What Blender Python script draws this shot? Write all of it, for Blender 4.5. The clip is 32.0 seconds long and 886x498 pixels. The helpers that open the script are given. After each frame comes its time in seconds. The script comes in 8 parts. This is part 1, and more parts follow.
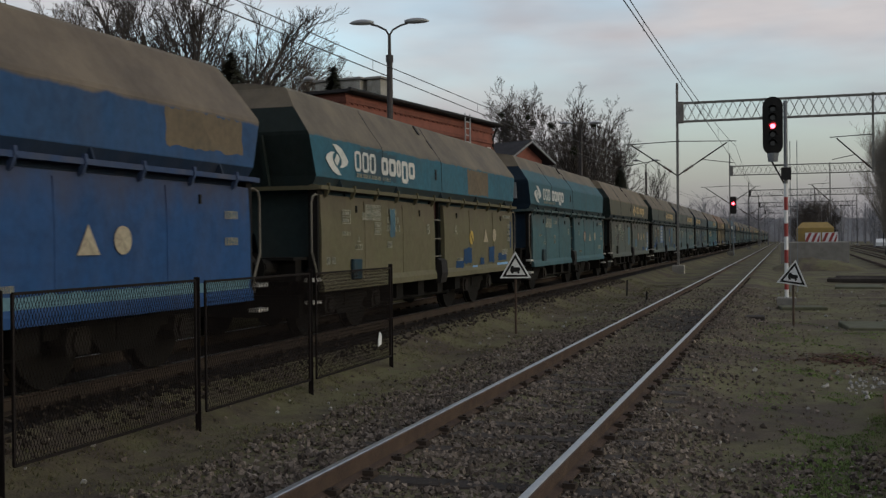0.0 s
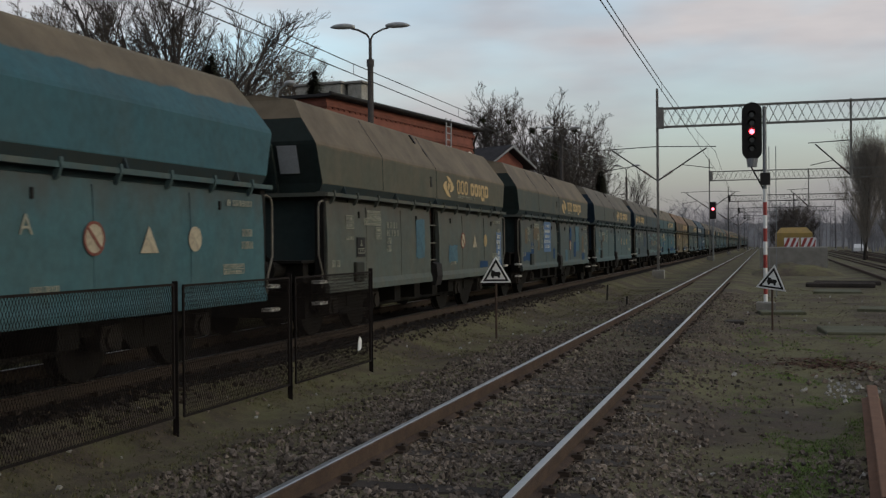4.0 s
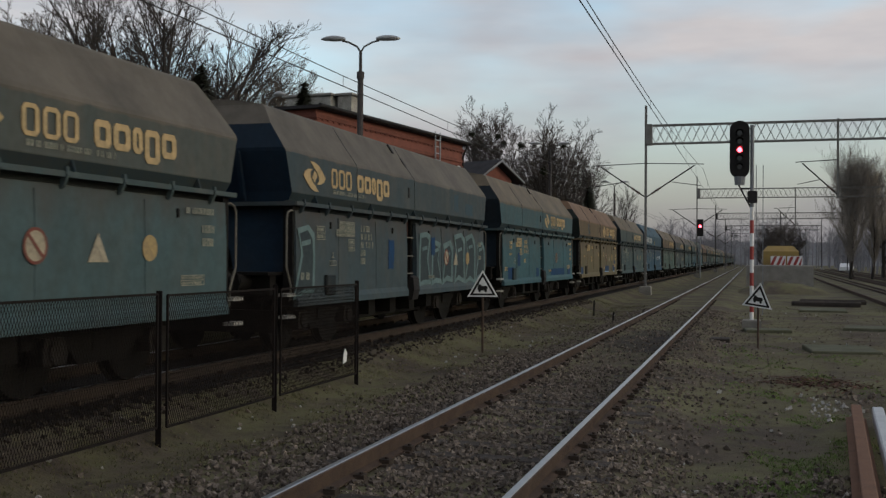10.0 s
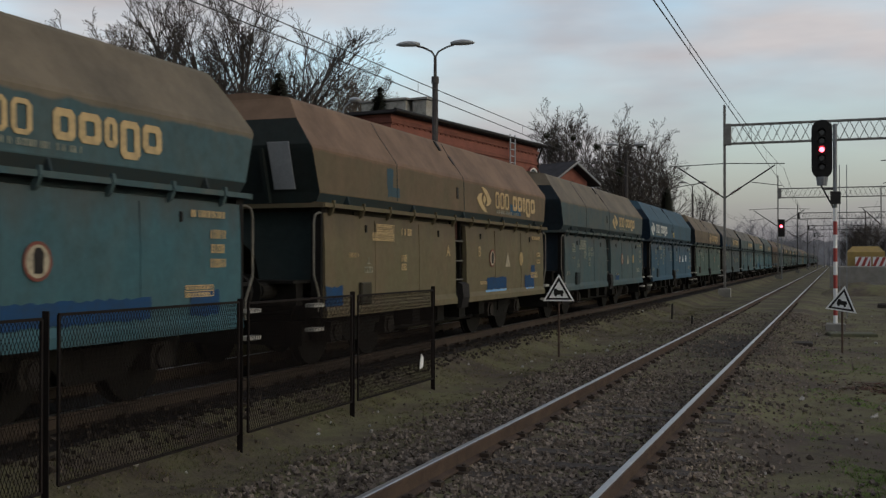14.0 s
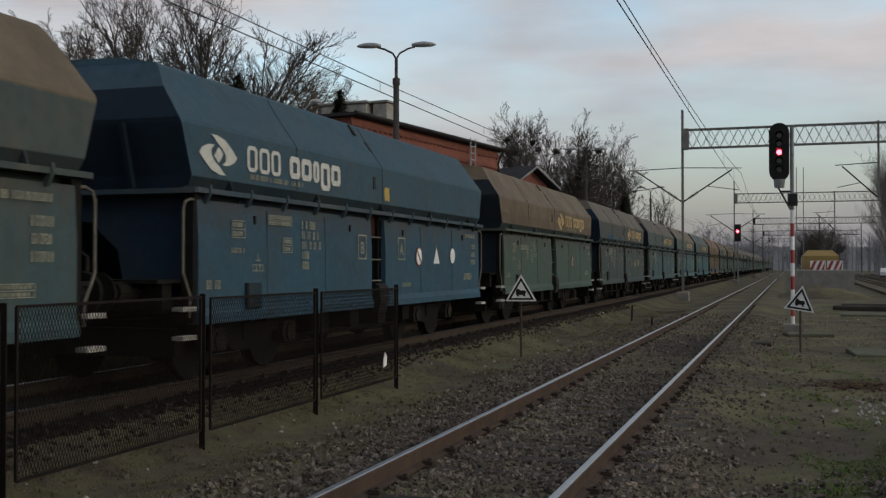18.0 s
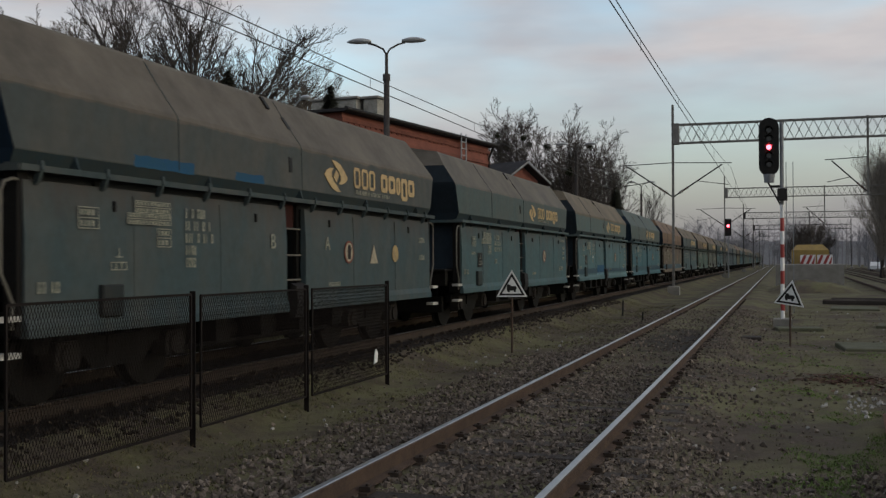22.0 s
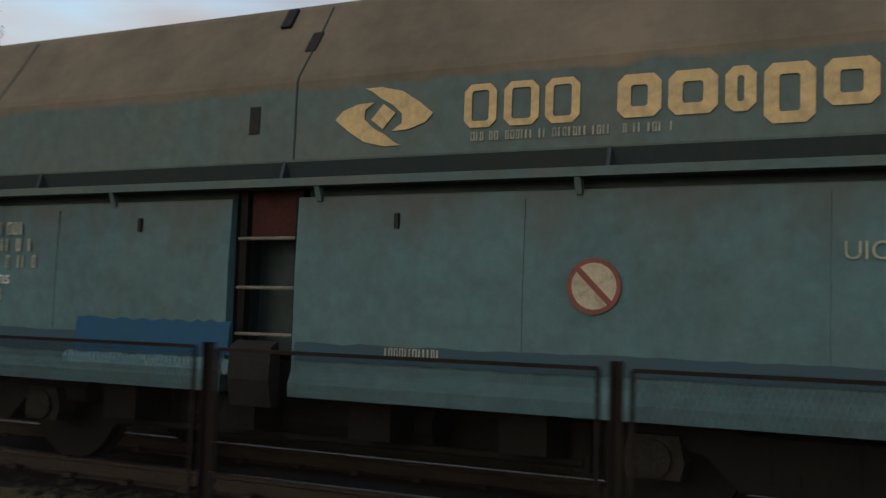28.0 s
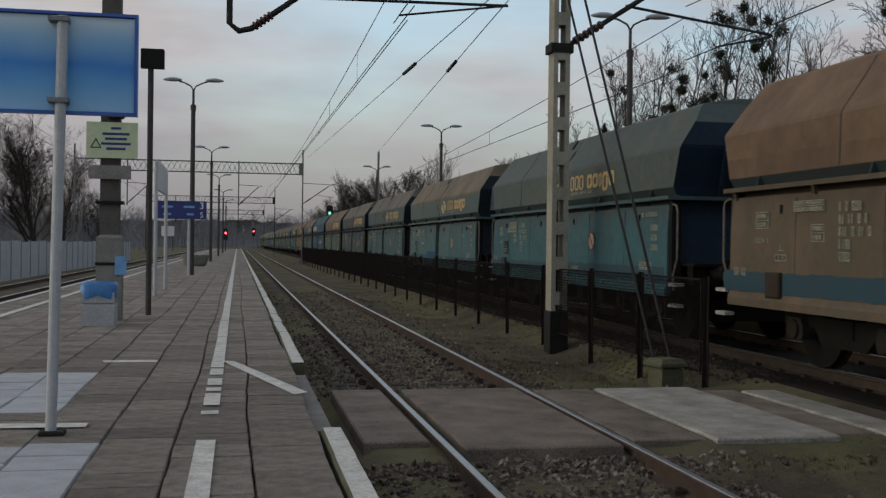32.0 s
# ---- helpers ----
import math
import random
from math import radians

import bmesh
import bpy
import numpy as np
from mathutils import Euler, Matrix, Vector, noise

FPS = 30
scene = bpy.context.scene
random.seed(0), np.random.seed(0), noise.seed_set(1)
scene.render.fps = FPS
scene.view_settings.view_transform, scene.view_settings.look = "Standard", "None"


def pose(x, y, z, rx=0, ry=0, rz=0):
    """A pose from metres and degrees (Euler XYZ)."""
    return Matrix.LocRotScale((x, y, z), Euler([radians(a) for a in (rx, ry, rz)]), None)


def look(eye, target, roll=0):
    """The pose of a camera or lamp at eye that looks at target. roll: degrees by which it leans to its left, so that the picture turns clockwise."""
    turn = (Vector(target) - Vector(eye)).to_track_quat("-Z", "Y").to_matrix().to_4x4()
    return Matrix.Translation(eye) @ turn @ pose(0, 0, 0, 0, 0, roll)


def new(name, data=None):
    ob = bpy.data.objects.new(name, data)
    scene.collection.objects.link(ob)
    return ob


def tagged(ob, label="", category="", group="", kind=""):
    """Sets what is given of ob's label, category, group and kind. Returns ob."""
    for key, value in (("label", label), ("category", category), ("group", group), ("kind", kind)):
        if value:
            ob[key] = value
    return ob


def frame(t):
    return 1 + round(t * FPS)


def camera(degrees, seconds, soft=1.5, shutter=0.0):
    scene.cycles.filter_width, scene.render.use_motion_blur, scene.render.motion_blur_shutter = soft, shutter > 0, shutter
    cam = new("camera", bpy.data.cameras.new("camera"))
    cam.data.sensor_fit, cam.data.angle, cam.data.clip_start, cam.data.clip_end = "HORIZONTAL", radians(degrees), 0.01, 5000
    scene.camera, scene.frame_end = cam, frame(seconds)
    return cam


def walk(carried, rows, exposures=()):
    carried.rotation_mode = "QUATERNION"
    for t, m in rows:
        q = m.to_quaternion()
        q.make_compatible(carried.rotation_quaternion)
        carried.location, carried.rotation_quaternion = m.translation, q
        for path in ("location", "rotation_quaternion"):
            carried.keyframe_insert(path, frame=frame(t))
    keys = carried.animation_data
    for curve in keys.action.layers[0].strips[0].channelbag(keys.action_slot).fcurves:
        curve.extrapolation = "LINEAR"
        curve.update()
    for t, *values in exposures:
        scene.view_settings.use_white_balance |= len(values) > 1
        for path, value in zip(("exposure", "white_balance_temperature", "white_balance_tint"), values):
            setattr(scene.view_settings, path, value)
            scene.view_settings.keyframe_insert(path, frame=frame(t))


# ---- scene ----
PATH = [
    (0, (0.017, -0.050, 1.588), (-3.093, 9.453, 1.506), -0.56),
    (0.5, (0.002, -0.034, 1.583), (-3.099, 9.472, 1.493), -0.64),
    (1, (0.017, -0.042, 1.592), (-3.027, 9.483, 1.523), -0.38),
    (1.5, (0.015, -0.038, 1.580), (-3.041, 9.483, 1.521), -0.49),
    (2, (0.022, -0.045, 1.583), (-3.014, 9.483, 1.553), -0.56),
    (2.5, (0.019, -0.034, 1.583), (-2.997, 9.501, 1.569), -0.55),
    (3, (0.019, -0.035, 1.583), (-2.947, 9.515, 1.586), -0.53),
    (3.5, (0.020, -0.032, 1.583), (-2.926, 9.524, 1.502), -0.54),
    (5.5, (0.017, 0.008, 1.579), (-2.883, 9.576, 1.769), -0.19),
    (6, (0.030, 0.004, 1.588), (-2.835, 9.584, 1.741), -0.00),
    (6.5, (0.033, -0.013, 1.581), (-2.817, 9.570, 1.744), 0.15),
    (7, (0.023, 0.006, 1.578), (-2.811, 9.594, 1.754), 0.49),
    (7.5, (0.020, 0.007, 1.582), (-2.836, 9.588, 1.755), 0.53),
    (8, (0.022, 0.013, 1.585), (-2.842, 9.592, 1.762), 0.46),
    (8.5, (0.011, 0.011, 1.581), (-2.875, 9.584, 1.776), 0.39),
    (9, (-0.001, 0.004, 1.597), (-2.873, 9.581, 1.786), 0.74),
    (9.5, (0.019, -0.003, 1.575), (-2.816, 9.585, 1.723), 0.42),
    (10, (0.023, 0.001, 1.582), (-2.803, 9.593, 1.671), 0.35),
    (10.5, (0.034, -0.017, 1.582), (-2.787, 9.576, 1.651), 0.28),
    (11, (0.032, -0.027, 1.582), (-2.844, 9.550, 1.629), -0.25),
    (11.5, (0.011, -0.032, 1.587), (-3.251, 9.421, 1.658), -0.71),
    (12, (-0.006, -0.075, 1.592), (-3.570, 9.266, 1.779), -0.64),
    (12.5, (-0.037, -0.061, 1.594), (-4.036, 9.103, 1.752), -0.81),
    (13, (0.058, -0.165, 1.622), (-3.898, 9.019, 1.726), -0.52),
    (13.5, (0.042, -0.034, 1.632), (-3.536, 9.304, 1.658), -0.27),
    (14, (0.031, -0.034, 1.634), (-3.476, 9.330, 1.739), 0.05),
    (14.5, (-0.003, 0.006, 1.598), (-3.473, 9.383, 1.800), -0.13),
    (15, (-0.013, -0.026, 1.600), (-3.376, 9.389, 1.790), 0.38),
    (15.5, (0.011, -0.058, 1.598), (-3.142, 9.430, 1.779), 0.69),
    (17.5, (-0.045, 0.007, 1.531), (-3.097, 9.528, 1.712), 0.20),
    (18, (-0.047, 0.007, 1.522), (-3.187, 9.500, 1.684), -0.01),
    (18.5, (-0.043, -0.005, 1.544), (-3.206, 9.480, 1.721), -0.04),
    (19, (-0.050, 0.004, 1.539), (-3.197, 9.492, 1.816), 0.09),
    (19.5, (-0.045, -0.014, 1.537), (-3.163, 9.484, 1.818), -0.00),
    (20, (-0.048, 0.013, 1.528), (-3.143, 9.516, 1.846), 0.09),
    (20.5, (-0.056, 0.010, 1.534), (-3.121, 9.522, 1.880), 0.05),
    (21, (-0.043, -0.006, 1.539), (-3.103, 9.513, 1.695), -0.03),
    (21.5, (-0.036, 0.022, 1.532), (-3.028, 9.562, 1.715), -0.32),
    (22, (-0.035, 0.003, 1.534), (-3.096, 9.522, 1.651), -0.21),
    (22.5, (-0.034, 0.005, 1.543), (-3.067, 9.533, 1.660), -0.42),
    (23, (-0.041, 0.004, 1.544), (-3.109, 9.519, 1.751), -0.18),
    (23.5, (-0.040, 0.007, 1.543), (-3.094, 9.527, 1.734), -0.24),
    (24, (-0.036, -0.004, 1.538), (-3.094, 9.514, 1.752), -0.07),
    (24.5, (-0.037, 0.008, 1.544), (-3.085, 9.530, 1.778), -0.03),
    (25, (-0.030, -0.012, 1.541), (-3.093, 9.505, 1.763), 0.03),
    (25.5, (-0.032, -0.028, 1.539), (-3.271, 9.430, 1.763), -0.12),
    (25.9, (-0.011, -0.007, 1.583), (-4.186, 9.079, 1.714), 0.63),
    (26, (-0.077, 0.098, 1.410), (-4.888, 8.860, 1.673), 0.75),
    (26.2, (-0.100, 0.000, 1.520), (-5.863, 8.170, 1.729), 0.80),
    (26.4, (-0.100, 0.000, 1.520), (-6.790, 7.430, 1.729), 0.30),
    (26.5, (-0.103, -0.173, 1.481), (-7.058, 7.006, 1.798), 0.16),
    (28.5, (-0.182, 0.002, 1.463), (-6.561, -7.691, 1.832), 0.86),
    (29, (-0.064, 0.160, 1.563), (-4.275, -8.908, 1.746), -0.54),
    (29.5, (0.024, 0.062, 1.584), (-3.008, -9.467, 1.651), -0.83),
    (30, (0.183, -0.016, 1.589), (-2.515, -9.645, 1.600), -0.82),
    (30.5, (0.198, -0.034, 1.608), (-2.299, -9.717, 1.593), -0.16),
    (31, (0.159, -0.036, 1.597), (-2.320, -9.724, 1.596), -0.34),
    (31.5, (0.094, -0.033, 1.611), (-1.965, -9.818, 1.623), 0.20),
    (32, (0.129, -0.099, 1.601), (-1.793, -9.912, 1.562), 0.71),
]
cam = camera(45.8, 32.0, soft=1.35, shutter=0.18)
walk(cam, [(t, look(eye, target, roll)) for t, eye, target, roll in PATH])

# ---- light: a dull evening sky with broken cloud, low sun behind thin cloud ----
SUN_EL, SUN_AZ = 16.0, 95.0
world = bpy.data.worlds.new("evening_sky")
scene.world = world
world.use_nodes = True
wn, wl = world.node_tree.nodes, world.node_tree.links
bg = wn["Background"]
sky = wn.new("ShaderNodeTexSky")
sky.sky_type = "NISHITA"
sky.sun_disc = False
sky.sun_elevation, sky.sun_rotation = radians(SUN_EL), radians(SUN_AZ)
sky.air_density, sky.dust_density = 1.2, 1.5
tc = wn.new("ShaderNodeTexCoord")
stretch = wn.new("ShaderNodeMapping")
stretch.inputs["Scale"].default_value = (1.0, 1.0, 3.2)
wl.new(tc.outputs["Generated"], stretch.inputs["Vector"])
cl = wn.new("ShaderNodeTexNoise")
cl.inputs["Scale"].default_value, cl.inputs["Detail"].default_value, cl.inputs["Roughness"].default_value = 2.6, 4.0, 0.5
wl.new(stretch.outputs["Vector"], cl.inputs["Vector"])
cover = wn.new("ShaderNodeMapRange")
for k, v in (("From Min", 0.40), ("From Max", 0.60), ("To Min", 0.40), ("To Max", 1.0)):
    cover.inputs[k].default_value = v
wl.new(cl.outputs["Fac"], cover.inputs["Value"])
gain = wn.new("ShaderNodeMix")
gain.data_type, gain.blend_type = "RGBA", "MULTIPLY"
gain.inputs[0].default_value = 1.0
gain.inputs[7].default_value = (2.58, 3.0, 3.25, 1)
wl.new(sky.outputs["Color"], gain.inputs[6])
veil = wn.new("ShaderNodeMix")
veil.data_type = "RGBA"
wl.new(cover.outputs["Result"], veil.inputs[0])
wl.new(gain.outputs[2], veil.inputs[6])
deck = wn.new("ShaderNodeTexNoise")
deck.inputs["Scale"].default_value, deck.inputs["Detail"].default_value, deck.inputs["Roughness"].default_value = 3.6, 5.0, 0.55
stretch2 = wn.new("ShaderNodeMapping")
stretch2.inputs["Location"].default_value, stretch2.inputs["Scale"].default_value = (3.1, 1.7, 0.4), (1.0, 1.0, 4.5)
wl.new(tc.outputs["Generated"], stretch2.inputs["Vector"])
wl.new(stretch2.outputs["Vector"], deck.inputs["Vector"])
tone = wn.new("ShaderNodeValToRGB")
up = wn.new("ShaderNodeSeparateXYZ")
tone.color_ramp.elements[0].position, tone.color_ramp.elements[0].color = 0.36, (5.4, 5.35, 5.7, 1)
tone.color_ramp.elements[1].position, tone.color_ramp.elements[1].color = 0.66, (7.4, 7.0, 7.0, 1)
wl.new(deck.outputs["Fac"], tone.inputs["Fac"])
wl.new(tc.outputs["Generated"], up.inputs[0])
# the cloud deck thickens towards the south
thick = wn.new("ShaderNodeMapRange")
thick.interpolation_type = "SMOOTHSTEP"
for k, v in (("From Min", -0.9), ("From Max", 0.5), ("To Min", 0.88), ("To Max", 1.0)):
    thick.inputs[k].default_value = v
wl.new(up.outputs["Y"], thick.inputs["Value"])
heavy = wn.new("ShaderNodeVectorMath")
heavy.operation = "SCALE"
wl.new(tone.outputs["Color"], heavy.inputs[0])
wl.new(thick.outputs["Result"], heavy.inputs["Scale"])
wl.new(heavy.outputs["Vector"], veil.inputs[7])
# murk towards the horizon
murk = wn.new("ShaderNodeMapRange")
murk.interpolation_type = "SMOOTHSTEP"
for k, v in (("From Min", -0.02), ("From Max", 0.20), ("To Min", 0.95), ("To Max", 0.0)):
    murk.inputs[k].default_value = v
wl.new(up.outputs["Z"], murk.inputs["Value"])
low_sky = wn.new("ShaderNodeMix")
low_sky.data_type = "RGBA"
low_sky.inputs[7].default_value = (2.92, 2.77, 2.97, 1)
wl.new(murk.outputs["Result"], low_sky.inputs[0])
wl.new(veil.outputs[2], low_sky.inputs[6])
wl.new(low_sky.outputs[2], bg.inputs["Color"])
bg.inputs["Strength"].default_value = 0.087
sun = new("sun", bpy.data.lights.new("sun", "SUN"))
sun.data.energy, sun.data.angle, sun.data.color = 0.5, radians(40), (1.0, 0.84, 0.70)
sun.rotation_euler = (radians(90 - SUN_EL), 0, radians(180 - SUN_AZ))


# ---- materials ----
def material(name, color, other=None, rough=0.85, metal=0.0, scale=3.0, fine=40.0, bump=0.3, spread=0.5, vary=0.0, depth=0.01):
    """Two scales of noise round the second colour, by as much as the first differs from it, with relief; vary: brightness from piece to piece."""
    m = bpy.data.materials.new(name)
    m.use_nodes = True
    n, l = m.node_tree.nodes, m.node_tree.links
    b = n["Principled BSDF"]
    b.inputs["Roughness"].default_value, b.inputs["Metallic"].default_value = rough, metal
    b.inputs["Specular IOR Level"].default_value = 0.5 if rough < 0.55 else 0.10
    tx = n.new("ShaderNodeTexCoord")
    big, small = n.new("ShaderNodeTexNoise"), n.new("ShaderNodeTexNoise")
    for t, s, d in ((big, scale, 5.0), (small, fine, 4.0)):
        t.inputs["Scale"].default_value, t.inputs["Detail"].default_value, t.inputs["Roughness"].default_value = s, d, 0.62
        l.new(tx.outputs["Object"], t.inputs["Vector"])
    mx = n.new("ShaderNodeMix")
    mx.data_type = "RGBA"
    other = other or tuple(c * 0.6 for c in color)
    swing = [(a - b) / (a + b) for a, b in zip(color, other)]
    mx.inputs[6].default_value, mx.inputs[7].default_value = (*(b * (1 + k) for b, k in zip(other, swing)), 1), (*(b * (1 - k) for b, k in zip(other, swing)), 1)
    rg = n.new("ShaderNodeMapRange")
    rg.inputs["From Min"].default_value, rg.inputs["From Max"].default_value = 0.5 - 0.25 * spread, 0.5 + 0.25 * spread
    ad = n.new("ShaderNodeMath")
    ad.operation = "MULTIPLY_ADD"
    ad.inputs[1].default_value, ad.inputs[2].default_value = 0.5, 0.0
    l.new(small.outputs["Fac"], ad.inputs[0])
    av = n.new("ShaderNodeMath")
    av.operation = "MULTIPLY_ADD"
    av.inputs[1].default_value = 0.5
    l.new(big.outputs["Fac"], av.inputs[0])
    l.new(ad.outputs[0], av.inputs[2])
    l.new(av.outputs[0], rg.inputs["Value"])
    l.new(rg.outputs["Result"], mx.inputs[0])
    out = mx.outputs[2]
    if vary:
        info, isl, hs = n.new("ShaderNodeObjectInfo"), n.new("ShaderNodeNewGeometry"), n.new("ShaderNodeHueSaturation")
        sm, fr, vr = n.new("ShaderNodeMath"), n.new("ShaderNodeMath"), n.new("ShaderNodeMapRange")
        fr.operation = "FRACT"
        l.new(info.outputs["Random"], sm.inputs[0])
        l.new(isl.outputs["Random Per Island"], sm.inputs[1])
        l.new(sm.outputs[0], fr.inputs[0])
        l.new(fr.outputs[0], vr.inputs["Value"])
        vr.inputs["To Min"].default_value, vr.inputs["To Max"].default_value = 1 - vary, 1 + vary
        l.new(vr.outputs["Result"], hs.inputs["Value"])
        l.new(out, hs.inputs["Color"])
        out = hs.outputs["Color"]
    l.new(out, b.inputs["Base Color"])
    if bump:
        bp = n.new("ShaderNodeBump")
        bp.inputs["Strength"].default_value, bp.inputs["Distance"].default_value = bump, depth
        l.new(small.outputs["Fac"], bp.inputs["Height"])
        l.new(bp.outputs["Normal"], b.inputs["Normal"])
    return m


def glow(name, color, strength):
    m = bpy.data.materials.new(name)
    m.use_nodes = True
    b = m.node_tree.nodes["Principled BSDF"]
    b.inputs["Base Color"].default_value = (*color, 1)
    b.inputs["Emission Color"].default_value, b.inputs["Emission Strength"].default_value = (*color, 1), strength
    return m


def wagon_paint(name, color, dust, line, keep=0.15, fade=0.40, runs=False):
    """Old wagon paint; brown dust lies on it above the height line, in a ragged edge, and thinly in streaks below."""
    m = material(name, color, tuple(c * (1 - fade) for c in color), rough=0.66, scale=1.1, fine=9.0, bump=0.10, spread=0.62)
    n, l = m.node_tree.nodes, m.node_tree.links
    b = n["Principled BSDF"]
    src = b.inputs["Base Color"].links[0].from_socket
    tx, sep = n.new("ShaderNodeTexCoord"), n.new("ShaderNodeSeparateXYZ")
    l.new(tx.outputs["Object"], sep.inputs[0])
    mp, st = n.new("ShaderNodeMapping"), n.new("ShaderNodeTexNoise")
    mp.inputs["Scale"].default_value = (1.0, 1.5, 0.7)
    l.new(tx.outputs["Object"], mp.inputs["Vector"])
    l.new(mp.outputs["Vector"], st.inputs["Vector"])
    st.inputs["Scale"].default_value, st.inputs["Detail"].default_value = 2.2, 6.0
    edge = n.new("ShaderNodeMath")
    edge.operation = "MULTIPLY_ADD"
    edge.inputs[1].default_value = 0.12
    l.new(st.outputs["Fac"], edge.inputs[0])
    l.new(sep.outputs["Z"], edge.inputs[2])
    above = n.new("ShaderNodeMapRange")
    above.interpolation_type = "SMOOTHSTEP"
    for k, v in (("From Min", line + 0.035), ("From Max", line + 0.085), ("To Min", 0.0), ("To Max", 0.92)):
        above.inputs[k].default_value = v
    l.new(edge.outputs[0], above.inputs["Value"])
    thin = n.new("ShaderNodeMapRange")
    for k, v in (("From Min", 0.38), ("From Max", 0.72), ("To Min", keep * 0.6), ("To Max", min(0.95, keep * 1.5))):
        thin.inputs[k].default_value = v
    l.new(st.outputs["Fac"], thin.inputs["Value"])
    most = n.new("ShaderNodeMath")
    most.operation = "MAXIMUM"
    l.new(above.outputs["Result"], most.inputs[0])
    l.new(thin.outputs["Result"], most.inputs[1])
    mx = n.new("ShaderNodeMix")
    mx.data_type = "RGBA"
    l.new(most.outputs[0], mx.inputs[0])
    l.new(src, mx.inputs[6])
    tone, blot = n.new("ShaderNodeMix"), n.new("ShaderNodeTexNoise")
    tone.data_type = "RGBA"
    blot.inputs["Scale"].default_value, blot.inputs["Detail"].default_value, blot.inputs["Roughness"].default_value = 1.1, 8.0, 0.68
    l.new(tx.outputs["Object"], blot.inputs["Vector"])
    spot = n.new("ShaderNodeMapRange")
    spot.inputs["From Min"].default_value, spot.inputs["From Max"].default_value = 0.36, 0.64
    l.new(blot.outputs["Fac"], spot.inputs["Value"])
    l.new(spot.outputs["Result"], tone.inputs[0])
    tone.inputs[6].default_value, tone.inputs[7].default_value = (*(c * 0.68 for c in dust), 1), (*(c * 1.18 for c in dust), 1)
    l.new(tone.outputs[2], mx.inputs[7])
    out = mx.outputs[2]
    if runs:
        # brown runs of coal dust washed down the sheet, each of its own length
        rn, rm, ad, rg, rx = n.new("ShaderNodeTexNoise"), n.new("ShaderNodeMapping"), n.new("ShaderNodeMath"), n.new("ShaderNodeMapRange"), n.new("ShaderNodeMix")
        rm.inputs["Scale"].default_value = (0.0, 2.4, 0.5)
        l.new(tx.outputs["Object"], rm.inputs["Vector"])
        l.new(rm.outputs["Vector"], rn.inputs["Vector"])
        rn.inputs["Scale"].default_value, rn.inputs["Detail"].default_value = 1.3, 6.0
        ad.operation = "MULTIPLY_ADD"
        ad.inputs[1].default_value = 0.95
        l.new(rn.outputs["Fac"], ad.inputs[0])
        l.new(sep.outputs["Z"], ad.inputs[2])
        for k, v in (("From Min", 2.15), ("From Max", 2.62), ("To Min", 0.0), ("To Max", 0.60)):
            rg.inputs[k].default_value = v
        l.new(ad.outputs[0], rg.inputs["Value"])
        rx.data_type = "RGBA"
        l.new(rg.outputs["Result"], rx.inputs[0])
        l.new(out, rx.inputs[6])
        rx.inputs[7].default_value = (0.070, 0.052, 0.043, 1)
        out = rx.outputs[2]
    l.new(out, b.inputs["Base Color"])
    return m


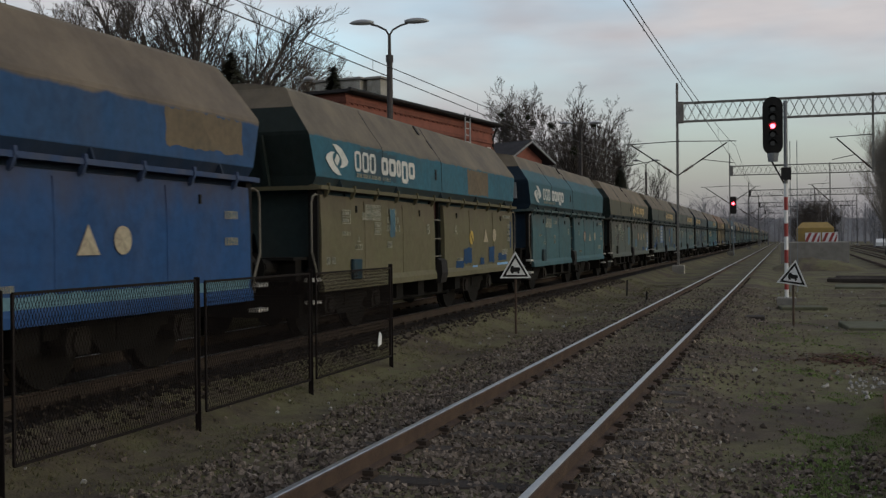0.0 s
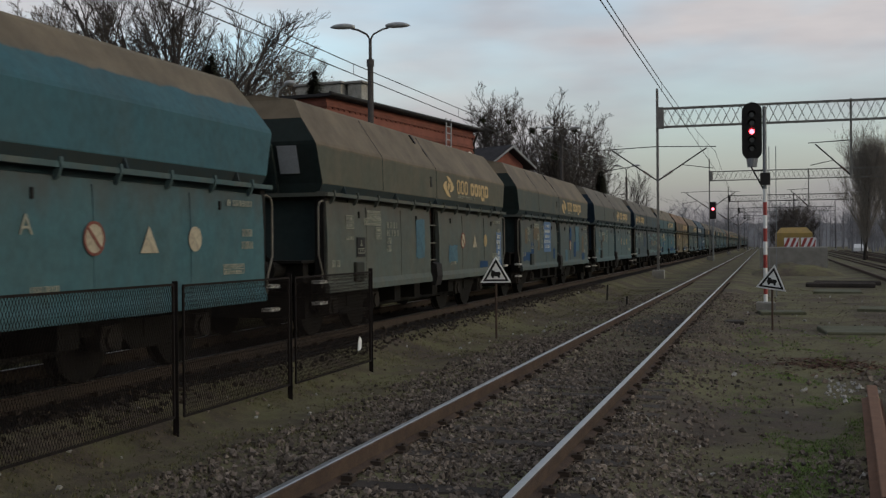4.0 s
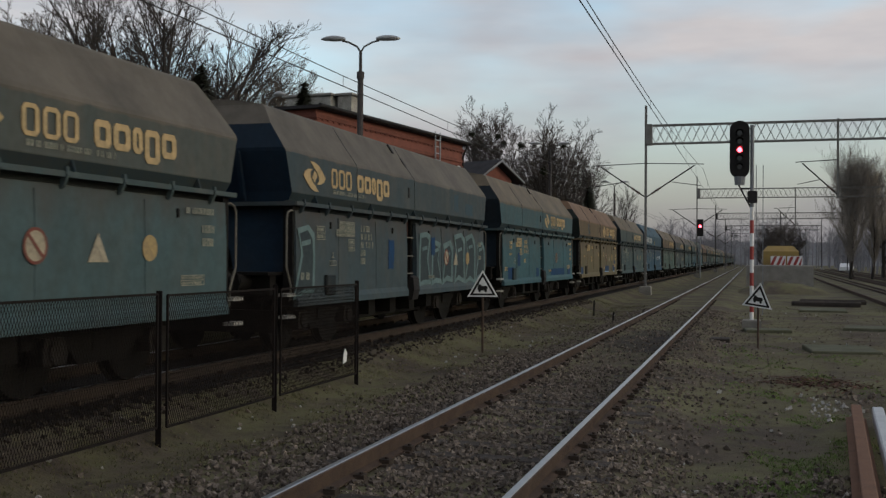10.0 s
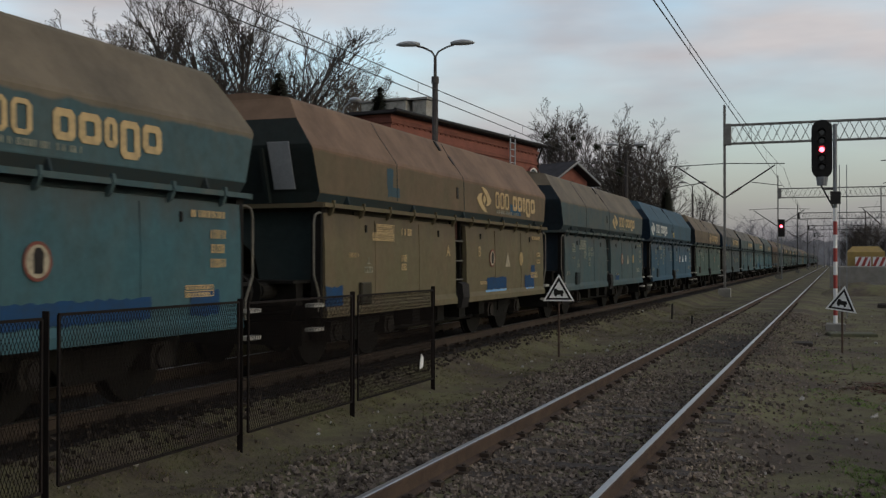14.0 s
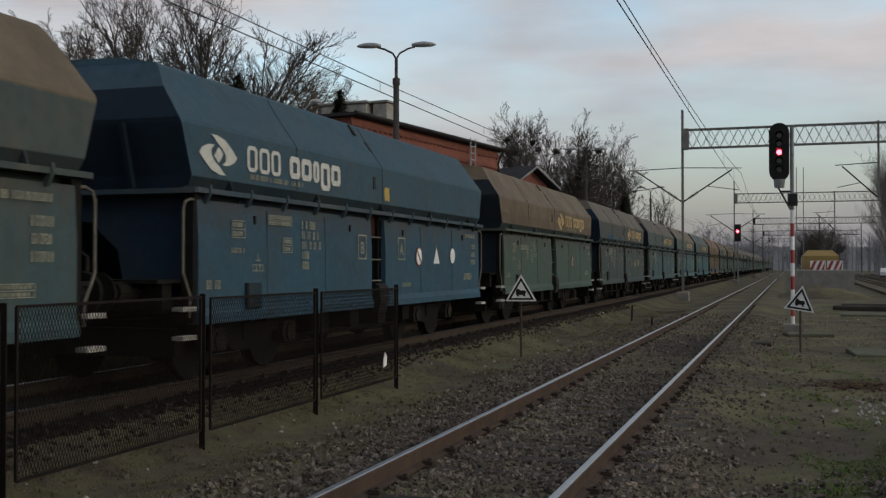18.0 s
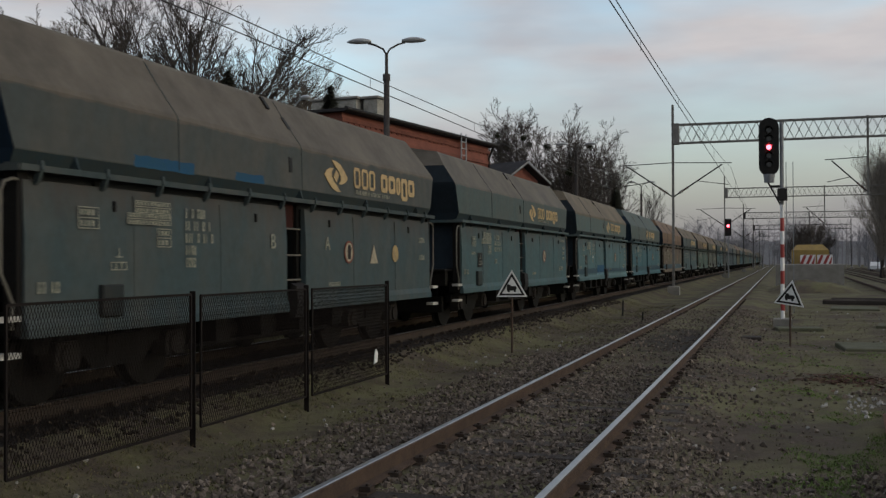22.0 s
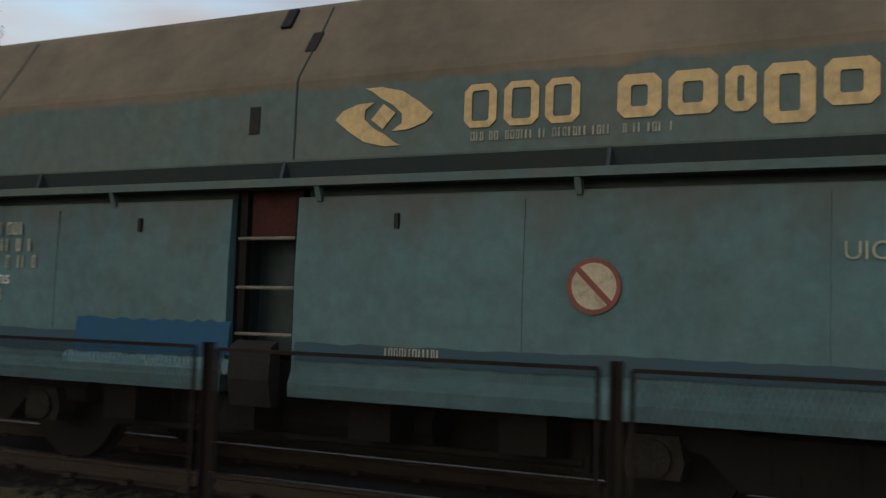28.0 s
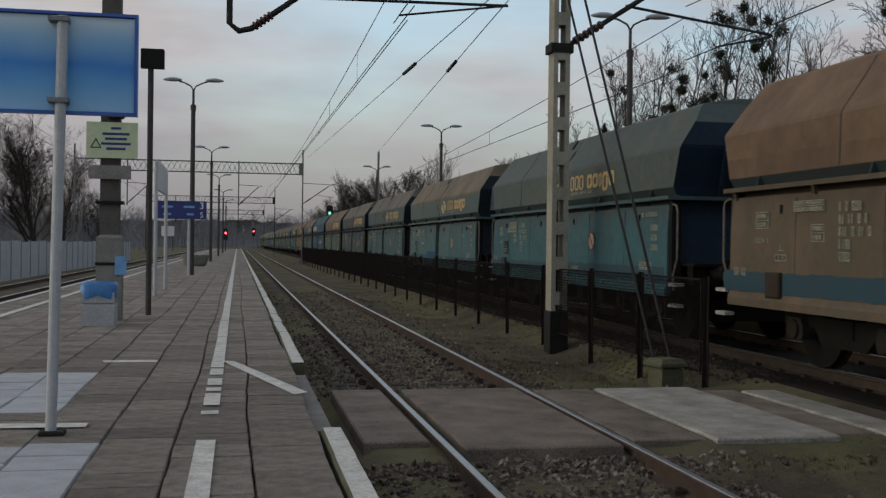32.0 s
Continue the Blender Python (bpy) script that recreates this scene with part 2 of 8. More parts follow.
def ground_material():
    """Trodden soil with moss and thin grass in patches, and one old oil stain between the rails."""
    m = material("ground_soil_and_grass", (0.190, 0.150, 0.112), (0.078, 0.062, 0.048), rough=0.97, scale=1.6, fine=30.0, bump=0.8, spread=0.8, depth=0.03)
    n, l = m.node_tree.nodes, m.node_tree.links
    b = n["Principled BSDF"]
    src = b.inputs["Base Color"].links[0].from_socket
    tx = n.new("ShaderNodeTexCoord")

    def cover(scale, low, high, most, color, under, detail=8.0):
        ns, rg, mx = n.new("ShaderNodeTexNoise"), n.new("ShaderNodeMapRange"), n.new("ShaderNodeMix")
        ns.inputs["Scale"].default_value, ns.inputs["Detail"].default_value, ns.inputs["Roughness"].default_value = scale, detail, 0.72
        l.new(tx.outputs["Object"], ns.inputs["Vector"])
        for k, v in (("From Min", low), ("From Max", high), ("To Min", 0.0), ("To Max", most)):
            rg.inputs[k].default_value = v
        l.new(ns.outputs["Fac"], rg.inputs["Value"])
        mx.data_type = "RGBA"
        l.new(rg.outputs["Result"], mx.inputs[0])
        l.new(under, mx.inputs[6])
        mx.inputs[7].default_value = (*color, 1)
        return mx.outputs[2], rg.outputs["Result"]

    out, _ = cover(0.50, 0.42, 0.58, 0.85, (0.130, 0.122, 0.064), src)
    out, _ = cover(1.9, 0.55, 0.67, 0.70, (0.094, 0.097, 0.044), out)
    out, _ = cover(3.3, 0.56, 0.68, 0.70, (0.058, 0.046, 0.037), out)
    # the stain: a ragged oval of black oil
    mp, ln, ns, sm, rg, mx = n.new("ShaderNodeMapping"), n.new("ShaderNodeVectorMath"), n.new("ShaderNodeTexNoise"), n.new("ShaderNodeMath"), n.new("ShaderNodeMapRange"), n.new("ShaderNodeMix")
    mp.inputs["Location"].default_value, mp.inputs["Scale"].default_value = (2.1 / 1.25, -22.5 / 4.5, 0), (1 / 1.25, 1 / 4.5, 0)
    l.new(tx.outputs["Object"], mp.inputs["Vector"])
    ln.operation = "LENGTH"
    l.new(mp.outputs["Vector"], ln.inputs[0])
    ns.inputs["Scale"].default_value, ns.inputs["Detail"].default_value = 1.6, 5.0
    l.new(tx.outputs["Object"], ns.inputs["Vector"])
    sm.operation = "MULTIPLY_ADD"
    sm.inputs[1].default_value = 1.1
    l.new(ns.outputs["Fac"], sm.inputs[0])
    l.new(ln.outputs["Value"], sm.inputs[2])
    for k, v in (("From Min", 1.0), ("From Max", 1.5), ("To Min", 0.8), ("To Max", 0.0)):
        rg.inputs[k].default_value = v
    l.new(sm.outputs[0], rg.inputs["Value"])
    mx.data_type = "RGBA"
    l.new(rg.outputs["Result"], mx.inputs[0])
    l.new(out, mx.inputs[6])
    mx.inputs[7].default_value = (0.034, 0.029, 0.026, 1)
    l.new(mx.outputs[2], b.inputs["Base Color"])
    return m


M_GROUND = ground_material()
M_STONE = material("ballast_stone", (0.30, 0.250, 0.208), (0.12, 0.098, 0.080), scale=4, fine=60, vary=0.60, bump=0.5)
M_PALE_STONE = material("pale_stone", (0.42, 0.40, 0.37), (0.28, 0.27, 0.25), scale=5, fine=60, vary=0.2)
M_GRASS = material("grass_blade", (0.165, 0.165, 0.072), (0.098, 0.096, 0.046), scale=0.8, fine=12, vary=0.5, bump=0)
M_DRYGRASS = material("dry_grass", (0.24, 0.20, 0.115), (0.12, 0.10, 0.06), scale=0.8, fine=12, vary=0.4, bump=0)
M_RUST = material("rusty_rail_side", (0.122, 0.080, 0.056), (0.066, 0.046, 0.036), rough=0.9, scale=5, fine=70, bump=0.4)
M_SHINE = material("worn_rail_head", (0.52, 0.51, 0.50), (0.36, 0.35, 0.34), rough=0.34, metal=1.0, scale=4, fine=60, bump=0.05)
M_SLEEPER = material("old_timber_sleeper", (0.110, 0.090, 0.074), (0.05, 0.042, 0.036), scale=3, fine=30, vary=0.3, bump=0.6)
M_IRON = material("dark_iron", (0.035, 0.031, 0.029), (0.020, 0.018, 0.017), rough=0.7, scale=5, fine=60)
M_FENCE = material("dark_rusty_fence_steel", (0.026, 0.019, 0.016), (0.014, 0.011, 0.010), rough=0.9, scale=6, fine=60)
M_GALV = material("dull_galvanised_steel", (0.30, 0.31, 0.32), (0.20, 0.21, 0.22), rough=0.6, metal=0.3, scale=5, fine=50)
M_MAST = material("weathered_mast_steel", (0.29, 0.285, 0.265), (0.16, 0.155, 0.145), rough=0.7, scale=4, fine=40)
M_DARKMAST = material("dark_mast_steel", (0.050, 0.045, 0.043), (0.028, 0.026, 0.025), rough=0.7, scale=4, fine=40)
M_OLDMAST = material("old_brown_mast", (0.165, 0.145, 0.128), (0.090, 0.080, 0.072), rough=0.8, scale=3, fine=40)
M_LAMPPOST = material("grey_brown_lamp_post", (0.105, 0.092, 0.086), (0.060, 0.054, 0.052), rough=0.7, scale=4, fine=40)
M_CONC = material("weathered_concrete", (0.34, 0.32, 0.285), (0.20, 0.19, 0.17), scale=2.5, fine=40, vary=0.12, bump=0.4)
M_PALECONC = material("pale_concrete", (0.60, 0.575, 0.52), (0.30, 0.285, 0.25), scale=3.0, fine=55, vary=0.08, bump=0.9, spread=0.42, depth=0.02)
M_SLAB = material("grey_brown_paving", (0.440, 0.388, 0.330), (0.215, 0.190, 0.160), scale=3.4, fine=55, vary=0.20, bump=1.0, spread=0.42, depth=0.02)
M_PALESLAB = material("pale_grey_paving", (0.46, 0.47, 0.49), (0.34, 0.345, 0.355), scale=2, fine=30, vary=0.08, bump=0.3)
M_CROSS = material("brown_crossing_slab", (0.400, 0.335, 0.270), (0.165, 0.136, 0.110), scale=2.0, fine=55, vary=0.18, bump=0.9, spread=0.45, depth=0.02)
M_EARTH = material("dark_joint_earth", (0.045, 0.040, 0.033), (0.025, 0.022, 0.019), scale=3, fine=40)
M_WHITE = material("worn_white_line", (0.80, 0.79, 0.74), (0.48, 0.47, 0.43), scale=7, fine=45, spread=0.40, bump=0.3)
M_SIGNWHITE = material("white_sign_face", (0.78, 0.78, 0.77), (0.66, 0.66, 0.65), rough=0.5, scale=3, fine=20, bump=0)
M_OLDSLAB = material("mossy_old_concrete", (0.20, 0.185, 0.145), (0.085, 0.085, 0.055), scale=1.5, fine=25, spread=0.7)
M_BLACK = material("black_paint", (0.010, 0.010, 0.011), (0.017, 0.016, 0.015), rough=0.6, scale=5, fine=40, bump=0.1)
M_PALEMAST = material("pale_cream_mast_paint", (0.42, 0.395, 0.32), (0.27, 0.25, 0.20), rough=0.7, scale=3, fine=30)
# Distant haze is put into this pale grey.
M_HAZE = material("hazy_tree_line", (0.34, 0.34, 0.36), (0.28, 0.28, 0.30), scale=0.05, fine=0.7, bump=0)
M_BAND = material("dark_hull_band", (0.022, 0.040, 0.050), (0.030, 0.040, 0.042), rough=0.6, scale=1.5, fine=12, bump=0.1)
M_RED = material("red_paint", (0.36, 0.035, 0.03), (0.26, 0.03, 0.025), rough=0.5, scale=5, fine=40, bump=0.1)
M_FADEDRED = material("faded_red_mark", (0.22, 0.062, 0.045), (0.15, 0.055, 0.042), rough=0.7, scale=5, fine=40, bump=0)
M_BRICK = material("red_brick", (0.27, 0.100, 0.070), (0.165, 0.066, 0.050), scale=1.4, fine=18, vary=0.25, bump=0.3)
M_ROOF = material("dark_roof_felt", (0.060, 0.056, 0.058), (0.036, 0.034, 0.035), scale=2, fine=25)
M_BARK = material("dark_bark", (0.060, 0.050, 0.043), (0.032, 0.027, 0.024), scale=4, fine=40)
M_TWIG = material("bare_twigs", (0.055, 0.047, 0.042), (0.034, 0.029, 0.026), scale=2, fine=20, bump=0)
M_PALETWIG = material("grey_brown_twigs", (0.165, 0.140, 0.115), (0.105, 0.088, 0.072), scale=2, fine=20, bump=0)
M_MISTLE = material("mistletoe_green", (0.040, 0.045, 0.022), (0.022, 0.025, 0.014), scale=4, fine=20, bump=0)
M_CONIFER = material("conifer_needles", (0.085, 0.082, 0.055), (0.045, 0.046, 0.032), scale=3, fine=30, bump=0)
# Far woods paled for distance: the haze is in the base colour.
M_HAZEDWOODS = material("far_bare_woods", (0.25, 0.245, 0.25), (0.18, 0.175, 0.185), scale=0.08, fine=0.9, bump=0)
M_BLUESIGN = material("blue_sign_enamel", (0.028, 0.105, 0.42), (0.022, 0.085, 0.35), rough=0.4, scale=2, fine=15, bump=0)
M_NAVY = material("navy_sign_enamel", (0.020, 0.030, 0.16), (0.016, 0.024, 0.13), rough=0.4, scale=2, fine=15, bump=0)
M_PALEBLUE = material("faded_pale_blue", (0.36, 0.50, 0.62), (0.14, 0.30, 0.52), rough=0.5, scale=1.6, fine=6, bump=0, spread=0.9)
M_YELLOWISH = material("pale_yellow_green_board", (0.60, 0.64, 0.42), (0.50, 0.55, 0.36), rough=0.6, scale=4, fine=20, bump=0)
M_YELLOW = material("digger_yellow", (0.36, 0.24, 0.045), (0.24, 0.16, 0.04), rough=0.5, scale=3, fine=20)
M_BAG = material("blue_plastic_bag", (0.045, 0.24, 0.50), (0.03, 0.15, 0.36), rough=0.35, scale=8, fine=30, bump=0.5)
M_INSUL = material("brown_porcelain", (0.10, 0.045, 0.03), (0.07, 0.03, 0.02), rough=0.25, scale=4, fine=30, bump=0)
M_WIRE = material("copper_wire_dark", (0.045, 0.042, 0.040), (0.03, 0.028, 0.027), rough=0.6, scale=4, fine=30, bump=0)
M_GREYPOLE = material("grey_painted_pole", (0.46, 0.47, 0.48), (0.36, 0.37, 0.38), rough=0.5, scale=4, fine=30, bump=0.1)
M_LOGO = material("cream_logo_paint", (0.60, 0.42, 0.20), (0.40, 0.29, 0.15), rough=0.6, scale=5, fine=25, bump=0)
M_LOGOWHITE = material("white_logo_paint", (0.62, 0.62, 0.58), (0.46, 0.46, 0.43), rough=0.6, scale=5, fine=25, bump=0)
M_MARK = material("faded_stencil_paint", (0.47, 0.43, 0.30), (0.22, 0.22, 0.175), rough=0.7, scale=5, fine=30, bump=0)
M_CREAM = material("cream_disc_paint", (0.50, 0.43, 0.31), (0.30, 0.26, 0.19), rough=0.7, scale=5, fine=30, bump=0)
M_BLUEPATCH = material("fresh_blue_patch", (0.011, 0.052, 0.150), (0.016, 0.046, 0.105), rough=0.75, scale=2, fine=15, bump=0.05)
M_LOWBAND = material("navy_foot_band", (0.022, 0.062, 0.095), (0.030, 0.058, 0.075), rough=0.6, scale=1.2, fine=10, bump=0.05)
# Track 2's stones, bed and rails: darkened for the shade under the train.
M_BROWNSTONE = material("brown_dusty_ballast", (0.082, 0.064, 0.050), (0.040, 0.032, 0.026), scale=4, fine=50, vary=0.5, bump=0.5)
M_OILSHADE = material("oily_dark_ballast", (0.050, 0.040, 0.033), (0.023, 0.019, 0.017), rough=0.85, scale=2, fine=30, bump=0.8, vary=0.4, depth=0.03)
M_DARKRAIL = material("dark_rail_side", (0.085, 0.058, 0.042), (0.045, 0.034, 0.027), rough=0.8, scale=4, fine=50)
M_SIGNYELLOW = material("yellow_disc_paint", (0.52, 0.36, 0.07), (0.38, 0.27, 0.07), rough=0.7, scale=5, fine=30, bump=0)
M_OCHREMARK = material("ochre_disc_paint", (0.46, 0.32, 0.13), (0.30, 0.22, 0.11), rough=0.7, scale=5, fine=30, bump=0)
M_DUSTPATCH = material("brown_dust_patch", (0.170, 0.126, 0.080), (0.115, 0.092, 0.064), rough=0.8, scale=1.6, fine=12, bump=0.05)
M_TEALPATCH = material("faded_teal_patch", (0.075, 0.155, 0.19), (0.05, 0.10, 0.13), rough=0.6, scale=2, fine=14, bump=0.05)
M_SPRAYFILL = material("sprayed_dark_fill", (0.022, 0.029, 0.034), (0.034, 0.046, 0.050), rough=0.7, scale=2, fine=14, bump=0.05)
M_SPRAYLINE = material("sprayed_pale_line", (0.205, 0.270, 0.265), (0.110, 0.160, 0.160), rough=0.7, scale=2.5, fine=14, bump=0.05)
M_DEEPBLUE = material("deep_blue_patch", (0.014, 0.060, 0.140), (0.018, 0.062, 0.115), rough=0.7, scale=2, fine=15, bump=0.05)
M_PALETEAL = material("pale_teal_patch", (0.17, 0.29, 0.33), (0.10, 0.18, 0.21), rough=0.7, scale=2, fine=18, bump=0.05)
M_STEP = material("worn_pale_step", (0.62, 0.60, 0.54), (0.36, 0.34, 0.30), rough=0.6, scale=6, fine=40)
M_RUNGRED = material("rust_red_step", (0.070, 0.020, 0.016), (0.035, 0.014, 0.012), scale=5, fine=30)
M_UNDER = material("black_greasy_underframe", (0.019, 0.017, 0.016), (0.011, 0.010, 0.009), rough=0.8, scale=4, fine=40)
M_BOX = material("dusty_axle_box", (0.050, 0.044, 0.037), (0.025, 0.022, 0.020), scale=5, fine=40)
M_PALEHANDLE = material("pale_handrail_paint", (0.26, 0.24, 0.19), (0.13, 0.12, 0.10), rough=0.6, scale=6, fine=40)
M_REDLAMP = glow("red_signal_light", (1.0, 0.05, 0.07), 14.0)
M_GREENLAMP = glow("pale_green_signal_light", (0.25, 0.8, 0.55), 1.0)
M_GLASS = material("dark_window_glass", (0.03, 0.033, 0.038), (0.02, 0.022, 0.026), rough=0.12, scale=2, fine=10, bump=0)
M_LAMPGLASS = material("grey_lamp_cover", (0.34, 0.35, 0.36), (0.26, 0.27, 0.28), rough=0.4, scale=3, fine=20, bump=0)
M_FENCEWHITE = material("pale_grey_fence_sheet", (0.42, 0.43, 0.44), (0.33, 0.34, 0.35), rough=0.7, scale=2, fine=20)


# ---- mesh helpers ----
class Shape:
    """Gathers vertices and faces of one mesh."""

    def __init__(self):
        self.v, self.f = [], []

    def add(self, v, f):
        k = len(self.v)
        self.v += [tuple(p) for p in v]
        self.f += [tuple(i + k for i in q) for q in f]
        return self

    def box(self, x0, x1, y0, y1, z0, z1):
        v = [(x, y, z) for z in (z0, z1) for y in (y0, y1) for x in (x0, x1)]
        return self.add(v, [(0, 2, 3, 1), (4, 5, 7, 6), (0, 1, 5, 4), (2, 6, 7, 3), (0, 4, 6, 2), (1, 3, 7, 5)])

    def chamfer(self, x0, x1, y0, y1, z0, z1, c=0.01):
        """A box whose upper edges are cut off."""
        v = [(x0, y0, z0), (x1, y0, z0), (x1, y1, z0), (x0, y1, z0), (x0, y0, z1 - c), (x1, y0, z1 - c), (x1, y1, z1 - c), (x0, y1, z1 - c),
             (x0 + c, y0 + c, z1), (x1 - c, y0 + c, z1), (x1 - c, y1 - c, z1), (x0 + c, y1 - c, z1)]
        f = [(3, 2, 1, 0), (8, 9, 10, 11)]
        for k in range(4):
            j = (k + 1) % 4
            f += [(k, j, j + 4, k + 4), (k + 4, j + 4, j + 8, k + 8)]
        return self.add(v, f)

    def tube(self, a, b, r, r2=None, n=8, cap=True):
        a, b = Vector(a), Vector(b)
        d = (b - a).normalized()
        s = d.orthogonal().normalized()
        w = d.cross(s)
        r2 = r if r2 is None else r2
        v = []
        for p, q in ((a, r), (b, r2)):
            v += [p + q * (math.cos(2 * math.pi * k / n) * s + math.sin(2 * math.pi * k / n) * w) for k in range(n)]
        f = [(k, (k + 1) % n, n + (k + 1) % n, n + k) for k in range(n)]
        if cap:
            f += [tuple(range(n - 1, -1, -1)), tuple(range(n, 2 * n))]
        return self.add(v, f)

    def pipe(self, pts, r, n=6):
        """One unbroken tube along a line of points."""
        pts = [Vector(p) for p in pts]
        v = []
        for k, p in enumerate(pts):
            d = (pts[min(k + 1, len(pts) - 1)] - pts[max(k - 1, 0)]).normalized()
            if k == 0:
                s = d.orthogonal().normalized()
            s = (s - d * s.dot(d)).normalized()
            w = d.cross(s)
            v += [p + r * (math.cos(2 * math.pi * i / n) * s + math.sin(2 * math.pi * i / n) * w) for i in range(n)]
        f = [(k * n + i, k * n + (i + 1) % n, (k + 1) * n + (i + 1) % n, (k + 1) * n + i) for k in range(len(pts) - 1) for i in range(n)]
        f += [tuple(range(n - 1, -1, -1)), tuple(range((len(pts) - 1) * n, len(pts) * n))]
        return self.add(v, f)

    def slab(self, outline, axis, a, b):
        """An outline (pairs) pushed along an axis from a to b."""
        put = {"x": lambda p, q: (q, p[0], p[1]), "y": lambda p, q: (p[0], q, p[1]), "z": lambda p, q: (p[0], p[1], q)}[axis]
        n = len(outline)
        v = [put(p, a) for p in outline] + [put(p, b) for p in outline]
        f = [tuple(range(n - 1, -1, -1)), tuple(range(n, 2 * n))] + [(k, (k + 1) % n, n + (k + 1) % n, n + k) for k in range(n)]
        return self.add(v, f)

    def lathe(self, base, rings, n=12):
        """Rings of (height, radius) round the upright through base."""
        x, y, z = base
        v = [(x + r * math.cos(2 * math.pi * k / n), y + r * math.sin(2 * math.pi * k / n), z + h) for h, r in rings for k in range(n)]
        f = [(i * n + k, i * n + (k + 1) % n, (i + 1) * n + (k + 1) % n, (i + 1) * n + k) for i in range(len(rings) - 1) for k in range(n)]
        f += [tuple(range(n - 1, -1, -1)), tuple(range((len(rings) - 1) * n, len(rings) * n))]
        return self.add(v, f)

    def ring(self, outline, hole, axis, a, b):
        """A flat frame between two outlines of equal count, of thickness a to b."""
        put = {"x": lambda p, q: (q, p[0], p[1]), "y": lambda p, q: (p[0], q, p[1])}[axis]
        n = len(outline)
        v = [put(p, q) for q in (a, b) for o in (outline, hole) for p in o]
        f = []
        for k in range(n):
            j = (k + 1) % n
            f += [(k, j, n + j, n + k), (2 * n + k, 3 * n + k, 3 * n + j, 2 * n + j), (k, 2 * n + k, 2 * n + j, j), (n + k, n + j, 3 * n + j, 3 * n + k)]
        return self.add(v, f)

    def mesh(self, name, mat, smooth=False, weld=False):
        me = bpy.data.meshes.new(name)
        me.from_pydata(self.v, [], self.f)
        bm = bmesh.new()
        bm.from_mesh(me)
        if weld:
            bmesh.ops.remove_doubles(bm, verts=bm.verts, dist=1e-4)
        bmesh.ops.recalc_face_normals(bm, faces=bm.faces)
        bm.to_mesh(me)
        bm.free()
        if smooth:
            me.shade_smooth()
        me.materials.append(mat)
        return me


def thing(name, label, category, place=(0, 0, 0), turn=0.0, group="", kind=""):
    ob = new(name)
    ob.location, ob.rotation_euler = place, (0, 0, radians(turn))
    return tagged(ob, label, category, group, kind)


def part(name, shape, mat, parent, label="", smooth=False, at=None):
    me = shape if isinstance(shape, bpy.types.Mesh) else shape.mesh(name, mat, smooth, smooth)
    ob = new(name, me)
    ob.parent = parent
    if at is not None:
        ob.location = at
    if name in ("stencil_marking", "stencil_table"):
        return tagged(ob, kind="stuff")
    return tagged(ob, label) if label else ob


def painted(ob, mat):
    """Give one object its own paint on a shared mesh."""
    ob.material_slots[0].link = "OBJECT"
    ob.material_slots[0].material = mat
    return ob


def circle(cx, cy, r, n=20):
    return [(cx + r * math.cos(2 * math.pi * k / n), cy + r * math.sin(2 * math.pi * k / n)) for k in range(n)]


def lettering(text, size, mat, parent, m, name="lettering", align="CENTER"):
    cu = bpy.data.curves.new(name, "FONT")
    cu.body, cu.size, cu.align_x, cu.extrude = text, size, align, 0.002
    tmp = bpy.data.objects.new(name, cu)
    scene.collection.objects.link(tmp)
    bpy.context.view_layer.update()
    me = bpy.data.meshes.new_from_object(tmp.evaluated_get(bpy.context.evaluated_depsgraph_get()))
    bpy.data.objects.remove(tmp)
    me.materials.clear()
    me.materials.append(mat)
    ob = new(name, me)
    ob.parent = parent
    ob.matrix_basis = m
    return ob


# ---- ground: one sheet to the horizon, with two ballast beds ----
NEAR, FAR_TRACK, LEFT_TRACK = -2.29, -7.5, 7.3
TRAIN_Z = 0.2


def bed(x, centre, half, slope, top, low):
    d = abs(x - centre)
    k = min(1.0, max(0.0, (d - half) / slope))
    return top + (low - top) * k


def ground_height(x, y):
    low = -0.26 + 0.05 * noise.noise(Vector((x * 0.35, y * 0.35, 0))) + 0.025 * noise.noise(Vector((x * 1.6, y * 1.6, 3)))
    if abs(x) > 60 or abs(y) > 400:
        low = -0.26
    z = max(low, bed(x, NEAR, 1.25, 0.55, -0.185 + 0.045 * min(1.0, max(0.0, (abs(y) - 13) / 8)) + 0.02 * noise.noise(Vector((x * 3, y * 3, 7))), low))
    z = max(z, bed(x, FAR_TRACK, 1.5, 0.8, 0.03, low))
    if -12.6 < y < -7.4 and -7.2 < x < -0.8:
        k = min(1.0, min(y + 12.6, -7.4 - y) / 0.9)
        z = max(z, z + ((-0.075 if x > -3.7 else -0.03) - z) * k)
    if 1.5 < x < 40:
        z = max(z, bed(x, LEFT_TRACK, 1.4, 0.6, -0.15, low))
    return z


def axis_steps(points):
    out = []
    for (a, s), (b, _) in zip(points, points[1:]):
        out += list(np.arange(a, b - s * 0.5, s))
    return out + [points[-1][0]]


gx = axis_steps([(-900, 200), (-100, 20), (-20, 1.0), (-10, 0.25), (3, 0.5), (12, 2), (30, 14), (100, 200), (900, 200)])
gy = axis_steps([(-2500, 600), (-400, 50), (-100, 4), (-30, 0.6), (-4, 1), (4, 0.4), (30, 1.0), (60, 4), (120, 40), (400, 600), (2500, 600)])
gv = [(x, y, ground_height(x, y)) for y in gy for x in gx]
nx = len(gx)
gf = [(j * nx + i, j * nx + i + 1, (j + 1) * nx + i + 1, (j + 1) * nx + i) for j in range(len(gy) - 1) for i in range(nx - 1)]
gm = bpy.data.meshes.new("ground")
gm.from_pydata(gv, [], gf)
gm.shade_smooth()
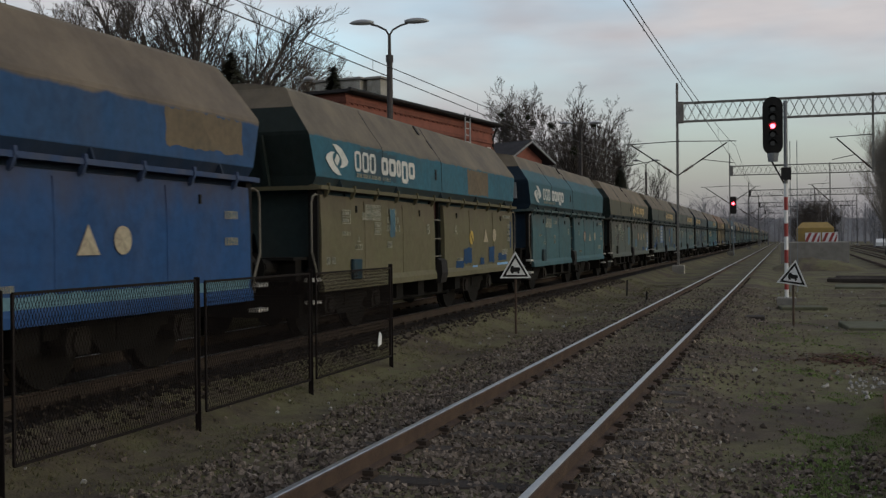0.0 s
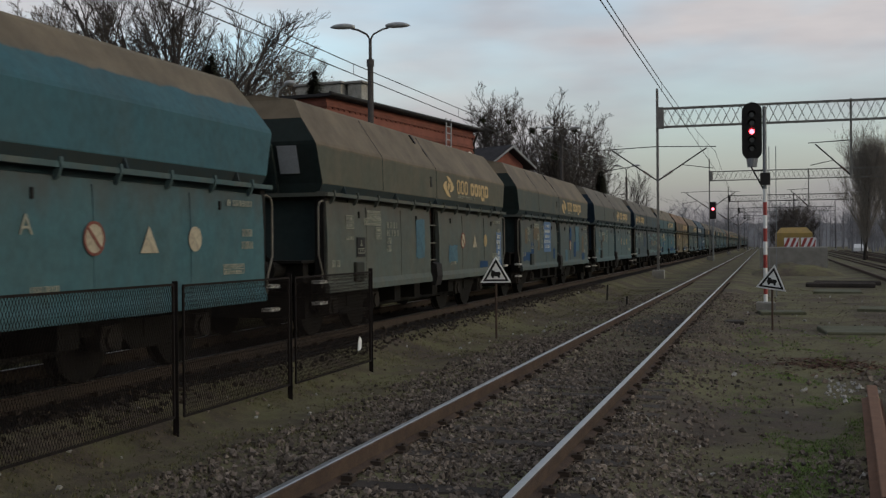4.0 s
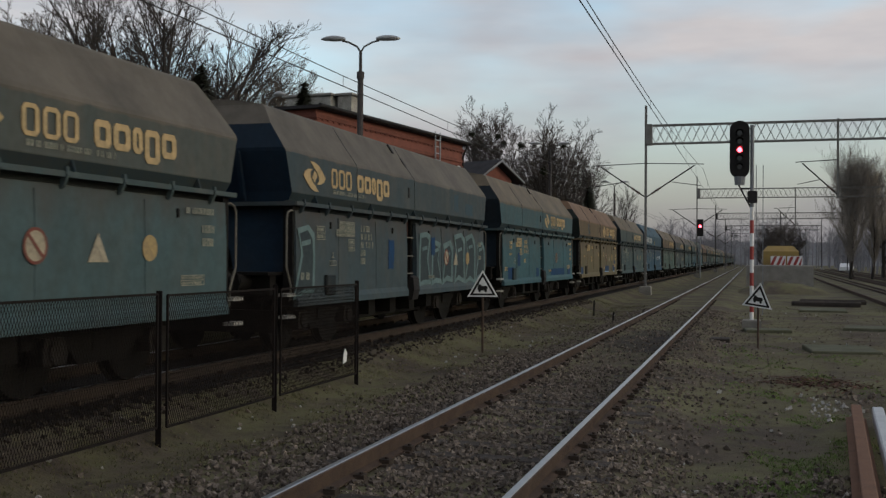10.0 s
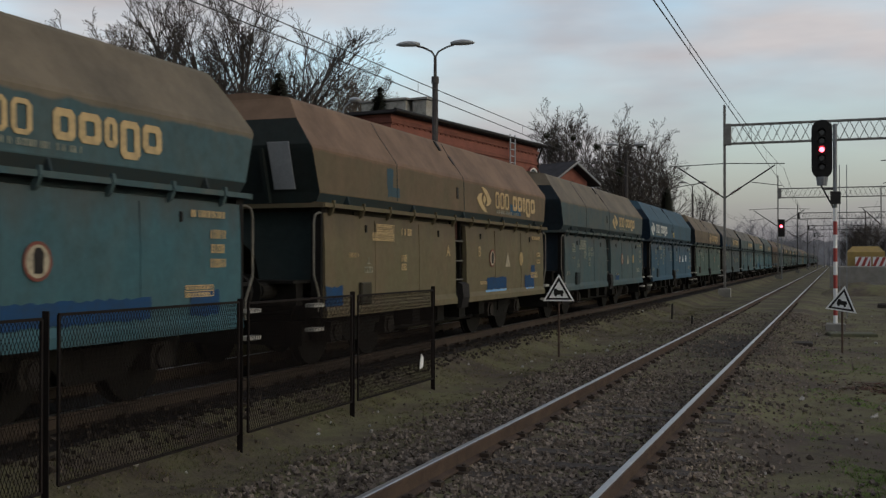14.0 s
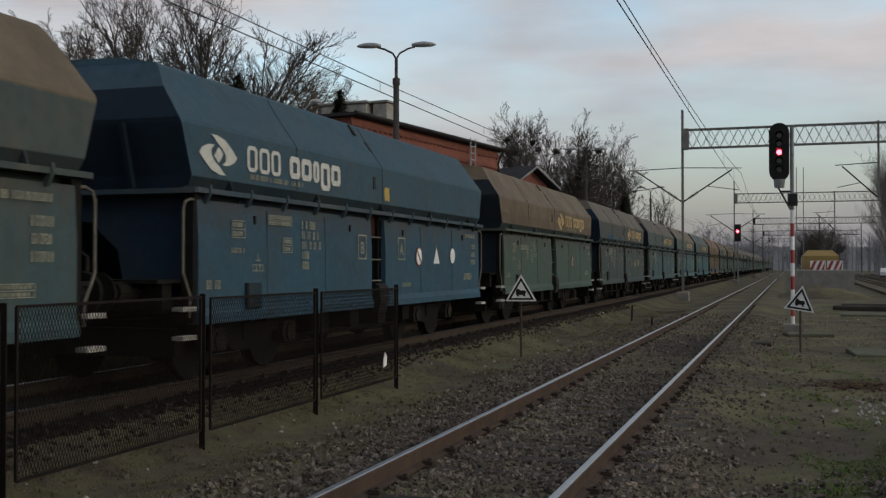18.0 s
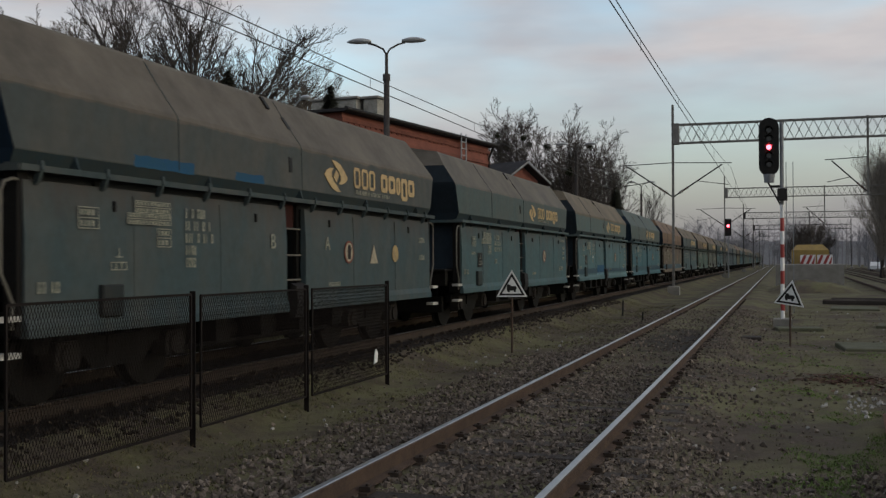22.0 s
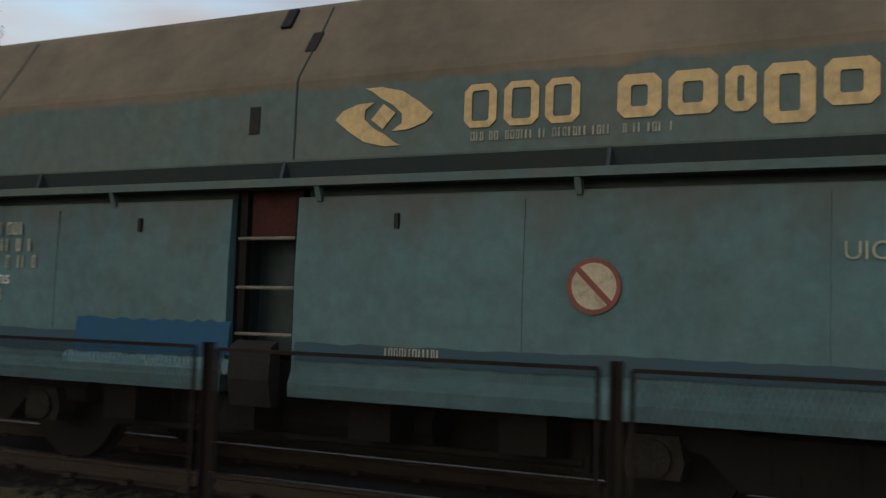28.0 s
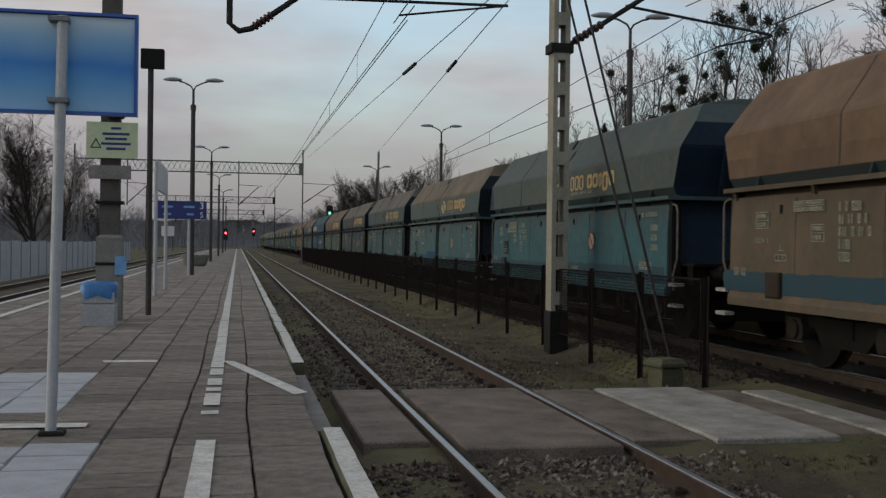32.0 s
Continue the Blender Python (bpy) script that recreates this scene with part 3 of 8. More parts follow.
gm.materials.append(M_GROUND)
tagged(new("ground", gm), "dark soil with moss, thin grass and trodden patches beside the tracks", "ground", kind="structure")


# ---- tracks ----
def rail_section():
    return [(-0.070, -0.160), (0.070, -0.160), (0.070, -0.148), (0.012, -0.128), (0.012, -0.040), (0.036, -0.028), (0.036, -0.006),
            (0.030, 0.0), (-0.030, 0.0), (-0.036, -0.006), (-0.036, -0.028), (-0.012, -0.040), (-0.012, -0.128), (-0.070, -0.148)]


def railway(name, label, centre, z, y0, y1, near0, near1, steel=None):
    steel = steel or M_RUST
    track = thing(name, label, "railway track", (centre, 0, z), kind="structure")
    for side in (-0.7535, 0.7535):
        sec = [(p[0] + side, p[1] - 0.004) for p in rail_section()]
        rail = part("rail", Shape().slab(sec, "y", y0, y1), steel, track, "rust-brown steel rail" if steel is M_RUST else "dark steel rail")
        part("rail_head", Shape().slab([(side - 0.029, -0.004), (side + 0.029, -0.004), (side + 0.022, 0.002), (side - 0.022, 0.002)], "y", y0, y1), M_SHINE, rail, "polished running surface")
    sleeper = Shape().chamfer(-1.25, 1.25, -0.12, 0.12, -0.32, -0.168, 0.02).mesh("sleeper", M_SLEEPER)
    clip = Shape()
    for e in (-1, 1):
        clip.box(e * 0.075 - 0.05, e * 0.075 + 0.05, -0.09, 0.09, -0.17, -0.150)
        clip.tube((e * 0.095, 0.0, -0.15), (e * 0.095, 0.0, -0.095), 0.022, 0.018, n=6)
        clip.box(e * 0.085 - 0.045, e * 0.085 + 0.045, -0.04, 0.04, -0.148, -0.112)
    clip = clip.mesh("rail_clip", M_DARKRAIL)
    far = Shape()
    y = y0
    while y < y1:
        if near0 <= y <= near1:
            s = part("sleeper", sleeper, None, track, at=(random.uniform(-0.02, 0.02), y, random.uniform(-0.02, 0.0)))
            for side in (-0.7535, 0.7535):
                part("rail_clip", clip, None, s, at=(side, 0, 0))
        elif -150 < y < 200:
            far.box(-1.25, 1.25, y - 0.12, y + 0.12, -0.32, -0.17)
        y += 0.62
    tagged(part("far_sleepers", far, M_SLEEPER, track), kind="stuff")
    return track


railway("track_1", "running line with bright rail heads on old timber sleepers", NEAR, 0.0, -420, 420, -22, 46)
railway("track_2", "dark line under the goods train", FAR_TRACK, TRAIN_Z, -460, 560, -30, 30, M_DARKRAIL)
railway("track_3", "rusty line along the other platform edge", LEFT_TRACK, 0.0, -300, -12, 0, -1)

# The bed strip is coloured near black for the shade beneath the wagons.
ob = Shape()
oy = [-460, -120] + [-60 + 0.8 * k for k in range(150)] + [120, 560]
for a, c in zip(oy, oy[1:]):
    o = [(-1.75, -0.30), (-1.35, -0.155), (-0.4, -0.15), (0.4, -0.15), (1.35, -0.155), (1.75, -0.30)]
    for (p, q), (r, u) in zip(o, o[1:]):
        n1, n2 = (0.03 * noise.noise(Vector((p * 2, t * 1.3, 0))) for t in (a, c))
        m1, m2 = (0.03 * noise.noise(Vector((r * 2, t * 1.3, 0))) for t in (a, c))
        ob.add([(FAR_TRACK + p, a, TRAIN_Z + q + n1), (FAR_TRACK + r, a, TRAIN_Z + u + m1), (FAR_TRACK + r, c, TRAIN_Z + u + m2), (FAR_TRACK + p, c, TRAIN_Z + q + n2)], [(0, 1, 2, 3)])
tagged(new("ballast_bed", ob.mesh("ballast_bed", M_OILSHADE, weld=True)), "oil-black ballast bed under the goods train", "ballast", kind="structure")


# ---- goods train of hopper wagons ----
HALF, BODY, OFF = 1.5, 5.38, 0.15
SPACING = 12.54
LEDGE, FOOT, KNEE, CAP, TOP = 2.12, 2.29, 2.86, 3.22, 3.50


def hull_mesh():
    """The upper hopper: upright sides, steep shoulders and a flat crown; the ends lean outward."""
    rings = [(1.40, BODY - 0.02, LEDGE + 0.02), (1.47, BODY, FOOT - 0.02), (1.475, BODY + 0.01, FOOT), (1.462, BODY + 0.19, KNEE - 0.03), (1.44, BODY + 0.20, KNEE + 0.02),
             (1.20, BODY + 0.12, CAP), (1.04, BODY - 0.02, TOP - 0.03), (1.0, BODY - 0.04, TOP + 0.01), (0.45, BODY - 0.06, TOP + 0.10)]
    s = Shape()
    ys = [-1, -0.5, -0.012, 0.012, 0.5, 1]
    for sx in (1, -1):
        pts = [[(sx * x, k * yl, z) for k in ys] for x, yl, z in rings]
        for a, b in zip(pts, pts[1:]):
            for k in range(5):
                s.add([a[k], a[k + 1], b[k + 1], b[k]], [(0, 1, 2, 3)])
    x, yl, z = rings[-1]
    s.add([(-x, -yl, z), (x, -yl, z), (x, yl, z), (-x, yl, z)], [(0, 1, 2, 3)])
    return s.mesh("hull_side", M_UNDER, weld=True)


def end_strip(name, sy, prof):
    s = Shape()
    for a, b in zip(prof, prof[1:]):
        s.add([(-a[0], sy * a[1], a[2]), (a[0], sy * a[1], a[2]), (b[0], sy * b[1], b[2]), (-b[0], sy * b[1], b[2])], [(0, 1, 2, 3)])
    return s.mesh(name, M_UNDER, weld=True)


def end_mesh(sy):
    return end_strip("end_wall", sy, [(1.40, BODY - 0.02, LEDGE + 0.02), (1.475, BODY + 0.01, FOOT), (1.462, BODY + 0.19, KNEE - 0.03), (1.44, BODY + 0.20, KNEE + 0.02), (1.20, BODY + 0.12, CAP)])


def rib_mesh(sy):
    return Shape().slab([(sy * (BODY - 0.02), LEDGE + 0.04), (sy * (BODY + 0.05), LEDGE + 0.04), (sy * (BODY + 0.25), KNEE - 0.02), (sy * (BODY + 0.18), KNEE - 0.02)], "x", -0.03, 0.03).mesh("end_rib", M_UNDER)


def cap_mesh(sy):
    return end_strip("end_cap", sy, [(1.20, BODY + 0.12, CAP), (1.04, BODY - 0.02, TOP - 0.03), (1.0, BODY - 0.04, TOP + 0.01), (0.45, BODY - 0.06, TOP + 0.10)])


def door_mesh(y0, y1):
    """A side discharge door: sheet with pressed seams, turned-out lip at the foot."""
    s = Shape()
    sec = [(1.42, LEDGE - 0.08), (1.475, LEDGE - 0.09), (1.50, 1.55), (1.50, 0.87), (1.535, 0.79), (1.535, 0.70), (1.46, 0.70), (1.42, 0.95)]
    s.slab(sec, "y", y0, y1)
    for k in (0.32, 0.66):
        y = y0 + (y1 - y0) * k
        s.slab([(1.47, LEDGE - 0.14), (1.490, LEDGE - 0.14), (1.506, 1.5), (1.506, 0.87), (1.49, 0.87)], "y", y - 0.012, y + 0.012)
    return s.mesh("side_door", M_UNDER)


def wheelset_mesh():
    s = Shape()
    s.tube((-0.9, 0, 0), (0.9, 0, 0), 0.085, n=10)
    for sx in (-1, 1):
        x = sx * 0.7535
        s.slab([(0.46 * math.cos(a), 0.46 * math.sin(a)) for a in [2 * math.pi * k / 22 for k in range(22)]], "x", x - 0.06, x + 0.06)
        s.slab([(0.49 * math.cos(a), 0.49 * math.sin(a)) for a in [2 * math.pi * k / 22 for k in range(22)]], "x", x - sx * 0.06 - 0.014, x - sx * 0.06 + 0.014)
        s.slab([(0.14 * math.cos(a), 0.14 * math.sin(a)) for a in [2 * math.pi * k / 12 for k in range(12)]], "x", x + sx * 0.02 - 0.08, x + sx * 0.02 + 0.08)
    return s.mesh("wheelset", M_UNDER)


def bogie_mesh():
    s = Shape()
    for sx in (-1, 1):
        o = [(-1.28, 0.50), (-1.28, 0.66), (-0.55, 0.70), (-0.38, 0.62), (0.38, 0.62), (0.55, 0.70), (1.28, 0.66), (1.28, 0.50), (0.62, 0.50), (0.42, 0.30), (-0.42, 0.30), (-0.62, 0.50)]
        s.slab(o, "x", sx * 1.02 - 0.06, sx * 1.02 + 0.06)
        for k in (-0.24, -0.08, 0.08, 0.24):
            s.tube((sx * 1.02, k, 0.36), (sx * 1.02, k, 0.60), 0.065, n=8)
    s.box(-1.1, 1.1, -0.2, 0.2, 0.42, 0.62)
    s.box(-0.66, 0.66, -0.52, 0.52, 0.24, 0.66)
    for sy in (-1, 1):
        s.box(-0.95, 0.95, sy * 1.42 - 0.06, sy * 1.42 + 0.06, 0.30, 0.62)
    return s.mesh("bogie", M_UNDER)


def axlebox_mesh():
    s = Shape()
    s.slab([(-0.16, 0.34), (0.16, 0.34), (0.19, 0.44), (0.15, 0.60), (-0.15, 0.60), (-0.19, 0.44)], "x", 1.0, 1.17)
    s.slab(circle(0, 0.46, 0.115, 12), "x", 1.17, 1.20)
    return s.mesh("axle_box", M_BOX)


def underframe_mesh():
    s = Shape()
    s.box(-0.22, 0.22, -5.55, 5.55, 0.72, 1.02)
    for sy in (-1, 1):
        s.box(-1.25, 1.25, sy * 5.50 - 0.09, sy * 5.50 + 0.09, 0.86, 1.14)
        s.box(-1.35, 1.35, sy * 3.4 - 0.25, sy * 3.4 + 0.25, 0.72, 0.92)
    for sx in (-1, 1):
        s.box(sx * 1.30 - 0.05, sx * 1.30 + 0.05, -5.34, 5.34, 0.72, 0.92)
        for y in (-1.6, -0.5, 0.6, 1.7):
            s.box(sx * 1.05 - 0.2, sx * 1.05 + 0.2, y - 0.16, y + 0.16, 0.42, 0.74)
    s.box(-0.5, 0.5, -1.9, 1.9, 0.30, 0.72)
    s.tube((0.95, -2.0, 0.36), (0.95, 2.0, 0.36), 0.03, n=6)
    s.tube((0.75, -1.3, 0.5), (0.75, 0.9, 0.5), 0.17, n=12)
    return s.mesh("underframe", M_UNDER)


def slope_mesh(sy):
    """Sloping end sheet of the inner funnel with its side cheeks."""
    s = Shape()
    s.add([(-1.36, sy * 5.30, LEDGE), (1.36, sy * 5.30, LEDGE), (1.36, sy * 4.2, 1.0), (-1.36, sy * 4.2, 1.0), (-1.36, sy * 4.2, LEDGE), (1.36, sy * 4.2, LEDGE)],
          [(0, 1, 2, 3), (0, 3, 4), (1, 5, 2), (0, 4, 5, 1)])
    return s.mesh("funnel_slope", M_UNDER)


def ledge_mesh():
    s = Shape()
    for sx in (-1, 1):
        s.slab([(sx * 1.36, LEDGE - 0.02), (sx * 1.555, LEDGE - 0.02), (sx * 1.555, LEDGE + 0.035), (sx * 1.40, LEDGE + 0.05), (sx * 1.36, LEDGE + 0.03)], "y", -BODY - 0.02, BODY + 0.02)
    for sy in (-1, 1):
        s.box(-1.54, 1.54, sy * (BODY - 0.02) - 0.06, sy * (BODY - 0.02) + 0.06, LEDGE - 0.025, LEDGE + 0.03)
    return s.mesh("ledge", M_UNDER)


def hinge_mesh():
    s = Shape()
    s.slab([(1.49, LEDGE - 0.13), (1.53, LEDGE - 0.10), (1.575, LEDGE + 0.0), (1.565, LEDGE + 0.075), (1.535, LEDGE + 0.075), (1.52, LEDGE - 0.02), (1.49, LEDGE - 0.05)], "y", -0.02, 0.02)
    return s.mesh("door_hinge", M_UNDER)


def corner_mesh():
    return Shape().box(-0.07, 0.07, -0.07, 0.07, 0.72, LEDGE).mesh("corner_stanchion", M_UNDER)


def deck_mesh():
    return Shape().box(-1.3, 1.3, -0.3, 0.3, 1.14, 1.18).mesh("end_platform", M_UNDER)


def end_sheet_mesh(sy):
    """Sheet under the end wall, cut away round the brake gear."""
    s = Shape()
    o = [(1.33, 1.16), (1.33, LEDGE - 0.03), (-1.33, LEDGE - 0.03), (-1.33, 1.16), (-0.95, 1.16), (-0.25, 1.86), (0.10, 1.80), (0.45, 1.50), (0.52, 1.16)]
    s.slab(o, "y", sy * 5.225 - 0.006, sy * 5.225 + 0.006)
    return s.mesh("end_sheet", M_UNDER)


def brake_mesh(sy):
    s = Shape()
    s.pipe([(0.35, sy * 5.62, 1.18), (0.35, sy * 5.62, 1.42), (0.18, sy * 5.62, 1.52), (0.0, sy * 5.62, 1.42)], 0.022, n=6)
    return s.mesh("brake_crank", M_BOX)


def buffer_mesh():
    s = Shape()
    s.add(*revolve([(0, 0.11), (0.34, 0.11), (0.342, 0.075), (0.56, 0.075), (0.562, 0.215), (0.60, 0.225)], 16))
    return s.mesh("buffer", M_UNDER)


def revolve(rings, n):
    """Rings of (way along y, radius) as one closed skin."""
    v = [(r * math.cos(2 * math.pi * k / n), y, r * math.sin(2 * math.pi * k / n)) for y, r in rings for k in range(n)]
    f = [(i * n + k, i * n + (k + 1) % n, (i + 1) * n + (k + 1) % n, (i + 1) * n + k) for i in range(len(rings) - 1) for k in range(n)]
    return v, f + [tuple(range(n)), tuple(range((len(rings) - 1) * n, len(rings) * n))]


def coupling_mesh():
    s = Shape()
    s.pipe([(0, 0, -0.02), (0, 0.3, -0.04), (0, 0.62, -0.08), (0, 0.66, -0.2), (0, 0.5, -0.32)], 0.045, n=8)
    return s.mesh("coupling", M_UNDER)


def band_mesh():
    """The dark band along the foot of the hull."""
    s = Shape()
    prof = [(1.40, LEDGE + 0.03, BODY - 0.01), (1.471, FOOT - 0.015, BODY)]
    for sx in (1, -1):
        (x0, z0, l0), (x1, z1, l1) = prof
        o = 0.005 * sx
        s.add([(sx * x0 + o, -l0, z0), (sx * x0 + o, l0, z0), (sx * x1 + o, l1, z1), (sx * x1 + o, -l1, z1)], [(0, 1, 2, 3)])
    for y in [-4.6 + 2.3 * k for k in range(5)]:
        s.slab([(1.40, LEDGE + 0.04), (1.52, LEDGE + 0.04), (1.48, FOOT - 0.01)], "y", y - 0.012, y + 0.012)
    return s.mesh("hull_band", M_BAND, weld=True)


def rail_mesh(h):
    s = Shape()
    p = [(1.46, 0, 0.78), (1.47, 0.0, 1.0), (1.47, 0.14, 1.25), (1.47, 0.14, 1.92), (1.47, 0.10, 2.0), (1.47, 0.0, 2.03), (1.44, -0.16, 2.02)]
    return s.pipe([(a, b * h, c) for a, b, c in p], 0.015, n=6).mesh("handrail", M_PALEHANDLE)


def ladder_mesh():
    s = Shape()
    for sy in (-1, 1):
        s.box(1.34, 1.40, sy * 0.235 - 0.03, sy * 0.235 + 0.03, 0.75, LEDGE)
    return s.mesh("gap_stile", M_UNDER)


WAGON_MESH = {
    "hull": hull_mesh(), "end": [end_mesh(-1), end_mesh(1)], "cap": [cap_mesh(-1), cap_mesh(1)], "door": [door_mesh(-5.14, -0.28), door_mesh(0.28, 5.40)],
    "wheelset": wheelset_mesh(), "bogie": bogie_mesh(), "axlebox": axlebox_mesh(), "under": underframe_mesh(), "slope": [slope_mesh(-1), slope_mesh(1)], "bin": [Shape().box(-1.38, 1.38, -4.2, -0.45, 0.95, LEDGE).mesh("hopper_bin", M_UNDER), Shape().box(-1.38, 1.38, 0.15, 4.2, 0.95, LEDGE).mesh("hopper_bin", M_UNDER), Shape().box(-1.1, 1.1, -0.449, 0.149, 0.95, LEDGE).mesh("centre_bin", M_UNDER)], "ledge": ledge_mesh(),
    "hinge": hinge_mesh(), "corner": corner_mesh(), "deck": deck_mesh(), "rib": [rib_mesh(-1), rib_mesh(1)], "endsheet": [end_sheet_mesh(-1), end_sheet_mesh(1)], "crank": [brake_mesh(-1), brake_mesh(1)], "buffer": buffer_mesh(), "coupling": coupling_mesh(), "band": band_mesh(), "rail": [rail_mesh(-1), rail_mesh(1)], "stile": ladder_mesh(),
    "rung": Shape().tube((1.44, -0.24, 0), (1.44, 0.24, 0), 0.013, n=6).mesh("rung", M_PALEHANDLE),
    "redstep": Shape().box(1.20, 1.40, -0.20, 0.20, 0, 0.34).mesh("inner_plate", M_RUNGRED),
    "step": Shape().box(1.40, 1.53, -0.13, 0.13, 0, 0.045).mesh("foot_step", M_STEP),
    "latch": Shape().slab([(1.48, 0.62), (1.56, 0.62), (1.60, 0.80), (1.58, 1.02), (1.50, 1.06), (1.47, 0.9)], "y", -0.17, 0.17).mesh("door_lock", M_IRON),
    "vent": Shape().box(-0.012, 0.012, -0.042, 0.042, -0.095, 0.095).mesh("slot", M_BLACK),
    "bracket": Shape().slab([(1.48, LEDGE - 0.02), (1.54, LEDGE - 0.02), (1.50, LEDGE - 0.12), (1.48, LEDGE - 0.12)], "y", -0.02, 0.02).mesh("bracket", M_BAND),
    "seam": Shape().slab([(1.472, FOOT), (1.481, FOOT), (1.469, KNEE - 0.03), (1.447, KNEE + 0.02), (1.207, CAP), (1.047, TOP - 0.03), (1.037, TOP - 0.035), (1.197, CAP - 0.005), (1.435, KNEE + 0.015), (1.458, KNEE - 0.035)], "y", -0.006, 0.006).mesh("weld_seam", M_BAND),
    "pin": Shape().box(-0.012, 0.012, -0.015, 0.015, -0.05, 0.05).mesh("small_slot", M_BLACK),
    "endplate": Shape().box(-0.15, 0.15, -0.006, 0.006, -0.34, 0.34).mesh("end_plate", M_LAMPGLASS),
    "hatch": Shape().chamfer(-0.15, 0.15, -0.16, 0.16, 0, 0.05, 0.015).mesh("tool_box", M_IRON),
}


def swoosh(s, turn):
    """One swept, pointed half of the emblem."""
    o = [(-0.14, 0.195), (-0.02, 0.197), (0.14, 0.160), (0.26, 0.085), (0.365, 0.003), (0.31, -0.054), (0.19, -0.093), (0.07, -0.098), (0.14, -0.052), (0.14, 0.011), (0.07, 0.074), (-0.02, 0.121), (-0.085, 0.170)]
    s.slab([(turn * p, turn * q) for p, q in o], "x", 0.0, 0.004)


def logo_meshes():
    mark = Shape()
    swoosh(mark, 1)
    swoosh(mark, -1)
    mark.slab([(0.0, 0.082), (0.09, 0.02), (0.0, -0.082), (-0.09, -0.015)], "x", 0.0, 0.004)
    blocks = []

    def frame_block(w, top, low, t):
        def cut(a, b0, b1, c):
            return [(-a + c, b0), (a - c, b0), (a, b0 + c), (a, b1 - c), (a - c, b1), (-a + c, b1), (-a, b1 - c), (-a, b0 + c)]

        return Shape().ring(cut(w / 2, low, top, 0.045), cut(w / 2 - t, low + t * 0.8, top - t * 0.8, 0.012), "x", 0.0, 0.004).mesh("name_block", M_LOGO)

    for a, b, top, low, t in ((0.95, 1.17, 0.165, -0.11, 0.052), (1.22, 1.45, 0.165, -0.11, 0.052), (1.49, 1.71, 0.165, -0.11, 0.052), (1.94, 2.20, 0.150, -0.105, 0.080), (2.24, 2.52, 0.150, -0.105, 0.082),
                              (2.56, 2.73, 0.150, -0.105, 0.066), (2.77, 3.04, 0.150, -0.185, 0.080), (3.08, 3.36, 0.150, -0.105, 0.082)):
        blocks.append((frame_block(b - a, top, low, t), (a + b) / 2))
    return mark.mesh("emblem", M_LOGO), blocks


LOGO, LOGO_BLOCKS = logo_meshes()
BAR = {}


def bar(w, h, mat):
    key = (round(w, 2), round(h, 2), mat.name)
    if key not in BAR:
        BAR[key] = Shape().box(0, 0.004, -w / 2, w / 2, -h / 2, h / 2).mesh("marking_bar", mat)
    return BAR[key]


def blotch(w, h, mat, seed):
    """A brushed-on patch with an uneven edge."""
    rnd, o = random.Random(seed), []
    n = max(4, min(40, int(w / 0.06)))
    o += [(-w / 2 + w * k / n, -h / 2 + rnd.uniform(-0.022, 0.022) * min(1, h * 3)) for k in range(n + 1)]
    m = max(2, int(h / 0.12))
    o += [(w / 2 + rnd.uniform(-0.025, 0.02), -h / 2 + h * (k + 0.5) / m) for k in range(m)]
    o += [(w / 2 - w * k / n, h / 2 + rnd.uniform(-0.022, 0.022) * min(1, h * 3)) for k in range(n + 1)]
    o += [(-w / 2 + rnd.uniform(-0.02, 0.025), h / 2 - h * (k + 0.5) / m) for k in range(m)]
    return Shape().slab(o, "x", 0.0, 0.002).mesh("paint_patch", mat)


def spray_letters(parent, y0, y1, seed):
    """Sprayed blocks, worn past reading: dark fill inside a broad pale outline."""
    rnd = random.Random(seed)
    y = y0
    while y < y1 - 0.5:
        d = rnd.uniform(0.62, 0.95)
        c, lo, hi = y + d / 2, 0.80 + rnd.uniform(0, 0.08), 1.88 + rnd.uniform(-0.12, 0.08)
        mid = (lo + hi) / 2
        bite = rnd.choice((1, -1)) * rnd.uniform(0.12, 0.22)
        o = [(c - d / 2, lo), (c - d * 0.1, lo + 0.05), (c + d / 2, lo - 0.02), (c + d / 2 - max(0, bite), mid), (c + d * 0.45, hi - 0.12), (c + d * 0.2, hi), (c - d * 0.45, hi - 0.05), (c - d / 2 - min(0, bite), mid + 0.1)]
        o = [(p + rnd.uniform(-0.05, 0.05), q + rnd.uniform(-0.05, 0.05)) for p, q in o]
        t = rnd.uniform(0.06, 0.09)
        cy, cz = sum(p for p, _ in o) / 8, sum(q for _, q in o) / 8
        i = [(p - math.copysign(min(t * 1.2, abs(p - cy) * 0.4), p - cy), q - math.copysign(min(t * 1.2, abs(q - cz) * 0.4), q - cz)) for p, q in o]
        part("sprayed_fill", Shape().slab([(p, q) for p, q in i], "x", 1.508, 1.5095), M_SPRAYFILL, parent)
        part("sprayed_outline", Shape().ring(o, i, "x", 1.508, 1.511), M_SPRAYLINE, parent)
        hz = rnd.uniform(0.15, 0.3)
        part("sprayed_outline", Shape().slab([(cy - 0.16, cz + hz), (cy + 0.15, cz + hz + 0.04), (cy + 0.15, cz + hz - 0.03), (cy - 0.16, cz + hz - 0.07)], "x", 1.508, 1.511), M_SPRAYLINE, parent)
        y += d + 0.04


FIGS = {}


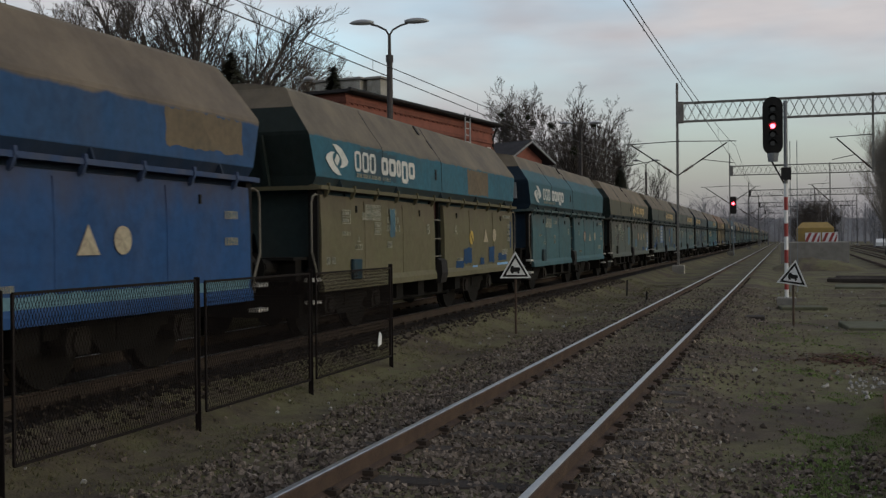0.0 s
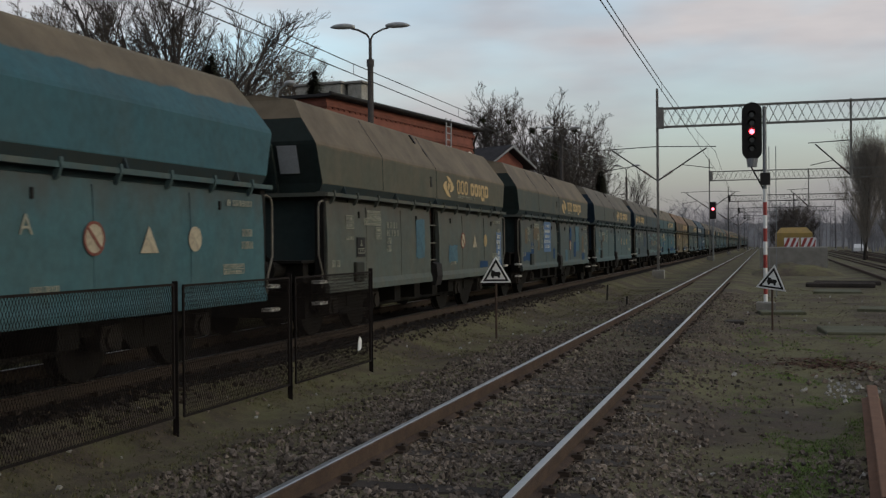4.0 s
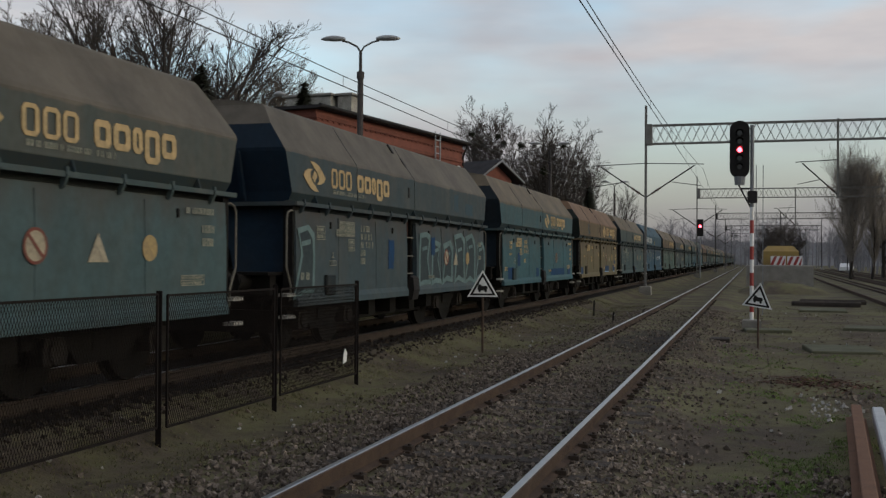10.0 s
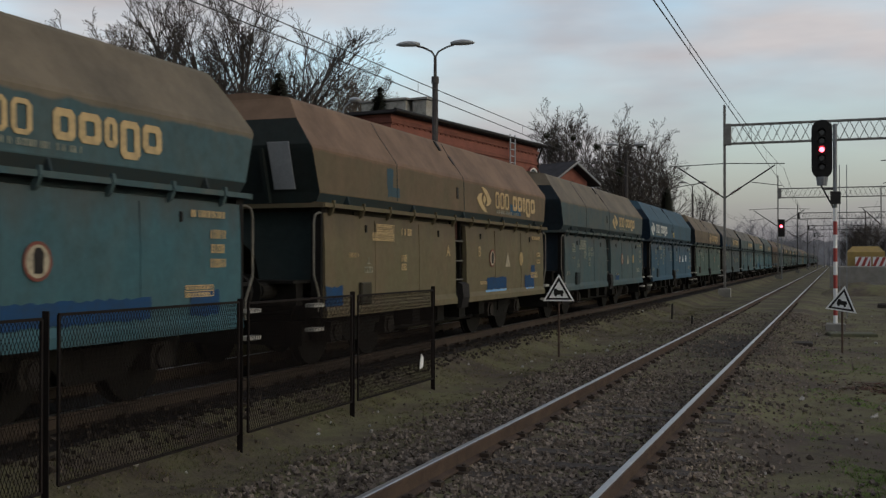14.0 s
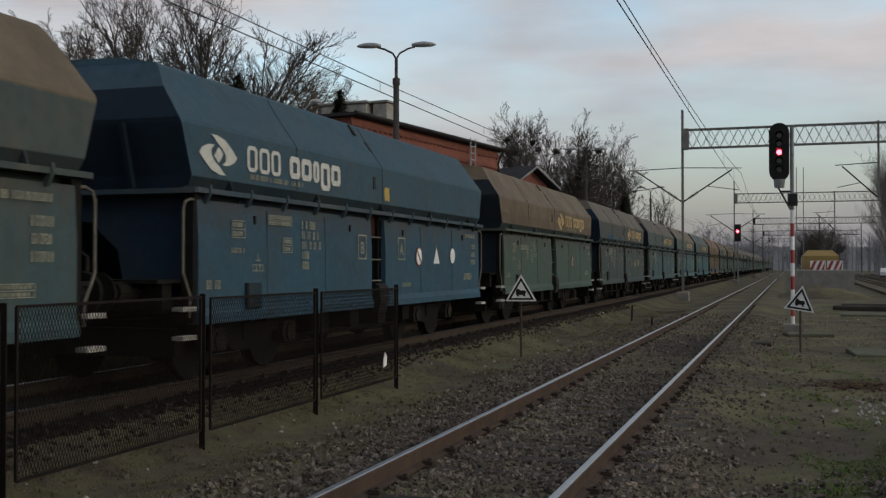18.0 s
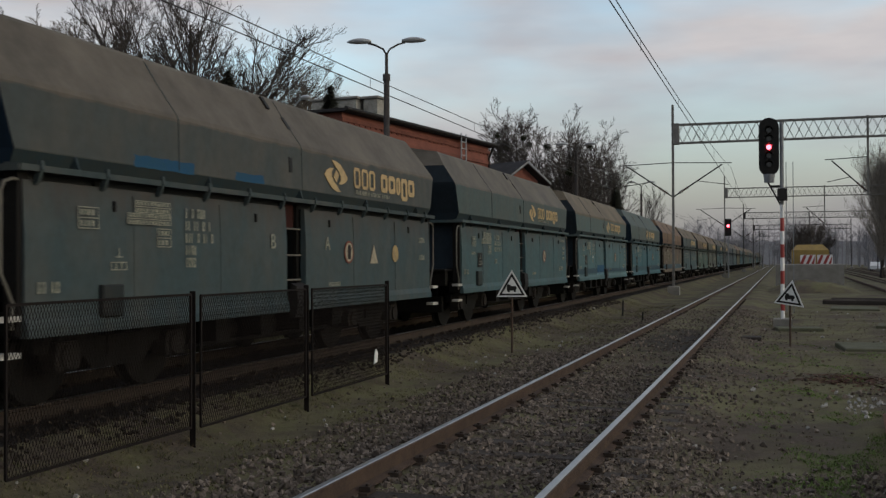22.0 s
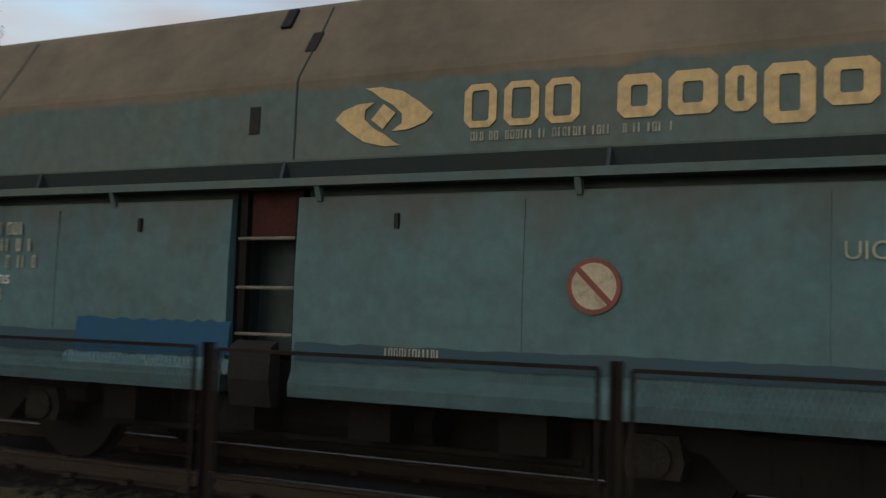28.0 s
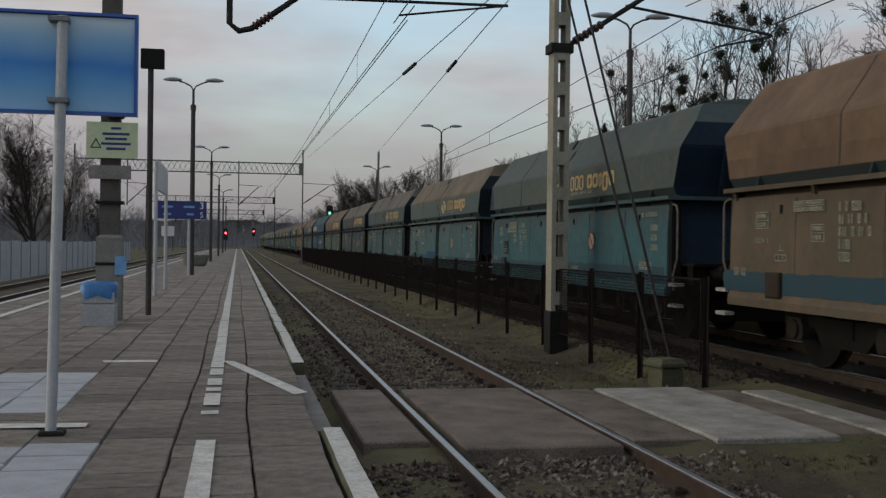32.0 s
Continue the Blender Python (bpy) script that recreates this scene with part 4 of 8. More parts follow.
def figures(w, h, mat):
    """A row of worn figures: small upright blocks of uneven width."""
    key = (round(w, 2), round(h, 2), mat.name)
    if key not in FIGS:
        rnd, s, y = random.Random(int(w * 100 + h * 1000)), Shape(), -w / 2
        while y < w / 2 - h * 0.3:
            d = h * rnd.uniform(0.28, 0.55)
            if rnd.random() > 0.14:
                t = h * 0.16
                o = [(y, -h / 2), (y + d, -h / 2), (y + d, h / 2), (y, h / 2)]
                i = [(y + t, -h / 2 + t), (y + d - t, -h / 2 + t), (y + d - t, h / 2 - t), (y + t, h / 2 - t)]
                if d > 0.42 * h:
                    s.ring(o, i, "x", 0, 0.003)
                else:
                    s.slab([(y, -h / 2), (y + d * 0.6, -h / 2), (y + d * 0.6, h / 2), (y, h / 2)], "x", 0, 0.003)
            y += d + h * 0.16
        FIGS[key] = s.mesh("stencil_marking", mat)
    return FIGS[key]


def table(w, h, mat):
    """A ruled box with small worn entries."""
    key = (round(w, 2), round(h, 2), mat.name, 1)
    if key not in FIGS:
        s, t = Shape(), 0.010
        o = [(-w / 2, -h / 2), (w / 2, -h / 2), (w / 2, h / 2), (-w / 2, h / 2)]
        s.ring(o, [(-w / 2 + t, -h / 2 + t), (w / 2 - t, -h / 2 + t), (w / 2 - t, h / 2 - t), (-w / 2 + t, h / 2 - t)], "x", 0, 0.003)
        s.box(0, 0.003, -w / 2 + t, w / 2 - t, -t / 2, t / 2)
        rnd = random.Random(int(w * 77 + h * 31))
        for z in (-h / 4, h / 4):
            y = -w / 2 + 0.03
            while y < w / 2 - 0.05:
                d = rnd.uniform(0.02, 0.05)
                s.box(0, 0.003, y, y + d, z - h * 0.13, z + h * 0.13)
                y += d + 0.02
        FIGS[key] = s.mesh("stencil_table", mat)
    return FIGS[key]


MARKINGS = (("table", -4.31, 1.74, 0.30, 0.20), ("figures", -4.33, 1.50, 0.34, 0.06), ("figures", -4.85, 1.12, 0.30, 0.10), ("table", -3.28, 1.88, 0.62, 0.12), ("table", -3.34, 1.76, 0.76, 0.11),
            ("table", -3.09, 1.58, 0.26, 0.19), ("figures", -2.45, 1.85, 0.46, 0.10), ("figures", -2.41, 1.72, 0.54, 0.10), ("figures", -2.40, 1.59, 0.56, 0.10), ("figures", -2.57, 1.46, 0.22, 0.10),
            ("figures", -2.58, 1.33, 0.19, 0.10), ("figures", 4.75, 1.90, 0.6, 0.07), ("figures", 4.95, 1.70, 0.30, 0.09), ("figures", 4.95, 1.55, 0.28, 0.09), ("figures", 4.95, 1.40, 0.30, 0.09),
            ("table", 4.6, 1.12, 0.5, 0.12), ("figures", 1.2, 1.02, 0.4, 0.06))
DISC = Shape().slab(circle(0, 0, 0.138), "x", 0, 0.004).mesh("disc", M_CREAM)
TRI = Shape().slab([(-0.165, -0.135), (0.165, -0.135), (0.0, 0.145)], "x", 0, 0.004).mesh("triangle", M_CREAM)
RIM = Shape().ring(circle(0, 0, 0.165), circle(0, 0, 0.137), "x", 0.001, 0.006).mesh("red_rim", M_FADEDRED)
SLASH = Shape().slab([(-0.085, 0.11), (-0.11, 0.085), (0.085, -0.11), (0.11, -0.085)], "x", 0.005, 0.007).mesh("red_slash", M_FADEDRED)
SLASH_DARK = Shape().slab([(-0.10, 0.13), (-0.12, 0.11), (0.10, -0.13), (0.12, -0.11)], "x", 0.005, 0.007).mesh("bar_across", M_IRON)
PICT = Shape().slab([(-0.045, -0.10), (0.06, -0.10), (0.07, 0.07), (0.03, 0.11), (-0.03, 0.11), (-0.05, 0.06)], "x", 0.005, 0.007).mesh("pictogram", M_IRON)
PLATE_MARK = Shape()
for _y in (-0.085, 0.0, 0.085):
    PLATE_MARK.ring([(_y - 0.043, -0.10), (_y + 0.043, -0.10), (_y + 0.043, -0.02), (_y - 0.043, -0.02)], [(_y - 0.033, -0.09), (_y + 0.033, -0.09), (_y + 0.033, -0.03), (_y - 0.033, -0.03)], "x", 0, 0.003)
PLATE_MARK.box(0, 0.003, -0.06, 0.06, 0.02, 0.032).box(0, 0.003, -0.006, 0.006, 0.032, 0.11)
PLATE_MARK = PLATE_MARK.mesh("plate_mark", M_MARK)
HULL_LEAN = math.atan2(0.013, 0.55)


def on_door(y, z):
    return (1.511, y, z)


def make_wagon(n, spec):
    full = spec.get("full", True)
    up, low, end = spec["up"], spec["low"], spec["end"]
    w = thing("hopper_wagon", spec["label"], "railway wagon", group="wagons of the goods train")
    m = WAGON_MESH
    painted(part("hull_side", m["hull"], None, w, at=(0, OFF, 0)), up)
    for k in (0, 1):
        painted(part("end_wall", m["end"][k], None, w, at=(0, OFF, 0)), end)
        painted(part("end_cap", m["cap"][k], None, w, at=(0, OFF, 0)), up)
        for x in (-0.75, 0.0, 0.75):
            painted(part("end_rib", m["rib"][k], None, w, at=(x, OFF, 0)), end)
        painted(part("side_door", m["door"][k], None, w), low)
        for x in (-1.40, 1.40):
            part("corner_stanchion", m["corner"], None, w, at=(x, OFF + (-5.28, 5.28)[k], 0))
        part("end_platform", m["deck"], None, w, at=(0, OFF + (-5.45, 5.45)[k], 0))
        painted(part("end_sheet", m["endsheet"][k], None, w, at=(0, OFF, 0)), spec["sheet"])
        part("brake_crank", m["crank"][k], None, w, at=(0, OFF, 0))
    # closed far side
    far_side = part("far_door", m["door"][0], None, w)
    painted(far_side, low)
    far_side.matrix_basis = pose(0, 2 * OFF, 0, 0, 0, 180)
    far_side = part("far_door", m["door"][1], None, w)
    painted(far_side, low)
    far_side.matrix_basis = pose(0, 2 * OFF, 0, 0, 0, 180)
    painted(part("ledge", m["ledge"], None, w, at=(0, OFF, 0)), spec["trim"])
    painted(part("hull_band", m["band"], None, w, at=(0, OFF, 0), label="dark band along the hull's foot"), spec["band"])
    part("underframe", m["under"], None, w, at=(0, OFF, 0))
    # recessed bins and slopes: hull paint darkened, their shade put into the colour
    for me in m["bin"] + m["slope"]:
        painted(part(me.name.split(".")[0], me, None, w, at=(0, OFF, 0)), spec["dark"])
    for sy in (-1, 1):
        b = part("bogie", m["bogie"], None, w, at=(0, OFF + sy * 3.4, 0))
        if sy:
            for e in (-0.9, 0.9):
                ws = part("wheelset", m["wheelset"], None, b, at=(0, e, 0.46))
                WHEELS[e].append(ws)
                part("axle_box", m["axlebox"], None, b, at=(0, e, 0))
        for x in (-0.875, 0.875):
            bf = part("buffer", m["buffer"], None, w)
            bf.matrix_basis = pose(x, OFF + sy * 5.58, 1.05, 0, 0, 0 if sy > 0 else 180)
        cp = part("coupling", m["coupling"], None, w)
        cp.matrix_basis = pose(0, OFF + sy * 5.58, 1.05, 0, 0, 0 if sy > 0 else 180)
    if not full:
        return w
    for k in (0, 1):
        part("handrail", m["rail"][k], None, w, at=(0, OFF + (-1, 1)[k] * 5.40, 0), label="pale bent handrail")
        part("foot_step", m["step"], None, w, at=(0, OFF + (-1, 1)[k] * 5.5, 0.55))
        part("foot_step", m["step"], None, w, at=(0, OFF + (-1, 1)[k] * 5.5, 0.85))
    part("gap_stile", m["stile"], None, w)
    for z in (1.10, 1.42, 1.76):
        part("rung", m["rung"], None, w, at=(0, 0, z))
    part("inner_plate", m["redstep"], None, w, at=(-0.05, 0, 1.78), label="rust-red plate behind the rungs")
    part("door_lock", m["latch"], None, w)
    for k in range(12):
        y = -5.0 + k * 10.0 / 11
        if n in (10, 12, 13, 14, 15):
            if k % 2 == 0:
                painted(part("bracket", m["bracket"], None, w, at=(0, y, 0)), spec["trim"])
            continue
        painted(part("door_hinge", m["hinge"], None, w, at=(0, y, 0)), spec["trim"])
    for y, z, x in ((0.20, 3.16, 1.242), (-0.12, 3.40, 1.10), (-0.12, 2.58, 1.466)):
        v = part("slot", m["vent"], None, w)
        v.matrix_basis = pose(x, y, z, 0, -34 if z > 3 else -2, 0)
    for y in (-2.75, 0.22):
        part("weld_seam", m["seam"], None, w, at=(0, y, 0))
    for y in (-3.9, -1.1, 1.05, 4.3):
        part("small_slot", m["pin"], None, w, at=(1.495, y, 1.86))
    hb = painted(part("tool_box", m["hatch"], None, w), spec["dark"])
    hb.matrix_basis = pose(1.51, -3.99, 0.98, 0, 90, 0)
    if n in (1, 2, 7, 13):
        for sy in ((1,) if n == 13 else (-1,)):
            ep = part("end_plate", m["endplate"], None, w, "pale grey plate on the end wall")
            ep.matrix_basis = pose(1.0, OFF + sy * (BODY + 0.138), 2.62, sy * -18, 0, 0) @ Matrix.Diagonal((1, 1, 0.6 if n < 3 else 0.9, 1))
    # operator's mark on the hull
    if spec.get("logo"):
        s, y0 = spec.get("logo_scale", 1.04), spec.get("logo_y", 0.62)
        base = pose(1.470, y0, LEDGE + 0.425, 0, -math.degrees(HULL_LEAN), 0) @ Matrix.Diagonal((1, s, s, 1))
        e = part("emblem", LOGO, None, w)
        e.matrix_basis = base @ pose(0.008, 0.365, 0.0)
        painted(e, spec["logo"])
        for me, y in LOGO_BLOCKS:
            q = part("name_block", me, None, w)
            q.matrix_basis = base @ pose(0.008, y, 0.0)
            painted(q, spec["logo"])
        q = part("stencil_marking", figures(1.3, 0.055, M_MARK), None, w)
        q.matrix_basis = base @ pose(0.010, 1.65, -0.165)
    # stencilled tables and figures, worn past reading
    mk = M_LOGO if n in (6, 7) else M_MARK
    for kind, y, z, bw, bh in MARKINGS:
        if n == 13 and z == 1.46:
            continue
        if (n * 7 + int(bw * 100) + int(z * 10)) % 6 == 0 and n not in (13, 14):
            continue
        part("stencil_marking" if kind == "figures" else "stencil_table", (figures if kind == "figures" else table)(bw, bh, mk), None, w, at=on_door(y, z))
    if n in (2, 4, 12, 13, 14):
        part("plate", bar(0.34, 0.30, M_BLACK), None, w, at=on_door(-3.86, 1.36), label="black worn data plate")
    part("plate_mark", PLATE_MARK, None, w, at=(1.516, -3.86, 1.36))
    if n in (0, 4, 7, 9, 11, 1):
        left, right = ("A", "B") if n == 7 else ("B", "A")
        lettering(left, 0.26, mk, w, pose(1.512, -0.68, 1.50, 90, 0, 90), name="letter")
        lettering(right, 0.26, mk, w, pose(1.512, 0.95, 1.50, 90, 0, 90), name="letter")
        if n == 9:
            for y in (-0.68, 0.95):
                part("letter_frame", Shape().ring([(-0.16, -0.08), (0.16, -0.08), (0.16, 0.28), (-0.16, 0.28)], [(-0.14, -0.06), (0.14, -0.06), (0.14, 0.26), (-0.14, 0.26)], "x", 0, 0.003), mk, w, at=on_door(y, 1.50))
    if n == 13:
        lettering("UIC", 0.14, mk, w, pose(1.512, 3.85, 1.62, 90, 0, 90), name="letters")
        lettering("Falns", 0.15, M_LOGOWHITE, w, pose(1.512, -2.55, 1.415, 90, 0, 90), name="letters")
    for what, y, z in spec.get("signs", ()):
        me = {"disc": DISC, "tri": TRI}.get(what, DISC)
        d = part("warning_mark", me, None, w, at=on_door(y, z))
        painted(d, M_SIGNYELLOW if what == "yellow" else spec.get("sign_paint", M_OCHREMARK if what == "disc" and n in (2, 4, 5, 7, 8, 11) else M_CREAM))
        if what in ("ban", "pict"):
            part("rim", RIM, None, d, "faded red ring")
        if what == "ban":
            part("bar_across", SLASH, None, d, "faded red bar")
        if what == "yellow":
            part("bar_across", SLASH_DARK, None, d, "dark bar across")
        if what == "pict":
            part("pictogram", PICT, None, d, "dark pictogram")
    for k, (y, z, bw, bh, pm) in enumerate(spec.get("patches", ())):
        pp = part("paint_patch", blotch(bw, bh, pm, n * 37 + k), None, w, "repainted patch")
        pp.matrix_basis = pose(1.507 + 0.0006 * k, y, z) if z < LEDGE else pose(1.4735 - (z - FOOT) * 0.0236 + 0.0008 * k, y, z, 0, -math.degrees(HULL_LEAN), 0)
    for y0, y1, sd in spec.get("scrawl", ()):
        spray_letters(w, y0, y1, sd)
    for y, z, bw, bh in spec.get("boards", ()):
        q = part("marking_board", bar(bw, bh, M_BLUEBOARD), None, w, at=(1.5085, y, z), label="blue painted board with pale worn figures")
        for i in range(5):
            part("stencil_marking", figures(bw * (0.55 + 0.07 * ((i * 3) % 5)), 0.085, M_LOGOWHITE), None, q, at=(0.005, -0.03, bh * (0.36 - 0.17 * i)))
    return w


M_BLUEBOARD = material("blue_marking_board", (0.030, 0.105, 0.235), (0.024, 0.080, 0.180), rough=0.5, scale=2, fine=15, bump=0.05)
WHEELS = {-0.9: [], 0.9: []}
DUST = (0.135, 0.106, 0.073)
GREYDUST = (0.115, 0.098, 0.078)
ALL = (("tri", 2.36, 1.42), ("disc", 2.88, 1.42))
FULLSET = (("ban", 1.9, 1.47), ("tri", 2.82, 1.46), ("disc", 3.72, 1.47))
BAN = (("ban", 2.38, 1.46),)
PICTBAN = (("pict", 2.3, 1.42),)
YELLOWSET = (("yellow", 1.99, 1.44), ("tri", 3.03, 1.48), ("disc", 3.72, 1.49))
PICTSET = (("pict", 1.70, 1.47), ("tri", 2.68, 1.44), ("disc", 3.62, 1.46))
NEARSET = (("ban", 1.79, 1.48), ("tri", 2.71, 1.50), ("disc", 3.64, 1.51))
SPRAYSET = (("ban", 2.22, 1.40), ("tri", 2.93, 1.38), ("disc", 3.89, 1.38))
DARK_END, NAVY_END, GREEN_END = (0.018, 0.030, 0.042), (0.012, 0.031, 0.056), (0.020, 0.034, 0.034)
# number: (hull paint, its dust line, thin dust; door paint, thin dust; end paint; logo; signs; words)
LIVERY = {
    -1: ((0.030, 0.115, 0.27), 2.80, 0.10, (0.022, 0.105, 0.29), 0.10, DARK_END, None, ALL, "bright blue"),
    0: ((0.040, 0.190, 0.265), 2.83, 0.10, (0.175, 0.190, 0.105), 0.30, GREEN_END, M_LOGOWHITE, YELLOWSET, "teal and dusty beige"),
    1: ((0.052, 0.172, 0.212), 3.15, 0.10, (0.066, 0.186, 0.215), 0.12, NAVY_END, M_LOGOWHITE, FULLSET, "teal blue"),
    2: ((0.100, 0.135, 0.105), 2.80, 0.35, (0.105, 0.160, 0.150), 0.28, GREEN_END, M_LOGO, FULLSET, "dusty grey-green"),
    3: ((0.075, 0.125, 0.120), 2.79, 0.30, (0.085, 0.155, 0.165), 0.26, GREEN_END, M_LOGO, (("ban", 1.90, 1.34),), "faded grey-green"),
    4: ((0.092, 0.142, 0.135), 2.80, 0.36, (0.088, 0.172, 0.185), 0.18, NAVY_END, M_LOGO, FULLSET, "faded grey-teal"),
    5: ((0.055, 0.110, 0.130), 2.82, 0.28, (0.060, 0.120, 0.145), 0.25, NAVY_END, M_LOGO, SPRAYSET, "slate blue scrawled"),
    6: ((0.065, 0.165, 0.190), 2.78, 0.16, (0.060, 0.180, 0.215), 0.12, DARK_END, M_LOGO, PICTBAN, "teal blue"),
    7: ((0.140, 0.145, 0.085), 2.79, 0.40, (0.172, 0.184, 0.102), 0.30, GREEN_END, M_LOGO, PICTSET, "ochre brown"),
    8: ((0.060, 0.130, 0.145), 2.80, 0.30, (0.060, 0.140, 0.160), 0.22, DARK_END, M_LOGO, FULLSET, "dark teal"),
    9: ((0.050, 0.135, 0.190), 3.6, 0.12, (0.045, 0.135, 0.205), 0.10, NAVY_END, M_LOGOWHITE, NEARSET, "blue"),
    10: ((0.125, 0.105, 0.070), 2.5, 0.55, (0.080, 0.165, 0.145), 0.18, DARK_END, M_LOGO, BAN, "olive brown"),
    11: ((0.070, 0.110, 0.115), 2.80, 0.35, (0.055, 0.115, 0.130), 0.28, NAVY_END, M_LOGO, PICTSET, "dark slate teal"),
    12: ((0.088, 0.160, 0.160), 2.83, 0.28, (0.075, 0.172, 0.190), 0.18, DARK_END, M_LOGO, BAN, "grey teal"),
    13: ((0.112, 0.205, 0.205), 2.77, 0.22, (0.100, 0.225, 0.245), 0.12, DARK_END, M_LOGO, BAN, "pale teal"),
    14: ((0.090, 0.175, 0.175), 3.9, 0.42, (0.070, 0.200, 0.235), 0.12, NAVY_END, M_LOGO, (("ban", 2.11, 1.50),), "teal blue"),
    15: ((0.135, 0.100, 0.066), 2.5, 0.60, (0.130, 0.135, 0.100), 0.42, NAVY_END, None, BAN, "rust brown and olive"),
}
EXTRA = {
    -1: [(4.5, 2.60, 1.6, 0.40, M_DUSTPATCH), (2.85, 0.86, 5.0, 0.20, M_PALETEAL)],
    0: [(2.65, 2.555, 1.5, 0.50, M_DUSTPATCH), (-2.9, 2.56, 1.5, 0.44, M_LOWBAND), (1.75, 1.08, 0.55, 0.30, M_BLUEPATCH), (3.5, 1.08, 0.45, 0.32, M_BLUEPATCH), (4.4, 1.02, 0.7, 0.16, M_BLUEPATCH), (1.2, 0.92, 0.5, 0.14, M_BLUEPATCH), (4.4, 0.83, 0.9, 0.12, M_PALEBLUE),
        (2.25, 0.83, 0.35, 0.10, M_PALEBLUE), (5.1, 1.5, 0.10, 0.6, M_BLUEPATCH), (-2.45, 1.68, 0.22, 0.45, M_TEALPATCH), (2.75, 0.95, 0.3, 0.14, M_BLUEPATCH)],
    2: [(3.6, 0.95, 0.7, 0.14, M_BLUEPATCH), (4.7, 0.9, 0.45, 0.10, M_PALEBLUE), (-0.9, 1.5, 0.5, 0.7, M_TEALPATCH), (1.2, 1.2, 0.6, 0.35, M_TEALPATCH), (5.0, 0.95, 0.5, 0.12, M_BLUEPATCH)],
    3: [(-3.3, 1.68, 0.75, 0.34, M_DUSTPATCH), (-3.0, 1.45, 0.25, 0.5, M_DUSTPATCH), (-4.6, 1.6, 0.3, 0.4, M_DUSTPATCH), (-3.85, 1.26, 0.34, 0.34, M_BLUEPATCH), (-4.5, 1.06, 0.9, 0.22, M_BLUEPATCH), (-0.8, 1.1, 0.3, 0.3, M_BLUEPATCH), (1.95, 1.55, 0.34, 0.7, M_BLUEPATCH),
        (3.2, 1.55, 0.7, 0.8, M_TEALPATCH), (2.75, 1.2, 0.4, 0.5, M_BLUEPATCH), (4.3, 1.35, 0.35, 0.6, M_DUSTPATCH), (4.4, 0.95, 0.5, 0.25, M_BLUEPATCH), (1.2, 1.0, 0.4, 0.4, M_TEALPATCH)],
    4: [(-4.4, 1.1, 0.4, 0.25, M_TEALPATCH), (-3.4, 1.62, 0.4, 0.3, M_DUSTPATCH)],
    5: [(3.1, 2.55, 0.35, 0.36, M_LOWBAND), (4.15, 2.46, 0.6, 0.24, M_LOWBAND), (-1.2, 1.45, 0.3, 0.5, M_BLUEPATCH), (5.0, 0.80, 0.5, 0.16, M_BLUEPATCH), (1.3, 1.62, 0.25, 0.35, M_BLUEPATCH)],
    6: [(-4.25, 0.98, 0.70, 0.36, M_BLUEPATCH), (-3.3, 1.36, 0.32, 0.34, M_BLUEPATCH), (-0.75, 1.0, 0.35, 0.24, M_BLUEPATCH), (2.6, 0.98, 2.4, 0.20, M_BLUEPATCH), (4.7, 1.0, 0.5, 0.26, M_BLUEPATCH)],
    7: [(-3.0, 2.55, 0.22, 0.40, M_LOWBAND), (-2.8, 2.42, 0.3, 0.14, M_LOWBAND), (3.35, 2.44, 0.75, 0.20, M_DEEPBLUE), (2.0, 1.0, 1.2, 0.22, M_BLUEPATCH), (1.95, 0.83, 1.3, 0.10, M_PALEBLUE), (4.25, 1.0, 0.7, 0.26, M_BLUEPATCH), (4.5, 1.25, 0.3, 0.16, M_BLUEPATCH), (4.3, 0.82, 0.6, 0.09, M_PALEBLUE),
        (-4.9, 0.95, 0.5, 0.28, M_BLUEPATCH)],
    8: [(1.2, 0.95, 0.5, 0.2, M_BLUEPATCH)],
    9: [(0.42, 2.44, 0.20, 0.20, M_SIGNYELLOW)],
    11: [(-3.0, 2.33, 1.1, 0.12, M_DEEPBLUE), (-1.2, 2.33, 0.7, 0.10, M_DEEPBLUE), (4.4, 0.80, 0.5, 0.08, M_PALEBLUE)],
    13: [(-2.81, 1.0, 5.0, 0.16, M_LOWBAND), (2.81, 1.0, 5.0, 0.12, M_LOWBAND), (-0.94, 1.06, 1.44, 0.24, M_DEEPBLUE), (-1.0, 0.87, 1.55, 0.11, M_PALETEAL), (4.3, 1.05, 0.6, 0.10, M_TEALPATCH)],
    14: [(2.81, 1.0, 5.0, 0.22, M_LOWBAND), (-2.81, 1.0, 5.0, 0.16, M_LOWBAND)],
    15: [(-2.81, 1.0, 5.0, 0.24, M_LOWBAND), (2.81, 1.0, 5.0, 0.24, M_LOWBAND)],
}
# where the operator's mark begins on the hull, and its size
LOGO_AT = {0: (-4.94, 1.09), 1: (-4.85, 1.09), 3: (0.66, 1.03), 4: (0.75, 1.05), 5: (-4.87, 1.08), 6: (0.47, 1.05), 7: (0.90, 1.15), 9: (-5.10, 1.10), 10: (0.55, 1.12), 11: (0.92, 1.11), 12: (0.80, 1.03), 13: (0.55, 1.0), 14: (-0.14, 0.97)}
WAGONS = {}
trims, darks = {}, {}


